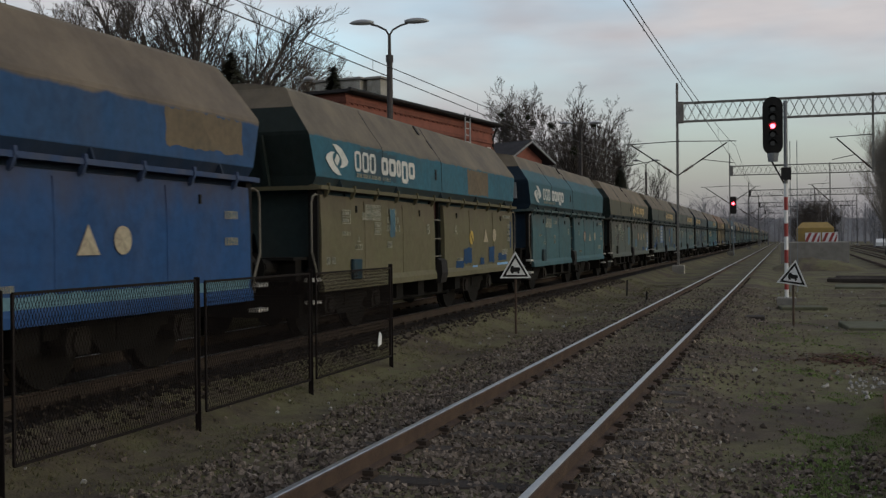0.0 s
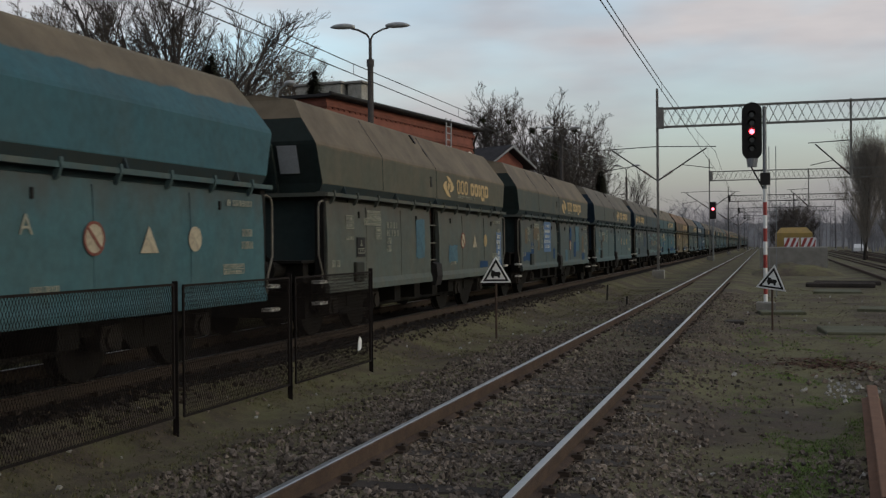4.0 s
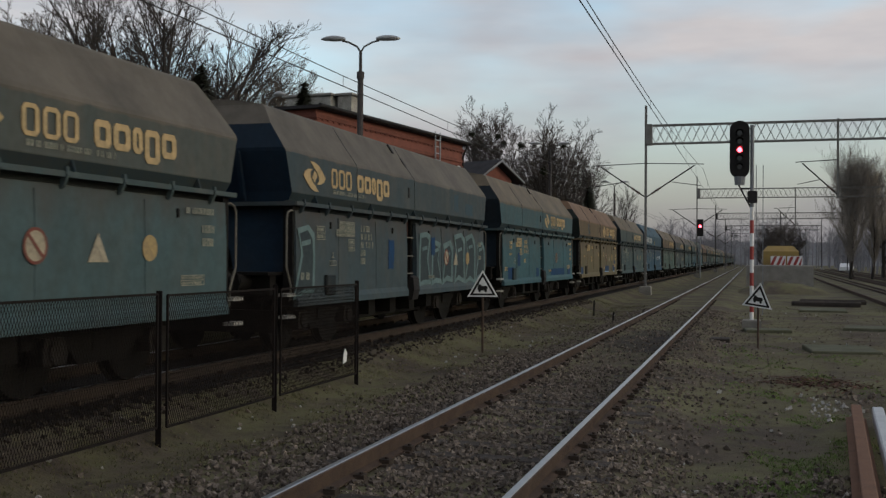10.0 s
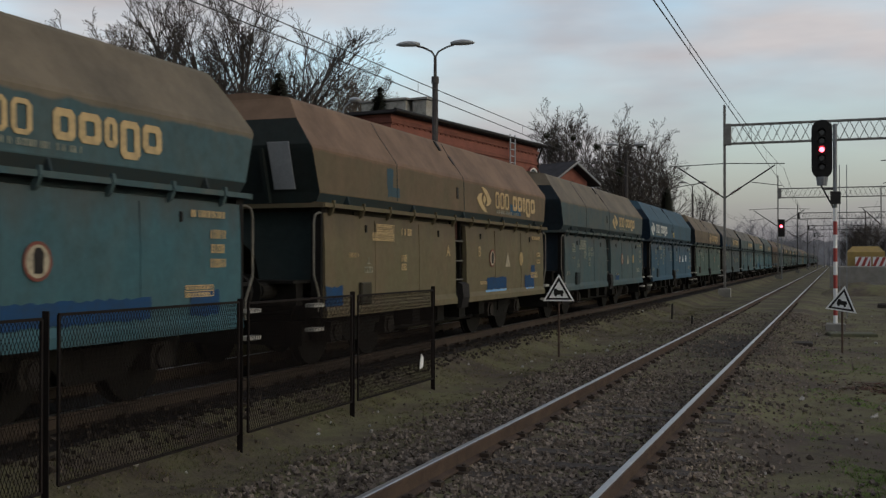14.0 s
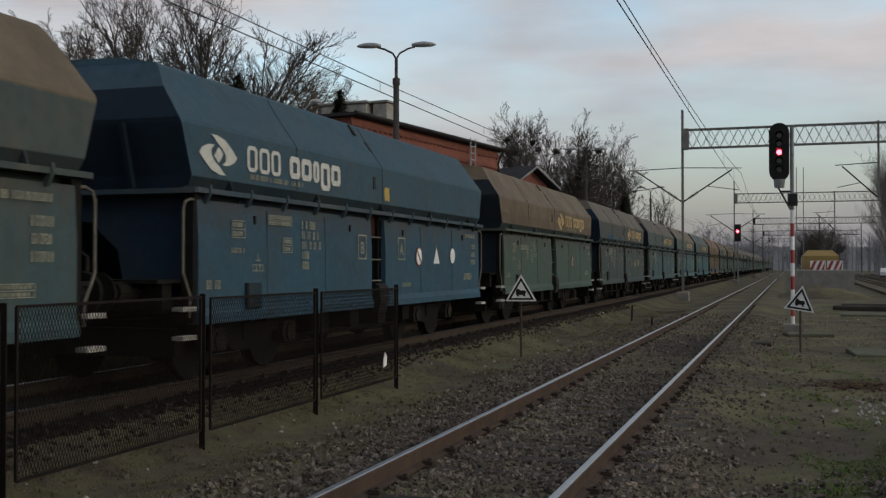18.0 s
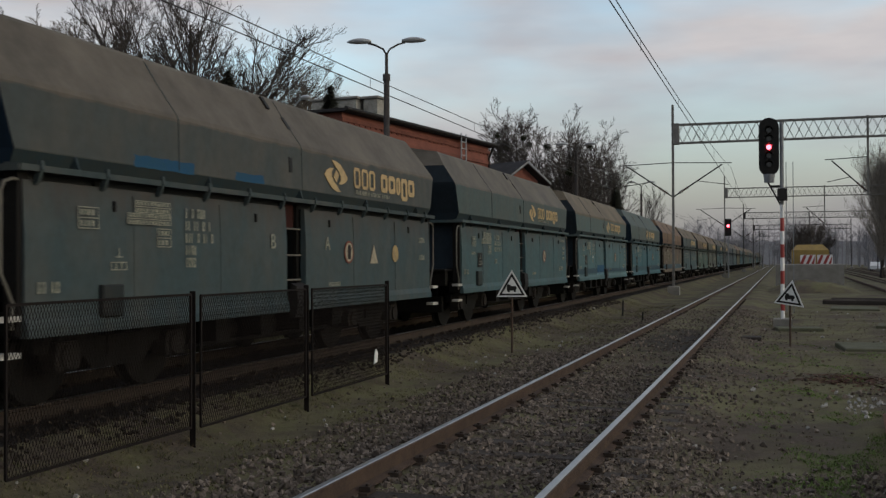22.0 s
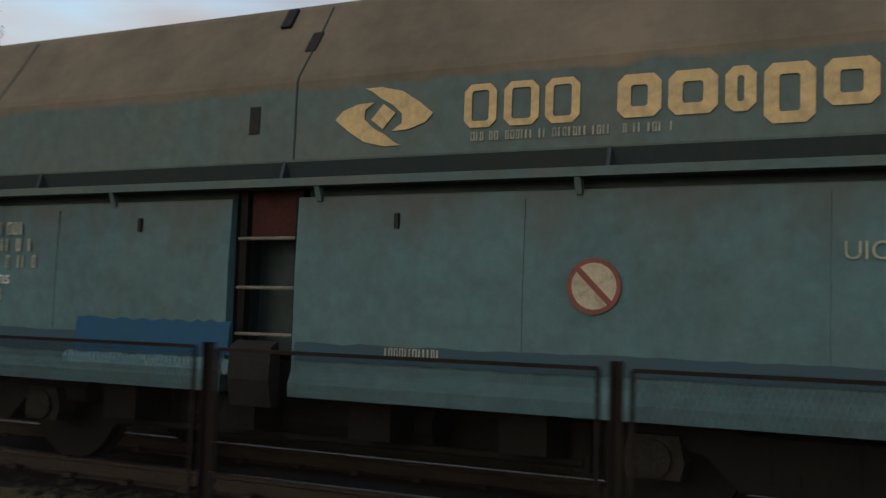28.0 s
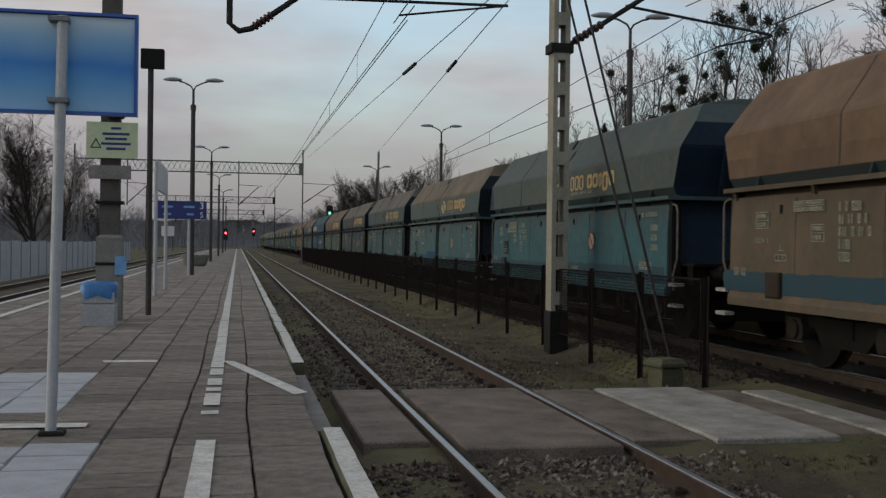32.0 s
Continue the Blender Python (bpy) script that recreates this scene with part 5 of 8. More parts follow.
def spec_of(n):
    key = n if n in LIVERY else (2, 3, 4, 6, 10, 12, 5, 7, 8)[(n * 5) % 9]
    if key in trims:
        s = dict(trims[key])
    else:
        hp, line, thin, dp, dthin, ep, logo, signs, words = LIVERY[key]
        hp, dp = (hp[0] * 0.92, hp[1] * 0.80, hp[2] * 0.82), (dp[0] * 0.92, dp[1] * 0.82, dp[2] * 0.83)
        dust = {4: GREYDUST, 5: GREYDUST, 11: GREYDUST, 12: GREYDUST, 14: GREYDUST, 7: (0.165, 0.104, 0.068), 15: (0.150, 0.100, 0.066)}.get(key, DUST)
        s = {
            "up": wagon_paint("hull_paint", hp, dust, line, thin), "low": wagon_paint("door_paint", dp, dust, 9.0, dthin, runs=True),
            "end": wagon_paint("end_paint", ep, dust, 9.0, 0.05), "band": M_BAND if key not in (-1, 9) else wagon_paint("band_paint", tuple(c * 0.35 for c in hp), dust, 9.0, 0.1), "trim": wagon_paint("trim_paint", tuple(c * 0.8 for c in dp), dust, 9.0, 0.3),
            # dark: hull paint scaled down for the recess's shade; the tool box shares it
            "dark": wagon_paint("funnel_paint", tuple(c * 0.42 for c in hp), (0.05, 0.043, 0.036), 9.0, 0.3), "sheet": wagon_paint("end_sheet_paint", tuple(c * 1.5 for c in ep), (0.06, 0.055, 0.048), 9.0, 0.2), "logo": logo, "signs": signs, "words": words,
        }
        trims[key] = s
        s = dict(s)
    s["label"] = s["words"] + " coal hopper wagon, dusty, on the running train"
    s["patches"] = EXTRA.get(n, ())
    s["full"] = -2 <= n <= 20
    if n == 5:
        s["scrawl"] = ((-5.2, -4.2, 3), (0.36, 5.2, 5))
    if n in LOGO_AT:
        s["logo_y"], s["logo_scale"] = LOGO_AT[n]
    if n == 3:
        s["boards"] = ((-1.80, 1.59, 1.0, 0.86),)
    if n == 2:
        s["boards"] = ((4.95, 1.30, 0.46, 0.75),)
    if n == 9:
        s["sign_paint"] = M_SIGNWHITE
    return s


for n in range(-8, 40):
    WAGONS[n] = make_wagon(n, spec_of(n))


# ---- fence between the lines ----
FENCE_X = -5.33


def mesh_sheet(w, z0, z1, pitch=0.036, t=0.0019):
    """Expanded metal: two sets of slanting strands."""
    s = Shape()
    h = z1 - z0
    lean = h * 0.42
    for sg in (1, -1):
        y = -lean
        while y < w + lean:
            a, b = (y, z0), (y + sg * lean, z1)
            pts = []
            for (p, q), (r, u) in (((a), (b)), ((b), (a))):
                if p < 0 or p > w:
                    k = ((0 if p < 0 else w) - p) / (r - p)
                    p, q = p + k * (r - p), q + k * (u - q)
                pts.append((p, q))
            if 0 <= pts[0][0] <= w + 1e-6 and 0 <= pts[1][0] <= w + 1e-6 and abs(pts[0][1] - pts[1][1]) > 0.02 and z0 <= min(pts[0][1], pts[1][1]) + 1e-6:
                (p, q), (r, u) = pts
                s.add([(0, p - t, q), (0, p + t, q), (0, r + t, u), (0, r - t, u), (0.004, p, q), (0.004, r, u)], [(0, 1, 2, 3), (0, 4, 5, 3), (1, 2, 5, 4)])
            y += pitch
    return s.mesh("mesh_sheet", M_FENCE)


def fence_run(label, posts, foot, top):
    fence = thing("mesh_fence", label, "fence", group="fences between the lines")
    post = Shape().slab([(-0.03, -0.028), (0.03, -0.028), (0.03, -0.018), (-0.02, -0.018), (-0.02, 0.028), (-0.03, 0.028)], "z", foot - 0.35, top + 0.02).mesh("post", M_FENCE)
    made = {}
    for y in posts:
        part("post", post, None, fence, at=(FENCE_X, y, 0))
    for a, b in zip(posts, posts[1:]):
        w = round(abs(b - a) - 0.18, 2)
        if w not in made:
            z0, z1 = foot + 0.22, top - 0.02
            fr = Shape()
            for y in (0, w):
                fr.box(-0.010, 0.010, y - 0.010, y + 0.010, z0, z1)
            for z in (z0, z1):
                fr.box(-0.010, 0.010, 0, w, z - 0.011, z + 0.011)
            made[w] = (fr.mesh("panel_frame", M_FENCE), mesh_sheet(w, z0, z1))
        y = min(a, b) + (abs(b - a) - w) / 2
        p = part("panel_frame", made[w][0], None, fence, at=(FENCE_X + 0.02, y, random.uniform(-0.015, 0.015)))
        part("mesh_sheet", made[w][1], None, p, "fine dark expanded metal")


fence_run("dark rusty steel mesh fence on angle posts in thin grass", [13.9, 11.25, 8.75, 6.1, 3.5, 0.9, -1.7, -4.3, -6.9], -0.25, 1.24)
fence_run("dark rusty steel mesh fence running along the platform line", [-11.7 - 2.05 * k for k in range(2)] + [-15.8 - 2.6 * k for k in range(30)], -0.1, 1.24)


# ---- signs, signal ----
def triangle_sign(x, y, z, turn, foot, tilt=0.0):
    t = thing("warning_sign", "white triangular sign with a wagon pictogram on a rusty post", "sign", (x, y, foot), turn, group="triangular track signs")
    part("post", Shape().tube((0, 0.03, -0.2), (0, 0.03, z - foot + 0.1), 0.022, n=8), M_RUST, t, "rusty thin post")
    h = z - foot
    a = 0.305

    def tri(r, dz=0.0):
        return [(-r, h - r * 0.55 + dz), (r, h - r * 0.55 + dz), (0, h + r * 1.18 + dz)]

    plate = part("plate", Shape().slab(tri(a), "y", -0.012, 0.0), M_SIGNWHITE, t)
    part("border", Shape().ring(tri(a * 0.84), tri(a * 0.62), "y", -0.017, -0.0125), M_BLACK, plate)
    pic = Shape()
    pic.slab([(-0.095, h - 0.045), (0.07, h - 0.045), (0.10, h + 0.0), (0.08, h + 0.045), (-0.02, h + 0.045), (-0.04, h + 0.075), (-0.085, h + 0.075), (-0.105, h)], "y", -0.016, -0.0125)
    for c in (-0.06, 0.06):
        pic.slab(circle(c, h - 0.055, 0.024, 10), "y", -0.016, -0.0125)
    part("pictogram", pic, M_BLACK, plate)
    plate.matrix_basis = pose(0, 0, h) @ pose(0, 0, 0, 0, tilt, 0) @ pose(0, 0, -h)


triangle_sign(-5.05, 20.0, 1.0, 14, -0.25)
triangle_sign(0.15, 23.0, 0.76, -3, -0.25, 8.5)


def main_signal():
    s = thing("light_signal", "tall colour-light signal showing red on a red and white banded mast", "railway signal", (0.02, 30.0, -0.2))
    n, z = 0, 0.0
    for k in range(9):
        part("mast_band", Shape().tube((0, 0, z), (0, 0, z + 0.36), 0.055, n=12), (M_SIGNWHITE, M_RED)[k % 2], s)
        z += 0.36
    part("mast_top", Shape().tube((0, 0, z), (0, 0, 5.5), 0.055, n=12), M_GALV, s, "grey upper mast")
    part("foot", Shape().chamfer(-0.25, 0.25, -0.25, 0.25, -0.2, 0.15, 0.03), M_CONC, s)
    part("junction_box", Shape().chamfer(-0.12, 0.14, -0.16, 0.1, 3.35, 3.68, 0.02), M_DARKMAST, s)
    arc = [math.pi * k / 12 for k in range(13)]
    outline = [(-0.33 + 0.265 * math.cos(a), 5.35 + 0.265 * math.sin(a)) for a in arc] + [(-0.33 - 0.265 * math.cos(a), 4.30 - 0.265 * math.sin(a)) for a in arc]
    head = part("signal_head", Shape().slab(outline, "y", -0.10, 0.06), M_BLACK, s, "black rounded backboard")
    for k, zz in enumerate((5.27, 5.04, 4.81, 4.58, 4.34)):
        hood = Shape()
        pts = [(-0.33 + 0.10 * math.cos(a), zz + 0.10 * math.sin(a)) for a in [math.pi * i / 10 for i in range(11)]]
        for (p, q), (r, u) in zip(pts, pts[1:]):
            hood.add([(p, -0.10, q), (r, -0.10, u), (r, -0.30, u), (p, -0.30, q)], [(0, 1, 2, 3)])
        part("lamp_hood", hood, M_BLACK, head)
        part("lens", Shape().slab(circle(-0.33, zz, 0.068, 16), "y", -0.125, -0.1), M_REDLAMP if k == 2 else M_GLASS, head, "lit red lens" if k == 2 else "")
    part("bracket", Shape().tube((-0.33, 0, 4.05), (-0.30, 0, 3.85), 0.05).tube((-0.38, 0, 3.9), (-0.02, 0, 3.2), 0.022).tube((-0.3, 0, 3.75), (0, 0, 3.75), 0.025), M_DARKMAST, s)
    part("cradle", Shape().tube((-0.33, 0.0, 3.85), (-0.33, 0.0, 4.08), 0.13, 0.16, n=12), M_GALV, s)
    part("ladder", Shape().box(0.1, 0.12, 0.05, 0.08, 0.3, 4.4).box(0.28, 0.30, 0.05, 0.08, 0.3, 4.4), M_GALV, s)
    return s


main_signal()


def small_signal(x, y, z, mat, name="light_signal", label="distant colour-light signal showing red", back=1):
    s = thing(name, label, "railway signal", (x, y, -0.2))
    part("mast", Shape().tube((0, 0, 0), (0, 0, z + 0.6), 0.07, n=8), M_GALV, s)
    h = part("signal_head", Shape().box(-0.3, 0.3, -0.08, 0.08, z - 0.8, z + 0.9), M_BLACK, s)
    part("lens", Shape().slab(circle(0, z + 0.2, 0.14, 14), "y", -0.12 * back - 0.02, -0.12 * back + 0.02), mat, h, "lit lens")


small_signal(-4.95, 108.0, 4.95, M_REDLAMP)
small_signal(1.9, -160.0, 2.95, M_REDLAMP, back=-1)
small_signal(-3.1, -220.0, 3.9, M_REDLAMP, back=-1)
small_signal(-8.33, -99.0, 4.45, M_GREENLAMP, label="dark signal head with a pale light beside the line", back=-1)


# ---- overhead line ----
def lattice_mast(x, y, foot, top, width=0.34, mat=None, label="weathered steel overhead line mast of two channels and battens", pale=False):
    m = thing("line_mast", label, "overhead line mast", (x, y, foot), group="overhead line masts")
    mat = mat or M_MAST
    h = top - foot
    for k in (-1, 1):
        part("channel", Shape().slab([(-0.07, k * width / 2 - 0.02), (0.07, k * width / 2 - 0.02), (0.07, k * width / 2 + 0.02), (-0.07, k * width / 2 + 0.02)], "z", 0.2, h), mat, m)
    z = 0.5
    while z < h - 0.2:
        part("batten", Shape().box(0.071, 0.079, -width / 2 - 0.02, width / 2 + 0.02, z, z + 0.16).box(-0.079, -0.071, -width / 2 - 0.02, width / 2 + 0.02, z, z + 0.16), mat, m)
        z += 0.62
    part("footing", Shape().chamfer(-0.32, 0.32, -0.32, 0.32, -0.3, 0.28, 0.05), M_CONC, m)
    return m


def cantilever(parent, x, y, z, reach, mat, up=0.0):
    """Stay tube, strut and registration arm, from a mast at x, y; reach: signed way across the line."""
    sg = 1 if reach > 0 else -1
    c = part("cantilever", Shape().tube((x, y, z), (x + reach * 0.88, y, z + 1.6), 0.035, n=8), mat, parent)
    part("stay", Shape().tube((x, y, z + 1.75), (x + reach * 1.05, y, z + 1.66), 0.022, n=6), mat, c)
    part("arm", Shape().tube((x + reach * 0.42, y, z + 0.78), (x + reach * 1.0, y, z + 0.55), 0.018, n=6), mat, c)
    ins = Shape()
    for k in range(5):
        a = 0.10 + 0.035 * k
        ins.tube((x + reach * a, y, z + 1.6 * a / 0.88), (x + reach * (a + 0.015), y, z + 1.6 * (a + 0.015) / 0.88), 0.075, n=8)
    part("insulator", ins, M_INSUL, c)
    return c


def truss(parent, x0, x1, y, z0, z1, mat):
    for z in (z0, z1):
        for k in (-0.22, 0.22):
            part("chord", Shape().box(x0, x1, y + k - 0.03, y + k + 0.03, z - 0.035, z + 0.035), mat, parent)
    lace, n = Shape(), int((x1 - x0) / 0.45)
    st = (x1 - x0) / n
    for k in range(n):
        a = x0 + k * st
        for yy in (-0.22, 0.22):
            lace.tube((a, y + yy, z0), (a + st, y + yy, z1), 0.013, n=4, cap=False)
            lace.tube((a, y + yy, z1), (a + st, y + yy, z0), 0.013, n=4, cap=False)
    tagged(part("lacing", lace, mat, parent), kind="stuff")


def portal(y, left, right, mast_top, z0, z1, foot, mat, drops):
    p = thing("line_portal", "overhead line portal with a laced steel truss on steel masts", "overhead line portal", group="portals over the lines")
    for x in (left, right):
        for k in (-1, 1):
            part("mast_leg", Shape().box(x - 0.05, x + 0.05, y + k * 0.15 - 0.02, y + k * 0.15 + 0.02, foot, mast_top), mat, p)
        b = Shape()
        z = foot + 0.4
        while z < mast_top - 0.2:
            b.box(x - 0.055, x + 0.055, y - 0.15, y + 0.15, z, z + 0.14)
            z += 0.6
        part("battens", b, mat, p)
        part("footing", Shape().chamfer(x - 0.3, x + 0.3, y - 0.3, y + 0.3, foot - 0.3, foot + 0.45, 0.05), M_CONC, p)
    truss(p, left + 0.05, right - 0.05, y, z0, z1, mat)
    part("end_plate", Shape().box(left + 0.02, left + 0.32, y - 0.26, y + 0.26, z0 - 0.06, z1 + 0.06), mat, p)
    for x, low in drops:
        part("drop_post", Shape().box(x - 0.05, x + 0.05, y - 0.05, y + 0.05, low, z1 + 0.1), mat, p)
        cantilever(p, x, y, low + 0.15, -1.9, M_DARKMAST)
    return p


p1 = portal(55.4, -5.3, 13.5, 9.6, 7.6, 8.55, -0.25, M_MAST, [(4.1, 4.7)])
cantilever(p1, -5.35, 55.4, 4.85, -2.6, M_DARKMAST)
cantilever(p1, -5.25, 55.4, 4.85, 2.75, M_DARKMAST)
p2 = portal(108.5, -5.3, 13.5, 10.0, 7.8, 8.7, -0.25, M_MAST, [(4.1, 4.9)])
cantilever(p2, -5.35, 108.5, 5.0, -2.6, M_DARKMAST)
cantilever(p2, -5.25, 108.5, 5.0, 2.75, M_DARKMAST)
for y in (165, 225, 290):
    q = portal(y, -5.3, 13.5, 10.0, 7.8, 8.7, -0.25, M_DARKMAST, [(4.1, 4.9)])
    cantilever(q, -5.25, y, 5.0, 2.75, M_DARKMAST)
    cantilever(q, -5.35, y, 5.0, -2.6, M_DARKMAST)
p3 = portal(-90.9, -5.3, 13.4, 9.6, 7.5, 8.4, -0.25, M_MAST, [(0.1, 4.6), (9.2, 4.6)])
cantilever(p3, -5.35, -90.9, 5.0, -2.6, M_DARKMAST)
for y in (-160, -225):
    q = portal(y, -5.3, 13.4, 9.6, 7.5, 8.4, -0.25, M_DARKMAST, [(0.1, 4.6), (9.2, 4.6)])
    cantilever(q, -5.35, y, 5.0, -2.6, M_DARKMAST)


GUY1, GUY2 = ((0.03, 0.17, 6.45), (0.03, 4.7, -0.1)), ((0.03, 0.17, 7.6), (0.03, 5.25, -0.1))


def near_mast():
    m = thing("line_mast", "pale cream overhead line mast with battened faces and a black foot", "overhead line mast", (-5.3, -17.55, -0.15), group="overhead line masts")
    for k in (-1, 1):
        part("channel", Shape().box(k * 0.105 - 0.04, k * 0.105 + 0.04, -0.16, 0.16, 0.64, 9.2), M_PALEMAST, m)
    z = 0.75
    while z < 9.0:
        part("batten", Shape().box(-0.066, 0.066, 0.10, 0.163, z, z + 0.22), M_PALEMAST, m)
        part("batten", Shape().box(-0.066, 0.066, -0.163, -0.10, z, z + 0.22), M_PALEMAST, m)
        z += 0.60
    part("black_foot", Shape().chamfer(-0.16, 0.16, -0.18, 0.18, -0.2, 0.66, 0.04), M_BLACK, m, "blackened foot")
    part("band", Shape().box(-0.20, 0.20, -0.18, 0.18, 5.08, 5.24), M_IRON, m)
    c = part("cantilever", Shape().tube((-0.1, 0, 5.2), (-1.85, 0, 6.35), 0.045, n=8), M_DARKMAST, m)
    ins, e = Shape(), Vector((-1.75, 0, 1.15))
    for k in range(6):
        a = 0.10 + 0.05 * k
        ins.tube(Vector((-0.1, 0, 5.2)) + e * a, Vector((-0.1, 0, 5.2)) + e * (a + 0.025), 0.075, n=8)
    part("insulator", ins, M_INSUL, c)
    part("stay", Shape().tube((-1.2, 0, 5.98), (-3.97, 0, 5.61), 0.028, n=6), M_DARKMAST, m)
    part("stay", Shape().tube((-2.9, 0, 5.34), (-4.0, 0, 5.59), 0.02, n=6), M_DARKMAST, m)
    part("stay", Shape().tube((0.93, 0, 5.86), (4.7, 0, 5.80), 0.028, n=6), M_DARKMAST, m)
    part("stay", Shape().tube((0.93, 0, 5.86), (2.8, 0, 5.60), 0.02, n=6), M_DARKMAST, m)
    part("strut", Shape().pipe([(5.6, 0, 7.4), (5.6, 0, 5.32), (5.45, 0, 5.2), (5.25, 0, 5.25), (4.3, 0, 5.95), (4.3, 0, 7.2)], 0.05, n=8), M_DARKMAST, m)
    ins = Shape()
    for k in range(5):
        ins.tube((5.2 - 0.06 * k, 0, 5.29 + 0.044 * k), (5.17 - 0.06 * k, 0, 5.31 + 0.044 * k), 0.075, n=8)
    part("insulator", ins, M_INSUL, m)
    for a, b in (GUY1, GUY2):
        part("guy_rod", Shape().tube(a, b, 0.020, n=6), M_DARKMAST, m, "taut guy rod")
    return m


near_mast()


def wire(name, label, pts, r):
    w = thing(name, label, "overhead wire", group="overhead wires")
    part("strand", Shape().pipe(pts, r, n=5), M_WIRE, w)


def sagging(x, y0, y1, z, sag, n=10):
    return [(x, y0 + (y1 - y0) * k / n, z - sag * 4 * (k / n) * (1 - k / n)) for k in range(n + 1)]


SUPPORTS = (-290, -225, -160, -90.9, -17.5, 55.4, 108.5, 165, 225, 290, 380)


def stagger(x, y):
    """The wires swing from side to side at their supports."""
    return x - 0.33 if (x, y) == (NEAR, -17.5) else x - 0.1


def wire_heights(x, a):
    """Contact wire and the carrier's rise over it, in the span that begins at a."""
    if x == NEAR:
        return (5.36, 1.05) if a < -17.5 else (5.30, 0.95)
    return (4.78, 0.90) if x == FAR_TRACK and a < -17.5 else (4.92, 0.95) if x == FAR_TRACK else (5.3, 0.95)


for x in (NEAR, FAR_TRACK, LEFT_TRACK):
    for a, b in zip(SUPPORTS, SUPPORTS[1:]):
        if x == LEFT_TRACK and b > -17:
            continue
        xa, xb = stagger(x, a) if a < -17.5 else x - 0.1, stagger(x, b)
        zc, high = wire_heights(x, a)
        contact = [(xa, a, zc), ((xa + xb) / 2 + 0.05, (a + b) / 2, zc - 0.03), (xb, b, zc)]
        wire("contact_wire", "thin dark contact wire over the line", contact, 0.010)
        carry = [(xa + (xb - xa) * k / 10, y, z) for k, (_, y, z) in enumerate(sagging(x, a, b, zc + high, 0.76))]
        wire("catenary_wire", "sagging carrier wire over the line", carry, 0.009)
        w = thing("dropper_wires", "short hangers between carrier and contact wire", "overhead wire", group="overhead wires")
        for k in range(1, 10):
            p = carry[k]
            part("hanger", Shape().tube(p, (p[0], p[1], zc - 0.01), 0.005, n=4), M_WIRE, w)
        if x == NEAR and a == -90.9:
            wire("feeder_wire", "second contact wire beside the first", [(xa + 0.05, a, zc + 0.06), (xb - 0.12, b, zc + 0.25)], 0.010)
for a, b in (((-4.07, -15.0, 5.78), (-5.62, -90.9, 8.87)), ((-4.20, -15.0, 5.77), (-11.8, -90.9, 9.64))):
    wire("feeder_wire", "tensioned wire run with insulators", [a, b], 0.010)
    a, b = Vector(a), Vector(b)
    rod = thing("line_insulator", "dark rod insulator in a tensioned wire", "insulator", group="insulators in the wires")
    part("rod", Shape().tube(a.lerp(b, 0.155), a.lerp(b, 0.185), 0.045, n=8), M_DARKMAST, rod)


# ---- lamps ----
def lamp_post(x, y, foot, top, turn=0.0, arms=2, mat=None):
    l = thing("platform_lamp", "dark tapered lamp post with %s oval lamp heads" % ("two" if arms == 2 else "one"), "street lamp", (x, y, foot), turn, group="platform lamps")
    mat = mat or M_LAMPPOST
    h = top - foot
    part("post", Shape().tube((0, 0, -0.2), (0, 0, h - 1.0), 0.10, 0.085, n=10), mat, l)
    part("neck", Shape().tube((0, 0, h - 1.0), (0, 0, h - 0.3), 0.05, 0.045, n=8), mat, l)
    part("collar", Shape().tube((0, 0, h - 1.12), (0, 0, h - 0.92), 0.11, n=10), mat, l)
    for k in range(arms):
        sg = (1 - 2 * k) * (1.0 if arms == 2 else 0.55)
        part("arm", Shape().pipe([(0, 0, h - 0.35), (sg * 0.10, 0, h - 0.18), (sg * 0.35, 0, h - 0.05), (sg * 0.55, 0, h)], 0.03, n=6), mat, l)
        head = Shape()
        rings = []
        for q in range(9):
            a = q / 8
            rad = 0.02 + 0.115 * math.sin(math.pi * min(1, a * 0.92 + 0.08)) ** 0.6
            rings.append([(sg * (0.46 + 0.72 * a), rad * math.cos(2 * math.pi * i / 10), h + 0.05 + 0.02 * math.sin(math.pi * a) + 0.62 * rad * math.sin(2 * math.pi * i / 10)) for i in range(10)])
        for a, b in zip(rings, rings[1:]):
            for i in range(10):
                head.add([a[i], a[(i + 1) % 10], b[(i + 1) % 10], b[i]], [(0, 1, 2, 3)])
        head.add(rings[0], [tuple(range(10))]).add(rings[-1], [tuple(range(10))])
        hd = part("lamp_head", head, M_LAMPGLASS, l, "grey oval lamp head, unlit", smooth=True)
        part("cover", Shape().slab([(sg * (0.62 + 0.22 * (1 + math.cos(2 * math.pi * i / 12))), 0.075 * math.sin(2 * math.pi * i / 12)) for i in range(12)], "z", h + 0.028, h + 0.045), M_SIGNWHITE, hd)


for x, y, top in ((-11.0, 28.75, 7.95), (-11.0, 58.9, 8.1), (-11, -29.0, 8.25), (-11, -57.8, 8.2), (-11, -85.5, 7.9), (-11, -115, 8.0), (-11, 88, 8.0), (-11, 0.2, 8.0)):
    lamp_post(x, y, 0.1, top, turn=12 if y > 0 else -6)
for y in (-42.5, -72, -101, -130, -160):
    lamp_post(1.9, y, 0.3, 7.9, turn=-4)
lamp_post(-15.5, 31.8, 0.0, 6.95, turn=8, arms=1, mat=M_GALV)


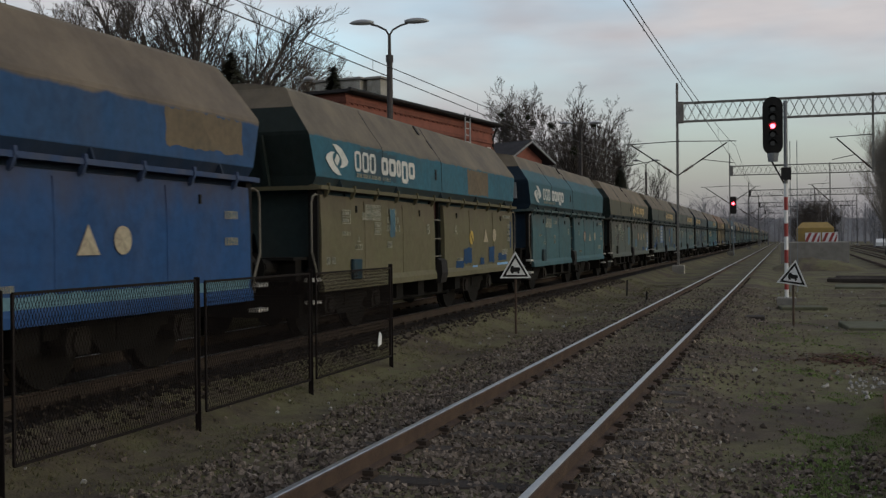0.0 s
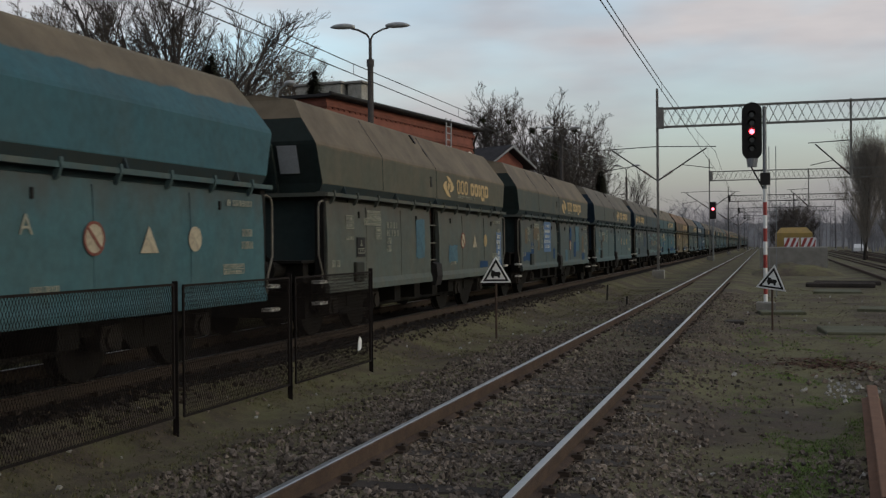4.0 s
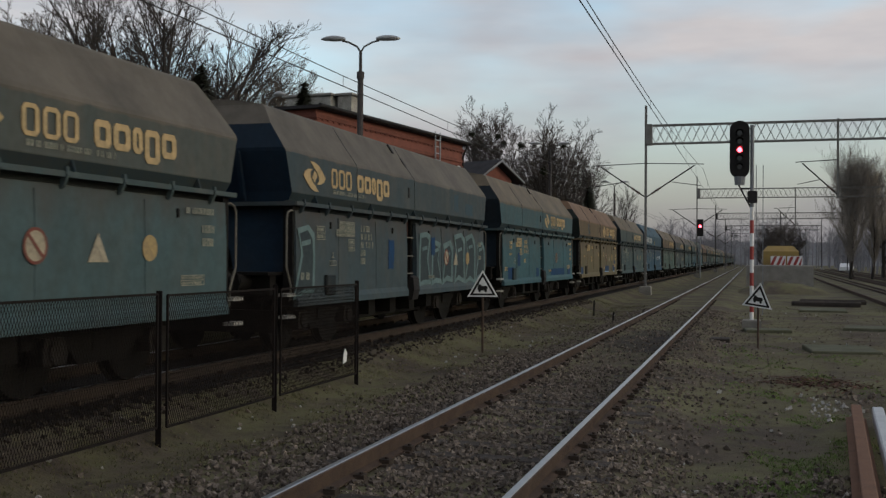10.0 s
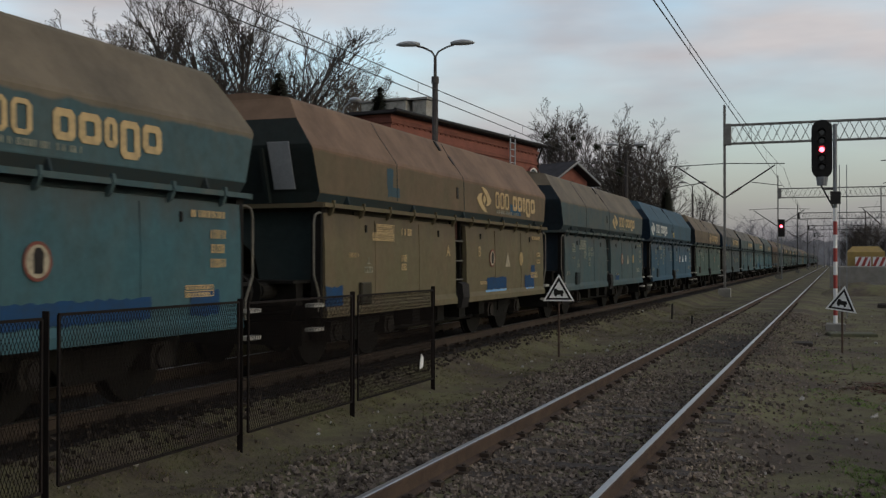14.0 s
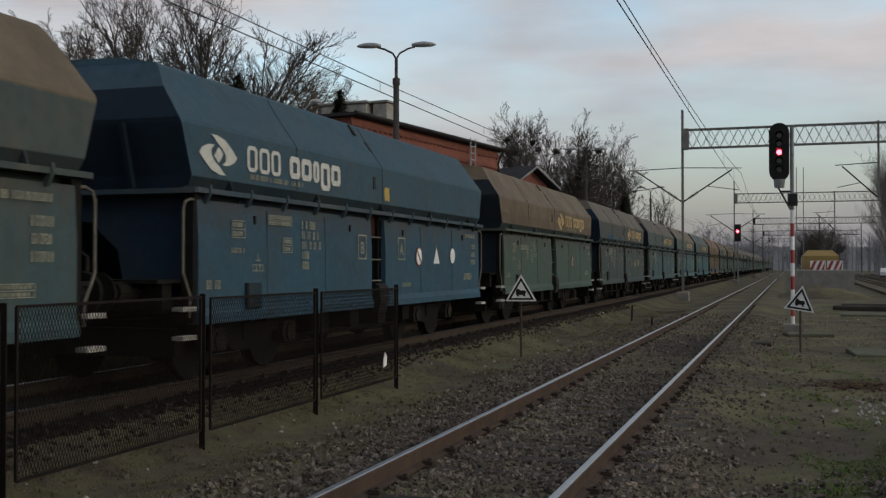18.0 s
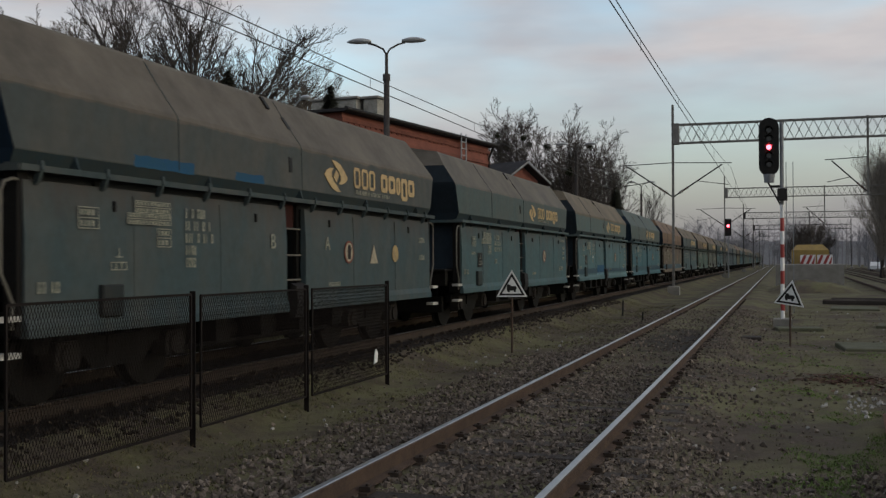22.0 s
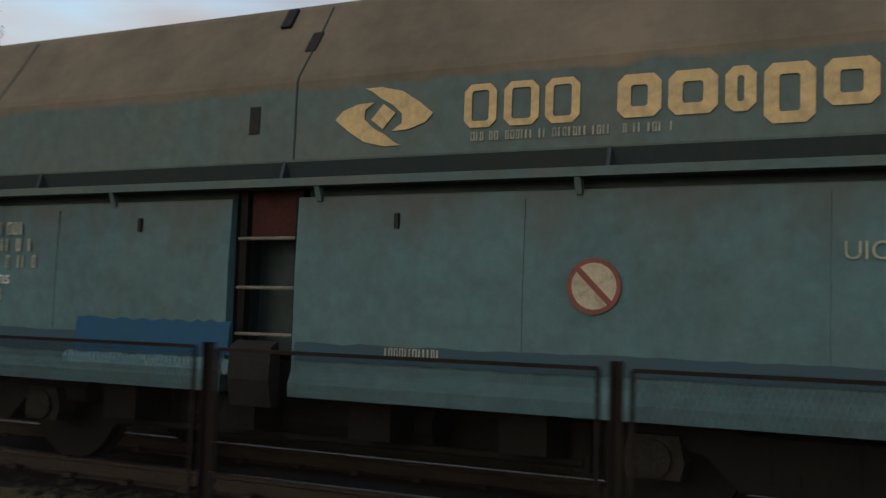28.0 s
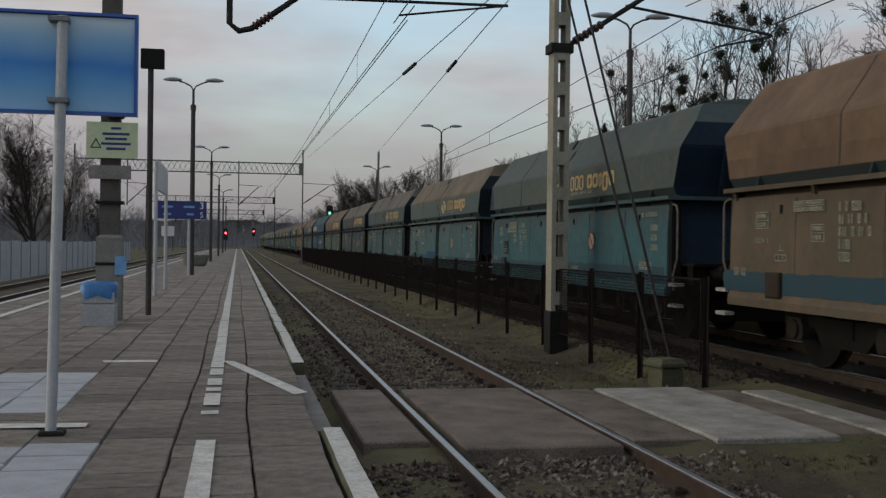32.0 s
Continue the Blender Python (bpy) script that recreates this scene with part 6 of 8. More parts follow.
# ---- buildings ----
def brick_building(name, label, x, y, turn, length, depth, eave, ridge_rise, windows, overhang=0.32):
    """Local x runs along the front, local y inwards; the front faces the railway."""
    b = thing(name, label, "building", (x, y, -0.25), turn)
    part("wall", Shape().box(0, length, 0, depth, 0, eave), M_BRICK, b, "weathered red brick wall")
    for z in (eave - 0.9, eave - 0.35, 4.0):
        part("string_course", Shape().box(-0.08, length + 0.08, -0.08, depth + 0.08, z, z + 0.16), M_BRICK, b)
    dent = Shape()
    k = 0.0
    while k < length:
        dent.box(k, k + 0.22, -0.05, 0.0, eave - 0.42, eave - 0.26)
        k += 0.45
    tagged(part("toothed_cornice", dent, M_BRICK, b), kind="stuff")
    o = overhang
    roof = Shape()
    q = depth / 2
    v = [(x, y, z) for z in (eave, eave + 0.12) for x, y in ((-o, -o), (length + o, -o), (length + o, depth + o), (-o, depth + o))] + [(q, q, eave + ridge_rise), (length - q, q, eave + ridge_rise)]
    roof.add(v, [(3, 2, 1, 0), (0, 1, 5, 4), (1, 2, 6, 5), (2, 3, 7, 6), (3, 0, 4, 7), (4, 5, 9, 8), (5, 6, 9), (6, 7, 8, 9), (7, 4, 8)])
    part("roof", roof, M_ROOF, b, "shallow dark roof with wide eaves")
    part("gutter", Shape().tube((-o, -o - 0.06, eave + 0.1), (length + o, -o - 0.06, eave + 0.1), 0.08), M_DARKMAST, b)
    part("downpipe", Shape().pipe([(length - 0.1, -o, eave), (length - 0.1, -0.08, eave - 0.6), (length - 0.1, -0.08, 0)], 0.05), M_DARKMAST, b)
    for wx, wz, ww, wh, wall in windows:
        pts = [(-ww / 2, 0), (ww / 2, 0), (ww / 2, wh)] + [(ww / 2 * math.cos(a), wh + ww * 0.3 * math.sin(a)) for a in [math.pi * i / 8 for i in range(1, 8)]] + [(-ww / 2, wh)]
        big = [(p * 1.25, q * 1.06 - 0.05) for p, q in pts]
        sm = [(p * 0.8, q * 0.94 + 0.05) for p, q in pts]
        put = pose(wx, -0.0, wz) if wall == "front" else pose(length, wx, wz, 0, 0, 90)
        w = part("window", Shape().ring(big, pts, "y", -0.10, 0.02), M_BRICK, b, "arched brick window surround")
        w.matrix_basis = put
        part("window_frame", Shape().ring(pts, sm, "y", -0.05, 0.02), M_SIGNWHITE, w)
        part("pane", Shape().slab(sm, "y", -0.02, 0.01), M_GLASS, w)
        part("sill", Shape().box(-ww * 0.65, ww * 0.65, -0.16, 0.0, -0.12, -0.03), M_CONC, w)
    return b


FRONT = 82.0
wins = [(2.0 + 3.0 * k, z, 1.1, 1.7, "front") for k in range(5) for z in (1.2, 4.6)] + [(2.0 + 2.6 * k, z, 1.1, 1.7, "side") for k in range(3) for z in (1.2, 4.9)]
bb = brick_building("station_building", "large red brick station building with a shallow dark roof", -16.5, 38.2, FRONT, 14.6, 10.0, 7.7, 0.9, wins)
for cx, cy, w, dd, h in ((3.75, 0.62, 0.8, 0.33, 0.85), (3.52, 2.26, 0.9, 1.12, 0.85)):
    c = part("chimney", Shape().chamfer(cx - w / 2, cx + w / 2, cy - dd, cy + dd, 7.6, 7.9 + h, 0.05), M_PALECONC, bb, "pale plastered chimney")
    part("chimney_cap", Shape().chamfer(cx - w / 2 - 0.08, cx + w / 2 + 0.08, cy - dd - 0.08, cy + dd + 0.08, 7.9 + h, 8.0 + h, 0.03), M_CONC, c)
lad = part("roof_ladder", Shape().box(10.3, 10.36, -0.45, -0.40, 5.0, 7.95).box(10.85, 10.91, -0.45, -0.40, 5.0, 7.95), M_LAMPGLASS, bb, "pale steel ladder to the roof")
for k in range(8):
    part("ladder_rung", Shape().box(10.33, 10.88, -0.44, -0.41, 5.3 + 0.32 * k, 5.34 + 0.32 * k), M_LAMPGLASS, lad)
gb = thing("gabled_house", "small red brick house with a dark gabled roof behind the station", "house", (-13.4, 55.7, -0.25), -32)
part("wall", Shape().slab([(-1.25, 0), (1.25, 0), (1.25, 6.2), (0, 7.0), (-1.25, 6.2)], "x", -6.0, -0.05), M_BRICK, gb, "red brick gable wall")
for sg in (-1, 1):
    part("roof", Shape().slab([(sg * 1.75, 5.95), (0, 7.05), (0, 7.25), (sg * 1.75, 6.12)], "x", -6.4, 0.45), M_ROOF, gb, "dark roof slope")
    part("barge_board", Shape().slab([(sg * 1.78, 5.98), (0, 7.10), (0, 7.20), (sg * 1.78, 6.08)], "x", 0.45, 0.49), M_GALV, gb, "pale barge board")
w = part("window", Shape().slab(circle(0, 5.9, 0.28, 14), "x", -0.06, 0.0), M_GLASS, gb)


# ---- bare trees ----
def tree_meshes(seed, height, spread, levels, trunk_r, lean_up=0.55, first=0.25, kids=(7, 6, 5, 4), twig=0.012, egg=False):
    """Trunk and crown of a leafless tree: tapered limbs that fork down to twigs."""
    rnd = random.Random(seed)
    trunk, crown = Shape(), Shape()

    def limb(shape, p, d, length, r, level):
        n = 4 if level < 2 else 3
        pts, dirs = [p], [d]
        for k in range(n):
            d = (d + Vector((rnd.uniform(-1, 1), rnd.uniform(-1, 1), rnd.uniform(-0.5, 1) * 0.6)) * (0.10 + 0.06 * level)).normalized()
            p = p + d * (length / n)
            pts.append(p)
            dirs.append(d)
        for k in range(n):
            a, b = r * (1 - 0.75 * k / n), r * (1 - 0.75 * (k + 1) / n)
            shape.tube(pts[k], pts[k + 1], max(a, twig * 0.6), max(b, twig * 0.5), n=6 if level == 0 else (4 if level < 3 else 3), cap=False)
        if level >= levels:
            return
        m = kids[min(level, len(kids) - 1)]
        for k in range(m):
            at = (first if level == 0 else 0.2) + (1 - (first if level == 0 else 0.2)) * (k + rnd.random() * 0.7) / m
            q = min(n - 1, int(at * n))
            base = pts[q].lerp(pts[q + 1], at * n - q)
            side = Vector((rnd.uniform(-1, 1), rnd.uniform(-1, 1), 0)).normalized()
            nd = (dirs[q] * lean_up + side * spread + Vector((0, 0, 0.25))).normalized()
            keep = (0.30 + 0.62 * math.sin(math.pi * min(1.0, 0.10 + 0.85 * (at - first) / (1 - first))) if egg else 1 - 0.35 * at) if level == 0 else 1
            limb(crown, base, nd, length * rnd.uniform(0.42, 0.66) * keep, r * (1 - 0.7 * at) * 0.55, level + 1)

    limb(trunk, Vector((0, 0, -0.3)), Vector((0, 0, 1)), height * 0.72, trunk_r, 0)
    return trunk, crown


def fan_tree(seed, stems, height, splay, kids, r0, twig=0.011, reach=1.0):
    """A leafless tree whose stems fan out from a short trunk and fork, rising, into fine twigs."""
    rnd = random.Random(seed)
    trunk, crown = Shape(), Shape()

    def limb(p, d, length, r, level):
        n = (5, 4, 3, 2, 2)[level]
        pts, dirs = [p], [d]
        for k in range(n):
            lift = 0.16 if level < 2 else -0.02
            d = (d + Vector((rnd.uniform(-1, 1), rnd.uniform(-1, 1), rnd.uniform(-0.6, 0.6) + lift)) * (0.10 + 0.05 * level)).normalized()
            p = p + d * (length / n)
            pts.append(p)
            dirs.append(d)
        for k in range(n):
            a, b = r * (1 - 0.72 * k / n), r * (1 - 0.72 * (k + 1) / n)
            crown.tube(pts[k], pts[k + 1], max(a, twig * 0.55), max(b, twig * 0.45), n=5 if level == 0 else (4 if level == 1 else 3), cap=False)
        if level >= len(kids):
            return
        m = kids[level]
        for k in range(m):
            at = (0.28 if level == 0 else 0.16) + (0.98 - (0.28 if level == 0 else 0.16)) * (k + rnd.random() * 0.8) / m
            q = min(n - 1, int(at * n))
            side = dirs[q].orthogonal().normalized()
            side.rotate(Matrix.Rotation(rnd.uniform(0, 6.283), 3, dirs[q]))
            nd = (dirs[q] * 0.9 + side * rnd.uniform(0.42, 0.80) + Vector((0, 0, 0.14))).normalized()
            limb(pts[q].lerp(pts[q + 1], at * n - q), nd, length * (reach if level == 0 else 1.0) * rnd.uniform(0.36, 0.60) * (1.12 - 0.55 * at), r * (1 - 0.68 * at) * 0.62, level + 1)

    base = height * 0.13
    trunk.tube((0, 0, -0.3), (0, 0, base), r0 * 1.5, r0 * 1.15, n=8)
    for k in range(stems):
        th, lean = 2 * math.pi * (k + rnd.uniform(-0.25, 0.25)) / stems, splay * (0.25 + 0.75 * ((k * 5) % stems) / max(1, stems - 1))
        d = Vector((math.cos(th) * math.sin(lean), math.sin(th) * math.sin(lean), math.cos(lean)))
        limb(Vector((0, 0, base * rnd.uniform(0.7, 1.0))), d, height * rnd.uniform(0.66, 0.80) * (1 - 0.16 * lean), r0 * rnd.uniform(0.6, 0.85), 0)
    return trunk, crown


M_GREYTWIG = material("grey_twigs", (0.105, 0.090, 0.080), (0.065, 0.056, 0.050), scale=2, fine=20, bump=0)
# Poplar twigs lightened in colour for the haze at their distance.
M_HAZEDPOPLAR = material("pale_poplar_twigs", (0.27, 0.235, 0.205), (0.17, 0.15, 0.13), scale=2, fine=20, bump=0)
TREES = {
    "broad": tree_meshes(4, 17, 0.80, 5, 0.34, 0.85, 0.06, (13, 7, 6, 5, 3)),
    "round": tree_meshes(11, 13, 0.66, 5, 0.26, 0.8, 0.10, (15, 7, 6, 4, 3), 0.016),
    "upright": tree_meshes(15, 17, 0.36, 5, 0.24, 1.0, 0.10, (34, 7, 5, 3, 2), 0.014, True),
    "thin": tree_meshes(21, 12, 0.42, 4, 0.15, 0.9, 0.12, (13, 6, 4, 3), 0.02),
}
TREES["fan"] = fan_tree(8, 12, 16.5, 0.80, (12, 7, 6, 3), 0.25, 0.016)
TREES["crooked"] = fan_tree(19, 7, 14.0, 0.25, (10, 7, 5, 3), 0.18, 0.019)
TREES["spire"] = fan_tree(27, 3, 14.0, 0.13, (16, 6, 4), 0.13, 0.017, 0.62)
TREE_ME = {}


def tree(kind, x, y, size, turn, label, bark=None, twigs=None, balls=0, z=-0.25):
    bark, twigs = bark or M_BARK, twigs or M_TWIG
    key = (kind, bark.name, twigs.name)
    if key not in TREE_ME:
        a, b = TREES[kind]
        TREE_ME[key] = (a.mesh("trunk", bark), b.mesh("crown", twigs))
    t = thing("bare_tree", label, "tree", (x, y, z), turn, group="bare trees")
    t.scale = (size, size, size)
    part("trunk", TREE_ME[key][0], None, t)
    part("crown", TREE_ME[key][1], None, t)
    if balls:
        rnd = random.Random(int(x * 10 + y))
        verts = [v for v in TREES[kind][1].v[::90] if v[2] > 5.5 and 0.3 < math.hypot(v[0], v[1]) < 4.5]
        for k in range(balls):
            c = Vector(rnd.choice(verts))
            s, rad = Shape(), rnd.uniform(0.20, 0.46)
            for i in range(220):
                d = Vector((rnd.gauss(0, 1), rnd.gauss(0, 1), rnd.gauss(0, 0.9))).normalized()
                q = c + d * rad * rnd.uniform(0.35, 1.0)
                u = Vector((rnd.gauss(0, 1), rnd.gauss(0, 1), rnd.gauss(0, 1))).normalized() * 0.09
                w = d.cross(u).normalized() * 0.03
                s.add([q - u, q + w, q + u, q - w], [(0, 1, 2, 3)])
            part("mistletoe", s, M_MISTLE, t, "dark mistletoe clump")
    return t


tree("fan", -29.0, 46.5, 1.06, 20, "large leafless tree with a wide fan of branches behind the train", twigs=M_GREYTWIG)
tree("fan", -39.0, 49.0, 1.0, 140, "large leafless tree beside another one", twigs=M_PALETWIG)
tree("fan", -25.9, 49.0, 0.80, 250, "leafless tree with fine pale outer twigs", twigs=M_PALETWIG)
tree("crooked", -19.8, 80.0, 0.98, 0, "leafless tree with dark mistletoe clumps", balls=14, twigs=M_GREYTWIG)
tree("crooked", -15.1, 80.0, 0.92, 70, "leafless tree behind the station", balls=4, twigs=M_GREYTWIG)
tree("crooked", -13.9, 86.0, 0.80, 130, "dense leafless tree behind the station", twigs=M_GREYTWIG)
tree("crooked", -16.6, 86.0, 0.80, 200, "dense leafless tree behind the station", twigs=M_GREYTWIG)
tree("upright", 9.2, 109.5, 0.72, 0, "tall leafless poplar with upright twigs", twigs=M_HAZEDPOPLAR)
tree("upright", 11.6, 113.0, 0.68, 90, "tall leafless poplar with upright twigs", twigs=M_HAZEDPOPLAR)
tree("upright", 10.2, 118.0, 0.72, 200, "tall leafless poplar with upright twigs", twigs=M_HAZEDPOPLAR)
tree("thin", -11.5, 100, 0.7, 40, "small leafless tree by the line")
for k, (kind, x, y, s, b) in enumerate((("spire", -20.3, -55.0, 0.90, 7), ("spire", -21.9, -55.6, 0.96, 12), ("spire", -23.9, -55.0, 1.02, 16), ("spire", -26.9, -55.0, 1.20, 9), ("spire", -30.2, -55.0, 1.27, 11),
                                        ("crooked", -42.7, -56.0, 1.40, 14), ("spire", -18.6, -56.8, 0.70, 0), ("spire", -35.0, -60, 1.15, 0))):
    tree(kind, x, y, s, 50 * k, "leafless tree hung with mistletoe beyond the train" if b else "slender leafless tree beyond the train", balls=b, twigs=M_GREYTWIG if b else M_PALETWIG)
rnd = random.Random(77)
for k in range(16):
    y = -75 - 12 * k
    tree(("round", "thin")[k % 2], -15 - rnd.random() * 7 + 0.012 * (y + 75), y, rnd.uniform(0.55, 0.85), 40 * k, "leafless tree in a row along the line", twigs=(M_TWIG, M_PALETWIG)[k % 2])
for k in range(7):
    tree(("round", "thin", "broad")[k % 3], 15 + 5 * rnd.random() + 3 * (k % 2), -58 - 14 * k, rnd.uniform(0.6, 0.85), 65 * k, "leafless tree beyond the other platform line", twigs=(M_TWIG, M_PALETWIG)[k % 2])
for k in range(8):
    tree(("round", "thin")[k % 2], 14 + 6 * k * 0.6, 125 + 9 * k, rnd.uniform(0.7, 0.95), 30 * k, "leafless tree at the edge of the yard", twigs=M_TWIG)


for x, y, s in ((2.2, 166, 0.50), (4.6, 160, 0.54), (3.4, 174, 0.56), (6.6, 170, 0.42)):
    tree("round", x, y, s, 37 * s * 10, "small leafless tree in the haze beyond the yard", twigs=M_GREYTWIG)


def conifer(x, y, top, r, label):
    t = thing("conifer_tree", label, "tree", (x, y, -0.25), group="conifers")
    part("trunk", Shape().tube((0, 0, -0.2), (0, 0, top), 0.12, 0.02, n=6), M_BARK, t)
    rnd = random.Random(int(x * 7))
    s = Shape()
    for i in range(6500):
        a = 1 - rnd.random() ** 0.62
        z = top * (0.25 + 0.75 * a)
        rad = r * (1 - a) * rnd.uniform(0.3, 1.15) + 0.04
        th = rnd.uniform(0, 6.283)
        p = Vector((rad * math.cos(th), rad * math.sin(th), z - rad * 0.25))
        d = Vector((math.cos(th), math.sin(th), -0.3)) * 0.26
        w = Vector((-math.sin(th), math.cos(th), 0.2)) * 0.07
        s.add([p - d * 0.4 - w, p - d * 0.4 + w, p + d], [(0, 1, 2)])
    part("crown", s, M_CONIFER, t)


conifer(-20.6, 36.6, 9.35, 3.0, "dark conifer in front of the bare tree")
conifer(-17.8, 40.1, 9.15, 1.9, "small pointed conifer beside the station roof")
conifer(-9.8, 66, 6.4, 1.0, "small dark conifer behind the line")
conifer(-20.5, -57.5, 9.0, 1.4, "dark conifer among bare trees")


# far woods: many thin trunks and twigs, and the ridge of trees behind them, all in haze-pale colours
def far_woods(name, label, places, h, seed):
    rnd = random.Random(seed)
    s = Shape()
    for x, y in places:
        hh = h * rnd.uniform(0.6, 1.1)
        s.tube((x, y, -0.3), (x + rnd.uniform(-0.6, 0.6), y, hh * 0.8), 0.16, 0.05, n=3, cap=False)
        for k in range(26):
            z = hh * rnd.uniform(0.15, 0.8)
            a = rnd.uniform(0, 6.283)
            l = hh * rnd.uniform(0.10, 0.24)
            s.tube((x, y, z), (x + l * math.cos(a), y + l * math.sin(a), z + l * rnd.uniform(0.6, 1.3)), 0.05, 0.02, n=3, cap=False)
    ob = new(name, s.mesh(name, M_HAZEDWOODS))
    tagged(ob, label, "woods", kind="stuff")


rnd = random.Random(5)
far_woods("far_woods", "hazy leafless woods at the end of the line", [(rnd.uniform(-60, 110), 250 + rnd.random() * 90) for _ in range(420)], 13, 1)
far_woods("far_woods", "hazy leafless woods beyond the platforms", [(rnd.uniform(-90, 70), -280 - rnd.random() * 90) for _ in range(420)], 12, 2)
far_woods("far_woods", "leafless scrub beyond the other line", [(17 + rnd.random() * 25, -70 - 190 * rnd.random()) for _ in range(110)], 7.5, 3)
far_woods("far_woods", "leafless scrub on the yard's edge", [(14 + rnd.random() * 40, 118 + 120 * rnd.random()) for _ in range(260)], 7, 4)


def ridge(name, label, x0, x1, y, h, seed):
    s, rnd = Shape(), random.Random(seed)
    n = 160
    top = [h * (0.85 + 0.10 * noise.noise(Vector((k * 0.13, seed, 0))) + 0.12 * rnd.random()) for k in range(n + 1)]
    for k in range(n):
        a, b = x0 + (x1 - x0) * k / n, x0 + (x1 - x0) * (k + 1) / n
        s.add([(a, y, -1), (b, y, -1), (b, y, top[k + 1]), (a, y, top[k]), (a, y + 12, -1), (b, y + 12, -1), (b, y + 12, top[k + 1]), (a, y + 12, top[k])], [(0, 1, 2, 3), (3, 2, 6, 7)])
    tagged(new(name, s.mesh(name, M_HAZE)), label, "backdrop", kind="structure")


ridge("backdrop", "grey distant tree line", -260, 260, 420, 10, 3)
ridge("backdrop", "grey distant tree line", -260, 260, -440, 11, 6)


# ---- yard beyond the signal ----
blk = thing("concrete_abutment", "pale weathered concrete block at the end of a siding", "concrete block", (1.6, 66.0, -0.25))
part("block", Shape().chamfer(-1.9, 1.9, -0.9, 0.9, -0.2, 1.55, 0.06), M_CONC, blk)
mound = thing("earth_mound", "low mound of earth and grass in front of the concrete block", "mound", (1.7, 62.0, -0.3))
mv, mf = [], []
for j in range(13):
    for i in range(17):
        u, v = i / 8 - 1, j / 6 - 1
        mv.append((2.6 * u, 2.6 * v, 0.85 * max(0, 1 - u * u) * max(0, 1 - v * v) * (0.8 + 0.4 * noise.noise(Vector((u * 3, v * 3, 1))))))
mf = [(j * 17 + i, j * 17 + i + 1, (j + 1) * 17 + i + 1, (j + 1) * 17 + i) for j in range(12) for i in range(16)]
part("mound_earth", Shape().add(mv, mf), M_GROUND, mound, smooth=True)
dg = thing("yellow_machine", "yellow track machine behind red and white hazard boards", "machine", (1.75, 70.5, -0.25))
part("body", Shape().chamfer(-1.1, 1.1, -1.0, 1.0, 0.9, 2.75, 0.35), M_YELLOW, dg)
part("undercarriage", Shape().chamfer(-1.3, 1.3, -1.4, 1.4, -0.1, 0.95, 0.1), M_IRON, dg)
for k, x in enumerate((-0.15, 0.85)):
    hb = part("hazard_board", Shape().box(x - 0.45, x + 0.45, -1.32, -1.28, 1.45, 2.1), M_SIGNWHITE, dg)
    for q in (-0.35, 0.1, 0.5):
        part("stripe", Shape().slab([(x + q * 0.8 - 0.22, 1.47), (x + q * 0.8 - 0.04, 1.47), (min(x + q * 0.8 + 0.22, x + 0.44), 2.08), (x + q * 0.8 + 0.04, 2.08)], "y", -1.335, -1.322), M_RED, hb)
for k, y in enumerate((45, 47.2)):
    st = thing("sleeper_stack", "flat stack of old timbers lying in the grass", "timber stack", (2.9 + 0.4 * k, y, -0.25), -6 + 5 * k, group="stacks of old timber")
    for q in range(3):
        part("timber", Shape().chamfer(-1.3, 1.3, -0.4 + 0.28 * q, -0.16 + 0.28 * q, 0, 0.16 + 0.03 * (q % 2), 0.02), M_SLEEPER, st)
for k, (x, y, w, d, t) in enumerate(((1.75, 22.6, 1.3, 1.7, 4), (2.5, 40.5, 1.6, 2.2, -3), (0.4, 28.2, 1.1, 0.8, 8), (-0.7, 24.6, 0.5, 0.6, 0), (3.3, 30.0, 1.8, 1.3, -8))):
    sl = thing("old_slab", "sunken weathered concrete slab in the grass", "concrete slab", (x, y, -0.27), t, group="old slabs in the grass")
    part("slab", Shape().chamfer(-w / 2, w / 2, -d / 2, d / 2, -0.1, 0.09, 0.02), M_OLDSLAB if k != 3 else M_SLEEPER, sl)
car = thing("parked_car", "small pale car standing far off beside the yard", "car", (14.0, 172, -0.25), 80)
part("body", Shape().slab([(-2.1, 0.35), (2.1, 0.35), (2.1, 0.85), (1.2, 0.98), (0.7, 1.42), (-1.2, 1.45), (-1.9, 0.95), (-2.1, 0.9)], "y", -0.85, 0.85), M_SIGNWHITE, car)
part("windows", Shape().slab([(1.05, 0.98), (0.65, 1.36), (-1.15, 1.38), (-1.65, 0.98)], "y", -0.86, 0.86), M_GLASS, car)
for x in (-1.35, 1.3):
    for y in (-0.8, 0.8):
        part("wheel", Shape().tube((x, y - 0.09, 0.32), (x, y + 0.09, 0.32), 0.32, n=14), M_BLACK, car)
for k in range(4):
    tr = thing("yard_track", "rusty siding rails curving through the yard", "railway track", kind="structure")
    for q in (0, 1.435):
        pts = [(5.0 + 1.9 * k + q + (y - 40) * 0.012 * (1 + 0.35 * k), y, -0.05) for y in range(40 + 6 * k, 230, 10)]
        s = Shape()
        for a, b in zip(pts, pts[1:]):
            s.add([(a[0] - 0.035, a[1], -0.2), (a[0] + 0.035, a[1], -0.2), (a[0] + 0.035, a[1], a[2]), (a[0] - 0.035, a[1], a[2]),
                   (b[0] - 0.035, b[1], -0.2), (b[0] + 0.035, b[1], -0.2), (b[0] + 0.035, b[1], b[2]), (b[0] - 0.035, b[1], b[2])],
                  [(0, 1, 5, 4), (1, 2, 6, 5), (2, 3, 7, 6), (3, 0, 4, 7)])
        part("rail", s, M_RUST, tr)
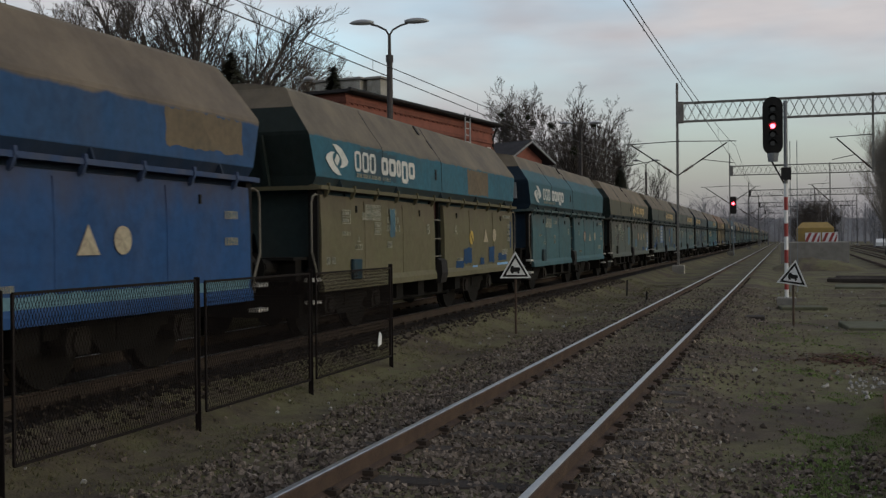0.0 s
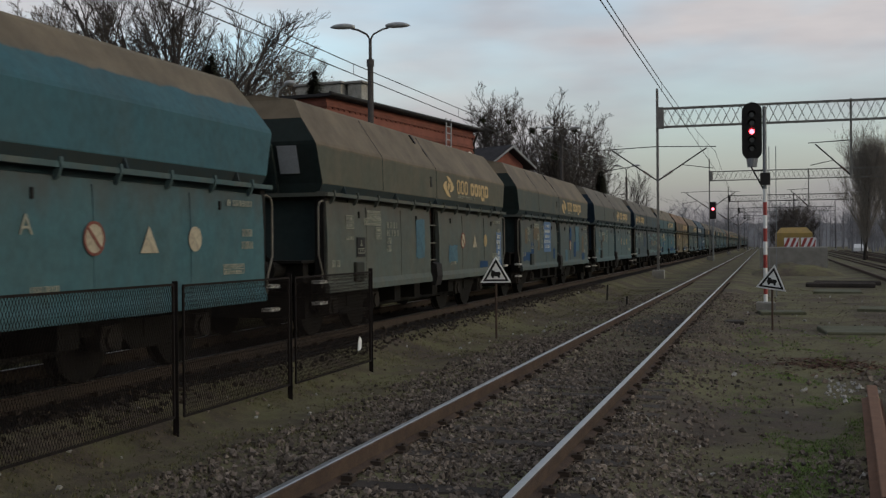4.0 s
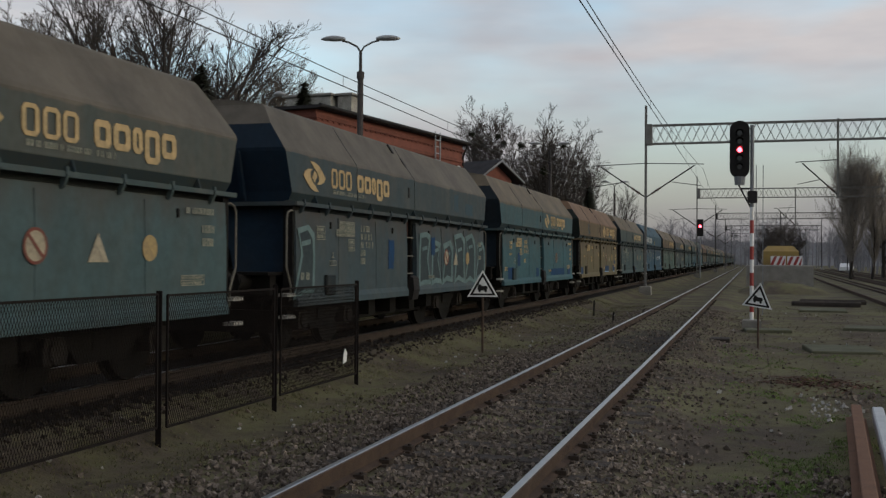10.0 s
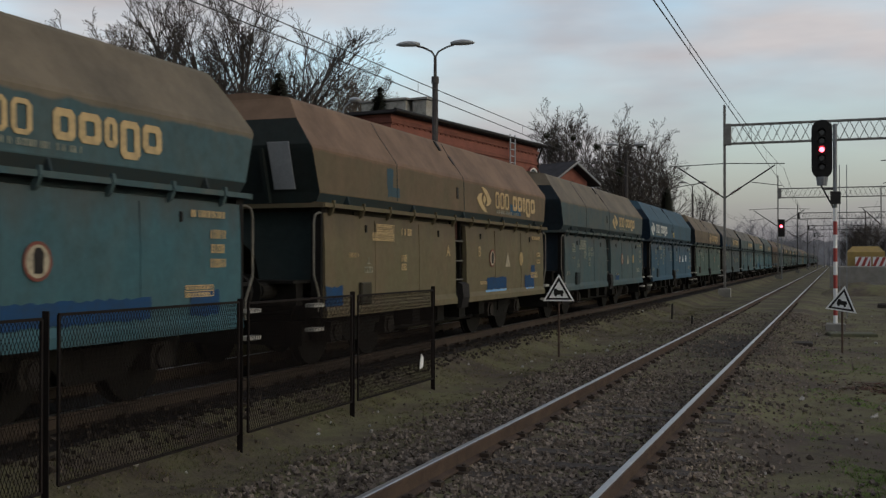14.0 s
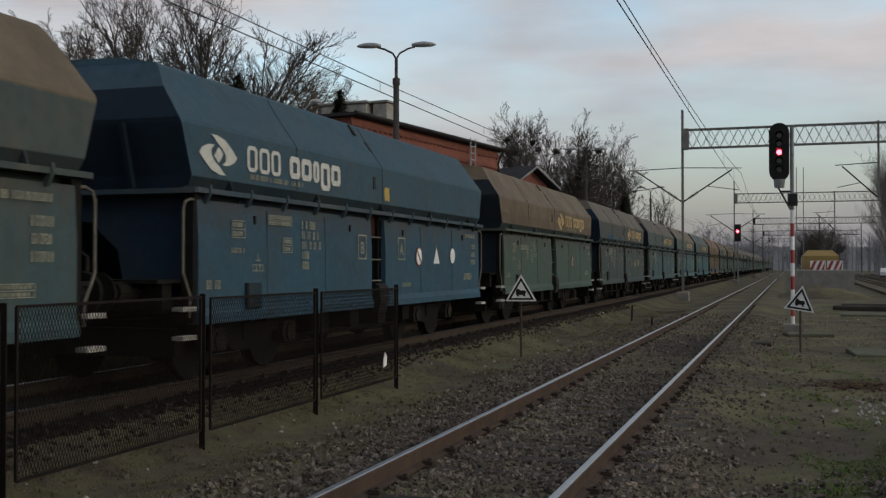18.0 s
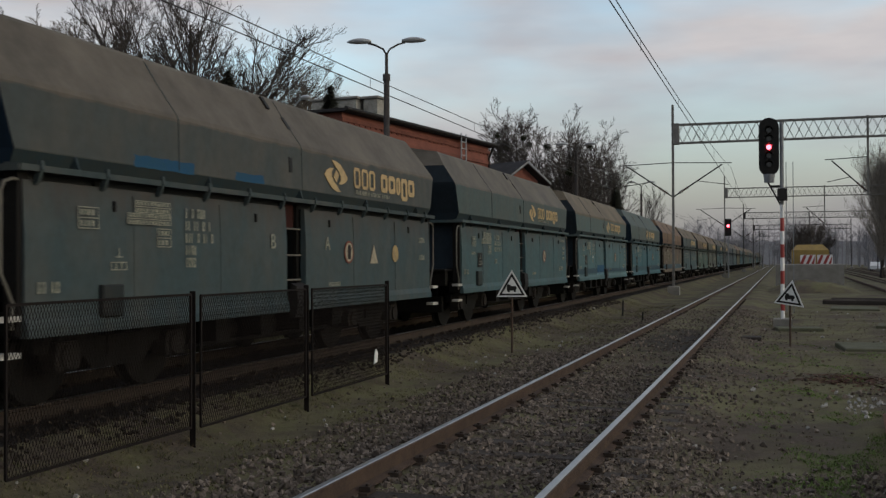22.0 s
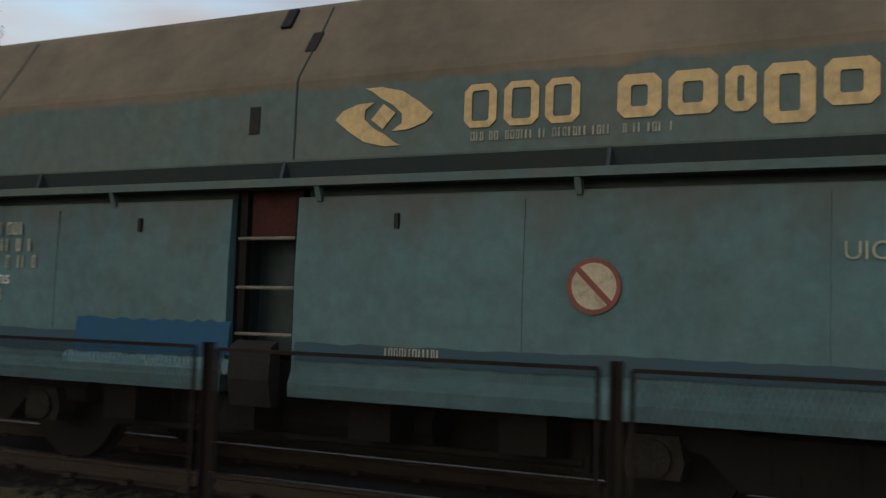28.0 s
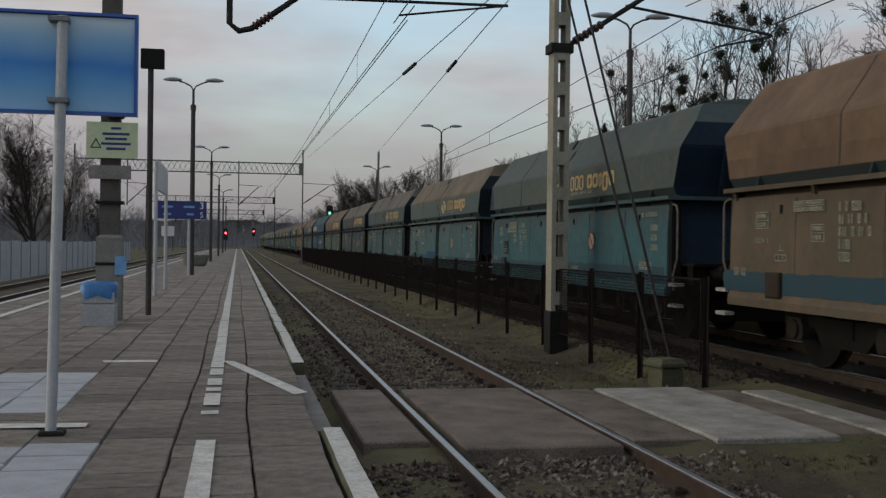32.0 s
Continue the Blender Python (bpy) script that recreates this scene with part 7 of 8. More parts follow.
M_LOOSERAIL = material("bright_rust", (0.215, 0.118, 0.074), (0.150, 0.086, 0.058), rough=0.9, scale=6, fine=60, bump=0.4)
lp = thing("loose_rail", "rusty length of rail lying beside the track", "rail", (0.98, 10.25, 0.0), -4.0, group="loose steel beside the platform")
part("rail_bar", Shape().slab([(p[0] * 1.5, p[1] - 0.02) for p in rail_section()], "y", -3.2, 2.3), M_LOOSERAIL, lp)
lp = thing("painted_post", "white and rusty steel post lying in the gravel", "post", (1.20, 10.2, -0.10), -4.0, group="loose steel beside the platform")
part("post_bar", Shape().chamfer(-0.06, 0.06, -2.4, 2.3, -0.05, 0.07, 0.015), M_GREYPOLE, lp)
for x, y, s in ((-4.9, 34.0, 0.5), (-3.9, 31, 0.28)):
    st = thing("marker_stake", "short dark stake in the grass", "stake", (x, y, -0.25), group="stakes by the line")
    part("stake", Shape().tube((0, 0, -0.2), (0.03, 0, s), 0.03, n=6), M_IRON, st)
tag = thing("litter_scrap", "pale scrap caught on the fence", "litter", (FENCE_X + 0.05, 13.3, 0.15))
part("scrap", Shape().slab([(-0.06, 0.0), (0.05, 0.02), (0.07, 0.14), (0.0, 0.2), (-0.05, 0.1)], "x", 0, 0.01), M_SIGNWHITE, tag)


# ---- platform ----
PLAT_Z, PX0, PX1, PY0, PY1 = 0.30, -0.60, 4.95, -210.0, 3.5
CROSS0, CROSS1 = -9.15, -7.85
plat = thing("platform_1", "low platform of worn grey paving between the lines", "platform", kind="structure")
part("core", Shape().box(PX0 + 0.16, PX1 - 0.05, PY0, PY1, -0.4, PLAT_Z - 0.055), M_EARTH, plat)
kerb = Shape().chamfer(PX0, PX0 + 0.15, -0.495, 0.495, -0.35, PLAT_Z + 0.005, 0.02).mesh("kerb", M_OLDSLAB)
wline = Shape().box(PX0 + 0.005, PX0 + 0.13, -0.5, 0.5, PLAT_Z + 0.006, PLAT_Z + 0.010).mesh("edge_line", M_WHITE)
y = PY1 - 0.5
far_k, far_l = Shape(), Shape()
while y > PY0:
    if not (CROSS0 - 2.0 < y < CROSS1):
        if y > -70:
            k = part("kerb", kerb, None, plat, at=(random.uniform(-0.008, 0.008), y, random.uniform(-0.006, 0.006)))
            part("edge_line", wline, None, k)
        else:
            far_k.box(PX0, PX0 + 0.15, y - 0.5, y + 0.5, -0.35, PLAT_Z + 0.005)
            far_l.box(PX0 + 0.005, PX0 + 0.13, y - 0.5, y + 0.5, PLAT_Z + 0.006, PLAT_Z + 0.010)
    y -= 1.0
tagged(part("far_kerbs", far_k, M_OLDSLAB, plat), kind="stuff")
part("far_edge_line", far_l, M_WHITE, plat)
part("crossing_apron", Shape().slab([(PX0 + 0.02, CROSS0 - 2.0), (PX0 + 0.02, CROSS1), (PX0 + 0.17, CROSS1), (PX0 + 0.17, CROSS0 - 2.0)], "z", -0.3, PLAT_Z - 0.08), M_CONC, plat, "worn concrete edge at the crossing")
part("left_kerb", Shape().chamfer(PX1 - 0.2, PX1, PY0, PY1, -0.4, PLAT_Z + 0.005, 0.02), M_CONC, plat)
part("left_edge_line", Shape().box(PX1 - 0.18, PX1 - 0.06, PY0, PY1, PLAT_Z + 0.006, PLAT_Z + 0.010), M_WHITE, plat)
part("left_safety_line", Shape().box(3.98, 4.12, PY0, PY1, PLAT_Z + 0.0085, PLAT_Z + 0.0105), M_WHITE, plat)
slab_me = [Shape().chamfer(-0.5, 0.5, -0.5, 0.5, -0.06, 0.0, 0.016).mesh("paving_slab", M_SLAB), Shape().chamfer(-0.5, 0.5, -0.5, 0.5, -0.06, 0.0, 0.016).mesh("pale_slab", M_PALESLAB)]
far_s = Shape()
rnd = random.Random(12)
made = 0


def seam_x(c, y):
    """The wavering joint beside a row of slabs."""
    return PX0 + 0.16 + c * 0.47 + 0.045 * noise.noise(Vector((y * 0.22, c * 1.7, 0))) + 0.015 * noise.noise(Vector((y * 0.9, c * 3.1, 5)))


cols = int((PX1 - 0.2 - PX0 - 0.16) / 0.47)
for c in range(cols):
    y = PY1 - 0.3 - rnd.random() * 0.3
    while y > PY0:
        d = rnd.choice((0.345, 0.5, 0.5, 0.40, 0.345)) if y > -60 else 1.0
        m = y - d / 2
        a, b = seam_x(c, m) + 0.005, seam_x(c + 1, m) - 0.005
        z = PLAT_Z + rnd.uniform(-0.004, 0.003) + 0.003 * noise.noise(Vector((a * 0.6, m * 0.6, 4)))
        if -14.0 < m < -4.3 and a < 3.3 and made < 300:
            pale = (1.30 < a < 2.5 and -11.1 < m < -8.4) or (0.80 < a < 2.3 and -7.2 < m < -4.0)
            s = part("paving_slab", slab_me[1 if pale else 0], None, plat)
            s.matrix_basis = pose((a + b) / 2, m, z, rnd.uniform(-0.6, 0.6), rnd.uniform(-0.6, 0.6), rnd.uniform(-1.2, 1.2)) @ Matrix.Diagonal((b - a, d - 0.012, 1, 1))
            made += 1
        else:
            far_s.chamfer(a, b, m - d / 2 + 0.006, m + d / 2 - 0.006, z - 0.06, z, 0.010) if y > -40 else far_s.box(a, b, m - d / 2 + 0.006, m + d / 2 - 0.006, z - 0.06, z)
        y -= d
tagged(part("far_paving", far_s, M_SLAB, plat), kind="stuff")
# white safety line, chipped
chips = [(-4.0, -7.10), (-8.15, -8.32), (-8.60, -9.25), (-9.40, -9.62), (-9.80, -10.25), (-10.55, -11.05), (-11.15, -11.7)]
k = -11.75
while k > -200:
    chips.append((k, k - 2.96))
    k -= 3.0
chips += [(3.0, 0.5), (0.4, -3.9)]
for a, b in chips:
    part("safety_line", Shape().slab([(0.255, a), (0.385, a), (0.385 + random.uniform(-0.01, 0.01), b), (0.255, b)], "z", PLAT_Z + 0.0085, PLAT_Z + 0.0105), M_WHITE, plat)
part("slant_line", Shape().slab([(0.16, -11.75), (0.28, -11.75), (-0.36, -9.12), (-0.48, -9.25)], "z", PLAT_Z + 0.0085, PLAT_Z + 0.0105), M_WHITE, plat)
part("short_dash", Shape().slab([(0.98, -11.9), (1.55, -11.9), (1.5, -11.7), (0.95, -11.72)], "z", PLAT_Z + 0.0085, PLAT_Z + 0.0105), M_WHITE, plat)
part("short_dash", Shape().slab([(1.15, -7.86), (1.75, -7.9), (1.75, -7.72), (1.15, -7.7)], "z", PLAT_Z + 0.0085, PLAT_Z + 0.0105), M_WHITE, plat)

# crossing between the lines
cross = thing("level_crossing", "worn slabs of a foot crossing over the lines", "crossing", kind="structure")
for nm, x0, x1, y0, y1, z, mt in (("brown_slab", -1.45, -0.90, -11.72, -8.62, -0.02, M_CROSS), ("brown_slab", -2.96, -1.66, -11.55, -8.15, 0.0, M_CROSS), ("brown_slab", -3.80, -3.14, -11.45, -8.4, -0.012, M_CROSS),
                                  ("pale_slab", -5.00, -3.85, -11.42, -8.30, 0.0, M_PALECONC), ("brown_slab", -5.44, -5.03, -11.2, -8.45, -0.012, M_CROSS), ("pale_slab", -6.96, -5.48, -11.08, -8.30, 0.0, M_PALECONC)):
    ob = part(nm, Shape().chamfer(x0, x1, y0, y1, z - 0.17, z, 0.014), mt, cross)
blk = thing("concrete_stump", "short pale concrete stump in the grass by the fence", "concrete block", (-5.02, -12.15, -0.1), 12)
part("stump", Shape().chamfer(-0.15, 0.15, -0.15, 0.15, -0.1, 0.26, 0.04), M_OLDSLAB, blk)
part("cap", Shape().chamfer(-0.19, 0.19, -0.19, 0.19, 0.26, 0.35, 0.05), M_OLDSLAB, blk)


# ---- platform furniture ----
def bleached_face():
    """Blue print on a sign, bleached towards its upper and lower edges."""
    m = material("bleached_blue_face", (0.1, 0.3, 0.6), rough=0.4, bump=0)
    n, l = m.node_tree.nodes, m.node_tree.links
    tx, sep, ramp, ns, ad = n.new("ShaderNodeTexCoord"), n.new("ShaderNodeSeparateXYZ"), n.new("ShaderNodeValToRGB"), n.new("ShaderNodeTexNoise"), n.new("ShaderNodeMath")
    ns.inputs["Scale"].default_value = 3.0
    l.new(tx.outputs["Generated"], sep.inputs[0])
    l.new(tx.outputs["Generated"], ns.inputs["Vector"])
    ad.operation = "MULTIPLY_ADD"
    ad.inputs[1].default_value = 0.12
    l.new(ns.outputs["Fac"], ad.inputs[0])
    l.new(sep.outputs["Z"], ad.inputs[2])
    l.new(ad.outputs[0], ramp.inputs["Fac"])
    e = ramp.color_ramp.elements
    e[0].position, e[0].color = 0.08, (0.25, 0.46, 0.66, 1)
    e[1].position, e[1].color = 1.0, (0.50, 0.62, 0.70, 1)
    for at, c in ((0.35, (0.10, 0.32, 0.62, 1)), (0.55, (0.025, 0.20, 0.55, 1)), (0.82, (0.22, 0.42, 0.62, 1))):
        k = e.new(at)
        k.color = c
    l.new(ramp.outputs["Color"], n["Principled BSDF"].inputs["Base Color"])
    return m


M_FADEDFACE = bleached_face()


def blue_sign():
    s = thing("station_sign", "large blue sign, pale and unreadable, on a grey steel pole", "sign", (1.32, -7.47, PLAT_Z))
    part("pole", Shape().tube((0.02, 0, 0), (-0.03, 0, 2.80), 0.036, n=12), M_GREYPOLE, s, "grey painted pole")
    part("base_plate", Shape().chamfer(-0.07, 0.09, -0.07, 0.07, 0, 0.03, 0.01), M_IRON, s)
    b = part("board", Shape().box(-0.50, 0.62, -0.10, -0.07, 2.16, 2.83), M_BLUESIGN, s, "blue enamel board")
    part("rim", Shape().ring([(-0.51, 2.15), (0.63, 2.15), (0.63, 2.84), (-0.51, 2.84)], [(-0.49, 2.17), (0.61, 2.17), (0.61, 2.82), (-0.49, 2.82)], "y", -0.105, -0.04), M_BLUESIGN, b)
    part("face", Shape().box(-0.485, 0.60, -0.0695, -0.066, 2.175, 2.815), M_FADEDFACE, b, "bright blue face, bleached above and below")
    for z in (2.22, 2.76):
        part("clamp", Shape().box(-0.07, 0.06, -0.066, 0.05, z, z + 0.03), M_GALV, s)


blue_sign()
cm = thing("concrete_mast", "old brown-grey mast on the platform behind a bin", "mast", (2.18, -18.0, PLAT_Z))
part("shaft", Shape().slab([(-0.15, -0.12), (0.15, -0.12), (0.15, 0.12), (-0.15, 0.12)], "z", 0, 9), M_OLDMAST, cm)
part("sleeve", Shape().chamfer(-0.20, 0.20, -0.17, 0.17, 0, 1.4, 0.05), M_CONC, cm)
part("loudspeaker", Shape().lathe((-0.1, 0.2, 3.28), [(0, 0.12), (0.12, 0.2), (0.2, 0.2)], 14), M_BLACK, cm)
for z in (0.9, 1.9, 2.4):
    part("band", Shape().box(-0.21, 0.21, -0.18, 0.18, z, z + 0.05), M_IRON, cm)
yb = part("notice_board", Shape().box(-0.44, 0.36, 0.19, 0.22, 2.64, 3.22), M_YELLOWISH, cm, "pale yellow warning notice")
part("warning_mark", Shape().ring([(0.12, 2.80), (0.30, 2.80), (0.21, 2.96)], [(0.145, 2.815), (0.275, 2.815), (0.21, 2.93)], "y", 0.221, 0.225), M_BLACK, yb)
for k, (w, z) in enumerate(((0.16, 3.12), (0.42, 3.03), (0.34, 2.95), (0.46, 2.87), (0.30, 2.79))):
    part("text_bar", Shape().box(-0.10 - w / 2, -0.10 + w / 2, 0.221, 0.225, z - 0.02, z + 0.02), M_NAVY, yb)
part("notice_board", Shape().box(-0.34, 0.32, 0.19, 0.22, 2.30, 2.52), M_CONC, cm, "small worn grey notices")
part("blue_flag", Shape().box(-0.28, -0.1, 0.16, 0.2, 0.75, 1.05), M_PALEBLUE, cm)
bn = thing("litter_bin", "square concrete litter bin with a blue bag over its rim", "litter bin", (2.21, -17.0, PLAT_Z))
part("lower_block", Shape().chamfer(-0.245, 0.245, -0.22, 0.22, 0, 0.34, 0.03), M_PALESLAB, bn)
part("upper_block", Shape().chamfer(-0.24, 0.24, -0.215, 0.215, 0.345, 0.52, 0.02), M_PALESLAB, bn)
bag = Shape()
for k in range(20):
    a = 2 * math.pi * k / 20
    b2 = 2 * math.pi * (k + 1) / 20
    def rim(t, z, g):
        r = 0.245 / max(abs(math.cos(t)), abs(math.sin(t))) * g
        return (r * math.cos(t), r * 0.92 * math.sin(t), z)
    zz = 0.44 + 0.03 * math.sin(5 * a)
    z2 = 0.44 + 0.03 * math.sin(5 * b2)
    bag.add([rim(a, zz, 1.03), rim(b2, z2, 1.03), rim(b2, 0.62, 1.08), rim(a, 0.62, 1.08), rim(b2, 0.67, 0.9), rim(a, 0.67, 0.9), (0, 0, 0.55)], [(0, 1, 2, 3), (3, 2, 4, 5), (5, 4, 6)])
part("bag", bag, M_BAG, bn, "blue plastic bag", smooth=True)
bp = thing("display_box_pole", "thin pole carrying a black flat box", "display", (1.66, -19.2, PLAT_Z))
part("pole", Shape().tube((0, 0, 0), (0, 0, 4.35), 0.05, n=10).tube((0, 0, 4.35), (0, 0, 4.5), 0.03), M_LAMPPOST, bp)
part("box", Shape().chamfer(-0.23, 0.17, -0.08, 0.08, 4.34, 4.68, 0.02), M_BLACK, bp)
tt = thing("timetable_stand", "grey timetable stand of two posts and a slanted board", "notice stand", (2.05, -27.5, PLAT_Z))
for y in (1.6, -2.0):
    part("post", Shape().tube((0, y, 0), (0, y, 3.15), 0.045, n=10), M_GREYPOLE, tt)
part("board", Shape().box(-0.03, 0.03, -2.0, 1.6, 2.55, 3.25), M_GREYPOLE, tt)
part("small_plate", Shape().box(-0.22, 0.12, -2.1, -2.07, 1.45, 1.72), M_SIGNWHITE, tt)
db = thing("direction_sign", "dark blue platform number board on a post", "sign", (2.0, -41.0, PLAT_Z))
part("post", Shape().tube((-0.05, 0, 0), (-0.05, 0, 2.9), 0.05, n=10), M_GREYPOLE, db)
bd = part("board", Shape().box(-0.70, 1.17, 0.05, 0.09, 2.16, 2.84), M_NAVY, db)
lettering("3", 0.36, M_SIGNWHITE, bd, pose(-0.52, 0.094, 2.55, 90, 0, 180), name="numeral")
lettering("5", 0.30, M_SIGNWHITE, bd, pose(-0.52, 0.094, 2.22, 90, 0, 180), name="numeral")
for x, z, w in ((-0.05, 2.62, 0.4), (-0.1, 2.34, 0.25), (0.75, 2.62, 0.4), (0.75, 2.34, 0.3)):
    part("text_bar", Shape().box(x - w / 2, x + w / 2, 0.091, 0.095, z - 0.04, z + 0.04), M_PALEBLUE, bd)
pl = thing("concrete_planter", "round concrete planter on the platform", "planter", (2.35, -58.0, PLAT_Z))
part("tub", Shape().lathe((0, 0, 0), [(0, 0.5), (0.15, 0.6), (0.6, 0.75), (0.62, 0.65)], 16), M_CONC, pl)
xs = thing("crossing_sign", "blue sign with white lettering on a white post beside the crossing", "sign", (-5.15, -7.34, -0.18), 0)
part("post", Shape().tube((0, 0, -0.2), (0, 0, 2.27), 0.03, n=10), M_GREYPOLE, xs, "white post")
sb = part("board", Shape().box(-0.30, 0.30, -0.05, 0.06, 2.25, 2.66), M_BLUESIGN, xs)
lettering("Przejście", 0.118, M_SIGNWHITE, sb, pose(0, 0.063, 2.48, 90, 0, 180))
lettering("przez tory", 0.118, M_SIGNWHITE, sb, pose(0, 0.063, 2.33, 90, 0, 180))
sb.matrix_basis = pose(0, 0, 0, 0, 0, -42)

wf = thing("sheet_fence", "pale grey sheet fence beyond the other platform line", "fence", (10.0, 0, -0.25))
for k in range(26):
    y = -46 - 2.2 * k
    part("fence_sheet", Shape().box(-0.03, 0.03, y - 1.08, y + 1.08, 0.05, 1.75 + 0.03 * (k % 3)), M_FENCEWHITE, wf)
    part("fence_post", Shape().box(-0.06, 0.06, y - 1.14, y - 1.09, -0.2, 1.85), M_GALV, wf)
for x, y, h in ((-12.37, -95, 10.0), (14, -50, 8.6), (12.5, -38, 8.6)):
    lattice_mast(x, y, -0.25, h, 0.4, M_MAST)


# Unseen platform, added to block the bright ground beyond the wheels.
pl = thing("station_platform", "dark concrete platform edge behind the goods train", "platform", kind="structure")
for k in range(60):
    y = -78 + 2.5 * k
    part("edge_block", Shape().chamfer(-9.75, -9.35, y, y + 2.48, -0.3, 0.62, 0.03), M_OLDSLAB, pl)
part("platform_deck", Shape().box(-15.0, -9.76, -78, 72, -0.3, 0.58), M_SLAB, pl)


# ---- loose stones, weeds ----
def scatter(name, label, category, count, place, mesh_of, mat, seed):
    rnd = random.Random(seed)
    v, f = [], []
    for _ in range(count):
        got = place(rnd)
        if got is None:
            continue
        pv, pf = mesh_of(rnd, *got)
        k = len(v)
        v += pv
        f += [tuple(i + k for i in q) for q in pf]
    me = bpy.data.meshes.new(name)
    me.from_pydata(v, [], f)
    me.materials.append(mat)
    return tagged(new(name, me), label, category, kind="stuff")


OCT = [(1, 0, 0), (-1, 0, 0), (0, 1, 0), (0, -1, 0), (0, 0, 1), (0, 0, -1)]
OCTF = [(0, 2, 4), (2, 1, 4), (1, 3, 4), (3, 0, 4), (2, 0, 5), (1, 2, 5), (3, 1, 5), (0, 3, 5)]
CUBE = [(x, y, z) for z in (-1, 1) for y in (-1, 1) for x in (-1, 1)]
CUBEF = [(0, 2, 3, 1), (4, 5, 7, 6), (0, 1, 5, 4), (2, 6, 7, 3), (0, 4, 6, 2), (1, 3, 7, 5)]


def stone(rnd, x, y, z, r):
    base, faces = (OCT, OCTF) if rnd.random() < 0.5 else (CUBE, CUBEF)
    g = 1.0 if base is OCT else 0.62
    m = Euler((rnd.uniform(0, 6), rnd.uniform(0, 6), rnd.uniform(0, 6))).to_matrix()
    sc = (rnd.uniform(0.7, 1.3), rnd.uniform(0.6, 1.1), rnd.uniform(0.5, 0.9))
    out = []
    for p in base:
        q = m @ Vector((p[0] * sc[0] * rnd.uniform(0.75, 1.2), p[1] * sc[1] * rnd.uniform(0.75, 1.2), p[2] * sc[2] * rnd.uniform(0.75, 1.2)))
        out.append((x + q.x * r * g, y + q.y * r * g, z + q.z * r * g))
    return out, faces


def on_sleeper(y):
    return abs((y + 420) % 0.62 - 0.31) > 0.205


def bed_place(rnd):
    y = rnd.choice((1, 1, 1, -1)) * (3.5 + 34 * rnd.random() ** 1.7)
    x = NEAR + max(-2.1, min(2.6, rnd.gauss(0, 0.95)))
    if y < 0 and (x > -0.75 or (-11.8 < y < -8.1)):
        return None
    if 0.80 < abs(x - NEAR) < 1.25 and on_sleeper(y) and rnd.random() < 0.75:
        return None
    if y > 17 and abs(x - NEAR) < 0.7 and rnd.random() < 0.75:
        return None
    r = 0.014 + 0.026 * rnd.random() ** 1.5
    return x, y, ground_height(x, y) + r * rnd.uniform(-0.15, 0.45), r


scatter("ballast_stones", "grey-brown ballast stones between and beside the rails", "ballast", 38000, bed_place, stone, M_STONE, 31)


def shoulder_place(rnd):
    y = rnd.uniform(-28, 40)
    x = FAR_TRACK + rnd.choice((1, 1, 1, -1)) * (1.0 + 0.75 * rnd.random())
    if -11.4 < y < -8.2:
        return None
    return x, y, ground_height(x, y) + 0.01, rnd.uniform(0.02, 0.045)


# These stones carry the train's shade in their colour.
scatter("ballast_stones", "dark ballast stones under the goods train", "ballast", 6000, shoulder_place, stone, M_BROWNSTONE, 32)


def verge_place(rnd):
    y = rnd.choice((1, 1, -1)) * (4 + 34 * rnd.random())
    x = rnd.choice((rnd.uniform(-5.9, -4.0), rnd.uniform(-0.6, 4.5)))
    if y < 0 and (x > -0.75 or -11.7 < y < -8.1):
        return None
    return x, y, ground_height(x, y) + 0.003, 0.010 + 0.032 * rnd.random() ** 2


scatter("loose_stones", "scattered stones and rubble in the verge", "stones", 4200, verge_place, stone, M_STONE, 33)
scatter("pale_stones", "a few pale stones lying on the ballast and verge", "stones", 190, verge_place, lambda r, x, y, z, s: stone(r, x, y, z + 0.01, s * 1.2), M_PALE_STONE, 34)


def apron_place(rnd):
    y = 4.8 + 6.2 * rnd.random()
    x = rnd.uniform(-1.5, 2.1)
    if y > (9.2 if x > -0.5 else 10.6) + 0.5 * math.sin(3 * x) or (abs(x - 0.28 - 0.04 * (y - 7)) < 0.14 and rnd.random() < 0.8):
        return None
    r = 0.011 + 0.026 * rnd.random() ** 1.6
    return x, y, ground_height(x, y) + r * rnd.uniform(0.1, 0.5), r


scatter("ballast_stones", "small grey-brown stones trodden into the ground beside the rail", "ballast", 8000, apron_place, stone, M_STONE, 51)


def cess_place(rnd):
    y = 4.0 + 16 * rnd.random() ** 1.3
    x = -3.25 - 1.35 * rnd.random() ** 1.5
    r = 0.014 + 0.030 * rnd.random() ** 1.6
    return x, y, ground_height(x, y) + r * rnd.uniform(0.1, 0.5), r


scatter("ballast_stones", "loose grey ballast between the rail and the fence", "ballast", 5500, cess_place, stone, M_STONE, 53)
scatter("pale_stones", "pale chips among the trodden stones", "stones", 110, apron_place, stone, M_PALE_STONE, 52)


def heap_place(rnd):
    x, y = 1.25 + rnd.gauss(0, 0.32), 14.6 + rnd.gauss(0, 0.45)
    return x, y, ground_height(x, y) + 0.02, rnd.uniform(0.02, 0.06)


scatter("rubble_heap", "small heap of pale rubble in the grass", "rubble", 40, heap_place, stone, M_STONE, 35)


M_FRESHGRASS = material("fresh_grass", (0.170, 0.240, 0.062), (0.112, 0.160, 0.046), scale=0.8, fine=12, vary=0.4, bump=0)


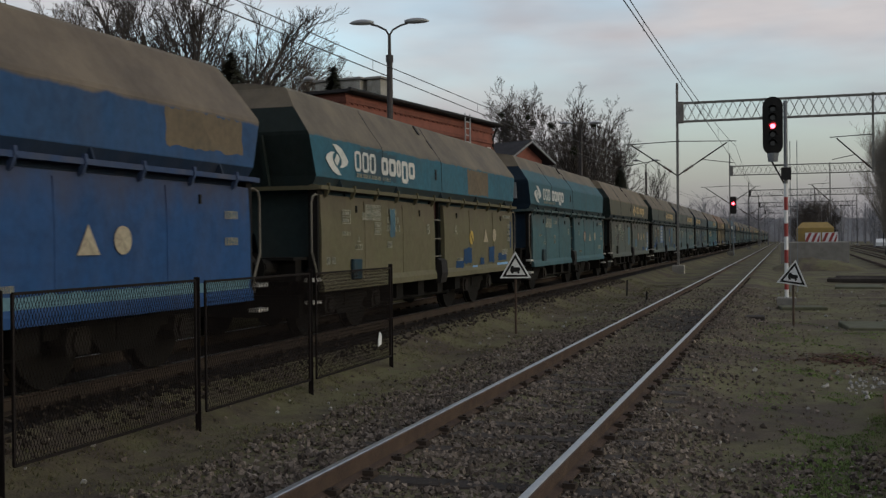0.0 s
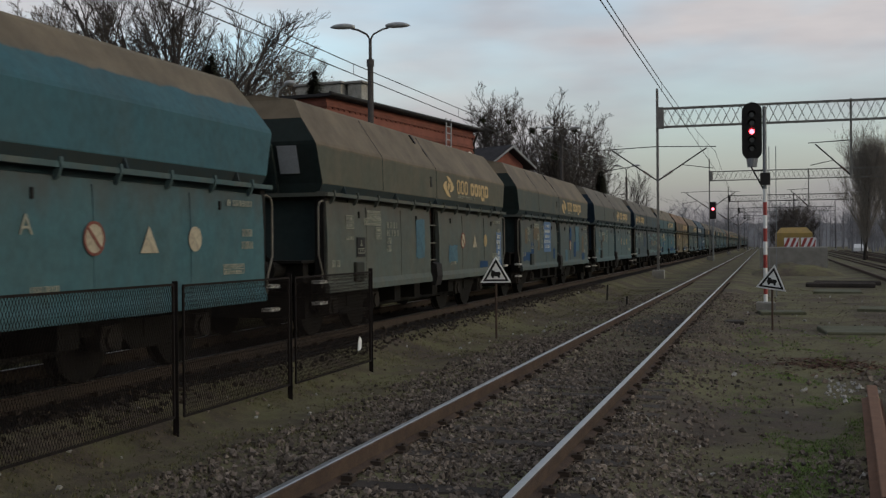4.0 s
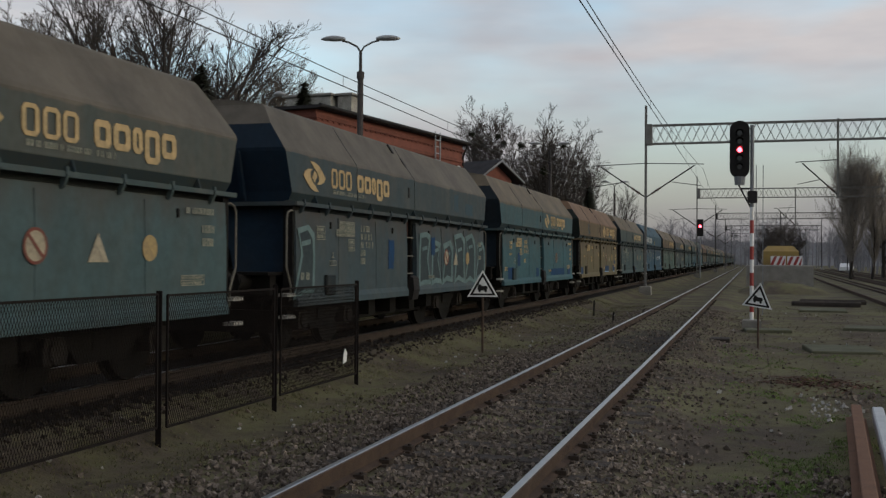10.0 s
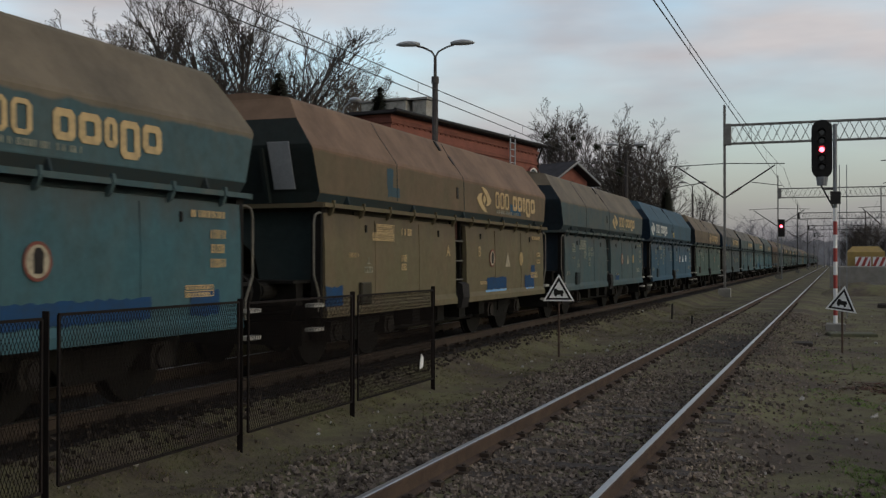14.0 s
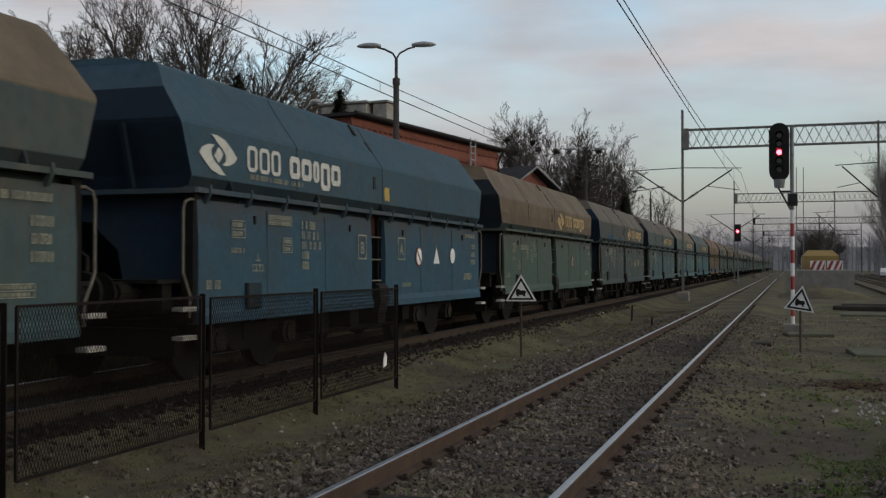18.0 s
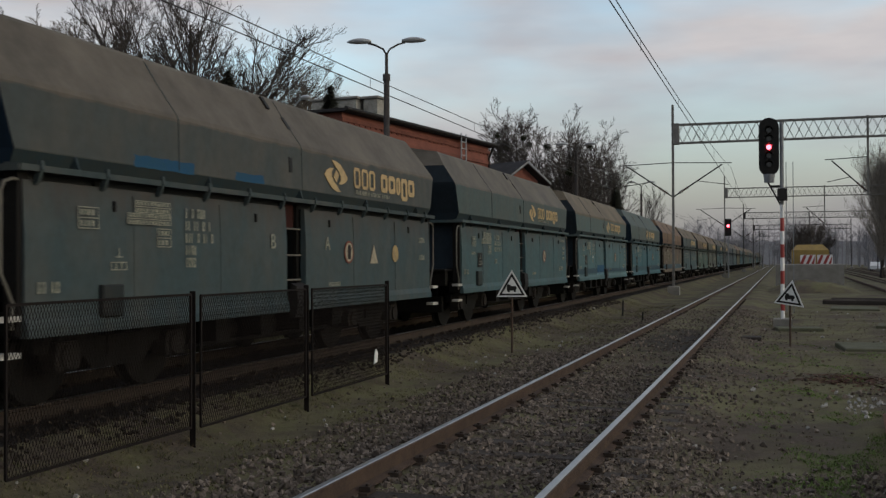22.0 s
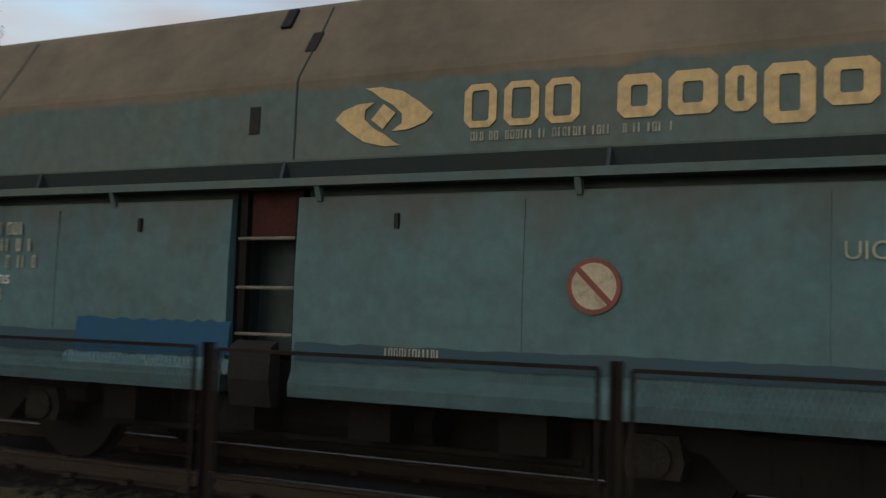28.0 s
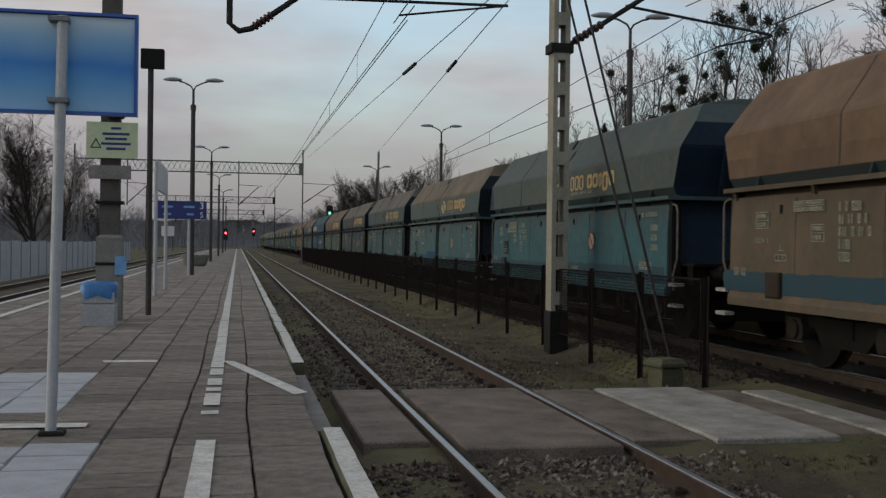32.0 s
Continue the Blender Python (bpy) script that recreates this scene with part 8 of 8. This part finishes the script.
def tuft(rnd, x, y, z, h):
    v, f = [], []
    for _ in range(rnd.randint(5, 9)):
        a, l, o = rnd.uniform(0, 6.283), rnd.uniform(0.2, 1.0) * h, rnd.uniform(0, 0.05)
        bx, by = x + o * math.cos(a * 3), y + o * math.sin(a * 3)
        dx, dy = math.cos(a), math.sin(a)
        k = len(v)
        v += [(bx - dy * 0.006, by + dx * 0.006, z), (bx + dy * 0.006, by - dx * 0.006, z), (bx + dx * l * 0.6, by + dy * l * 0.6, z + l * 0.8)]
        f.append((k, k + 1, k + 2))
    return v, f


def grass_place(rnd):
    y = rnd.choice((1, 1, -1)) * (3.8 + 40 * rnd.random() ** 1.5)
    x = rnd.choice((rnd.uniform(-6.0, -3.9), rnd.uniform(-6.0, -3.9), rnd.uniform(-0.7, 6.0)))
    if y < 0 and (x > -0.8 or -11.5 < y < -8.3):
        return None
    if noise.noise(Vector((x * 0.55, y * 0.55, 9))) < -0.12:
        return None
    return x, y, ground_height(x, y) - 0.01, rnd.uniform(0.02, 0.065)


def moss_place(rnd):
    y = 6.6 + 17 * rnd.random() ** 1.25
    x = rnd.gauss(0.28 + 0.045 * (y - 7), 0.13 + 0.055 * (y - 6.6))
    if not -0.9 < x < 3.2 or noise.noise(Vector((x * 1.5, y * 0.75, 2))) < 0.12 - max(0.0, 0.35 - 0.1 * (y - 6.6)):
        return None
    return x, y, ground_height(x, y) - 0.005, rnd.uniform(0.016, 0.046)


scatter("fresh_grass_patch", "patches of fresh green grass and moss beside the track", "grass", 11000, moss_place, tuft, M_FRESHGRASS, 43)


def small_heap_place(rnd):
    x, y = 0.95 + rnd.gauss(0, 0.22), 13.9 + rnd.gauss(0, 0.35)
    return x, y, ground_height(x, y) + 0.01, rnd.uniform(0.012, 0.04)


def litter_place(rnd):
    x, y = 0.95 + rnd.gauss(0, 0.40), 16.6 + rnd.gauss(0, 0.55)
    return x, y, ground_height(x, y) + 0.008, rnd.uniform(0.02, 0.05)


def dead_leaf(rnd, x, y, z, r):
    a, t = rnd.uniform(0, 6.283), rnd.uniform(-0.5, 0.5)
    dx, dy = r * math.cos(a), r * math.sin(a)
    return [(x - dx, y - dy, z), (x + dy * 0.5, y - dx * 0.5, z + r * t), (x + dx, y + dy, z + 0.3 * r), (x - dy * 0.5, y + dx * 0.5, z + r * 0.2)], [(0, 1, 2, 3)]


M_DEADLEAF = material("dead_leaves", (0.135, 0.062, 0.038), (0.070, 0.038, 0.026), scale=3, fine=30, vary=0.5, bump=0)
scatter("dead_leaves", "drift of red-brown dead leaves in the grass", "leaves", 900, litter_place, dead_leaf, M_DEADLEAF, 51)
scatter("rubble_patch", "small pale rubble spilled beside the grass", "rubble", 60, small_heap_place, stone, M_PALE_STONE, 36)
def edge_place(rnd):
    x, y = rnd.uniform(-6.4, -0.9), rnd.uniform(-16.5, -4.2)
    if -11.9 < y < -8.0 or abs(x - NEAR) < 1.15:
        return None
    if noise.noise(Vector((x * 0.8, y * 0.8, 4))) < -0.25:
        return None
    return x, y, ground_height(x, y) - 0.01, rnd.uniform(0.03, 0.09)


scatter("grass_tufts", "short grass and moss beside the crossing", "grass", 9000, edge_place, tuft, M_GRASS, 45)
scatter("dry_grass_tufts", "dry grass beside the crossing", "grass", 4500, edge_place, tuft, M_DRYGRASS, 46)


def foot_bed_place(rnd):
    x, y = NEAR + rnd.uniform(-1.6, 1.45), rnd.uniform(-4.0, 3.6)
    return x, y, ground_height(x, y) + rnd.uniform(-0.005, 0.015), rnd.uniform(0.016, 0.040)


scatter("ballast_stones", "grey-brown ballast stones beside the platform", "ballast", 5500, foot_bed_place, stone, M_STONE, 48)


def near_bed_place(rnd):
    y = rnd.choice((rnd.uniform(-8.1, -4.0), rnd.uniform(-8.1, -4.0), rnd.uniform(-20, -11.8)))
    x = NEAR + rnd.uniform(-1.5, 1.5)
    return (x, y, ground_height(x, y) + rnd.uniform(-0.005, 0.015), rnd.uniform(0.016, 0.042)) if x < -0.78 else None


scatter("ballast_stones", "grey-brown ballast stones beside the crossing", "ballast", 7500, near_bed_place, stone, M_STONE, 47)
scatter("grass_tufts", "short green grass in the verges", "grass", 34000, grass_place, tuft, M_GRASS, 41)
scatter("dry_grass_tufts", "dry straw-coloured grass in the verges", "grass", 9000, grass_place, tuft, M_DRYGRASS, 42)


# ---- the train runs ----
RUN = [(0.0, 0.04), (2.0, 11.99), (4.0, 24.23), (6.0, 36.74), (8.0, 49.5), (10.0, 62.47), (12.0, 75.65), (14.0, 89.01), (16.0, 102.53), (18.0, 116.17), (20.0, 129.93), (22.0, 143.78), (24.0, 157.7), (26.0, 171.66), (28.0, 185.65), (30.0, 199.63), (32.0, 213.6)]


def run_at(t):
    return float(np.interp(t, [a for a, _ in RUN], [b for _, b in RUN]))


def motions():
    for n, w in WAGONS.items():
        walk(w, [(t, pose(FAR_TRACK, 18.2 + SPACING * n - s, TRAIN_Z)) for t, s in RUN])
    for e, sets in WHEELS.items():
        rows = [(k / 15, pose(0, e, 0.46) @ Matrix.Rotation(run_at(k / 15) / 0.46, 4, "X")) for k in range(0, 481)]
        walk(sets[0], rows)
        keys = sets[0].animation_data
        for ob in sets[1:]:
            ob.rotation_mode = "QUATERNION"
            ob.animation_data_create()
            ob.animation_data.action = keys.action
            ob.animation_data.action_slot = keys.action_slot


motions()
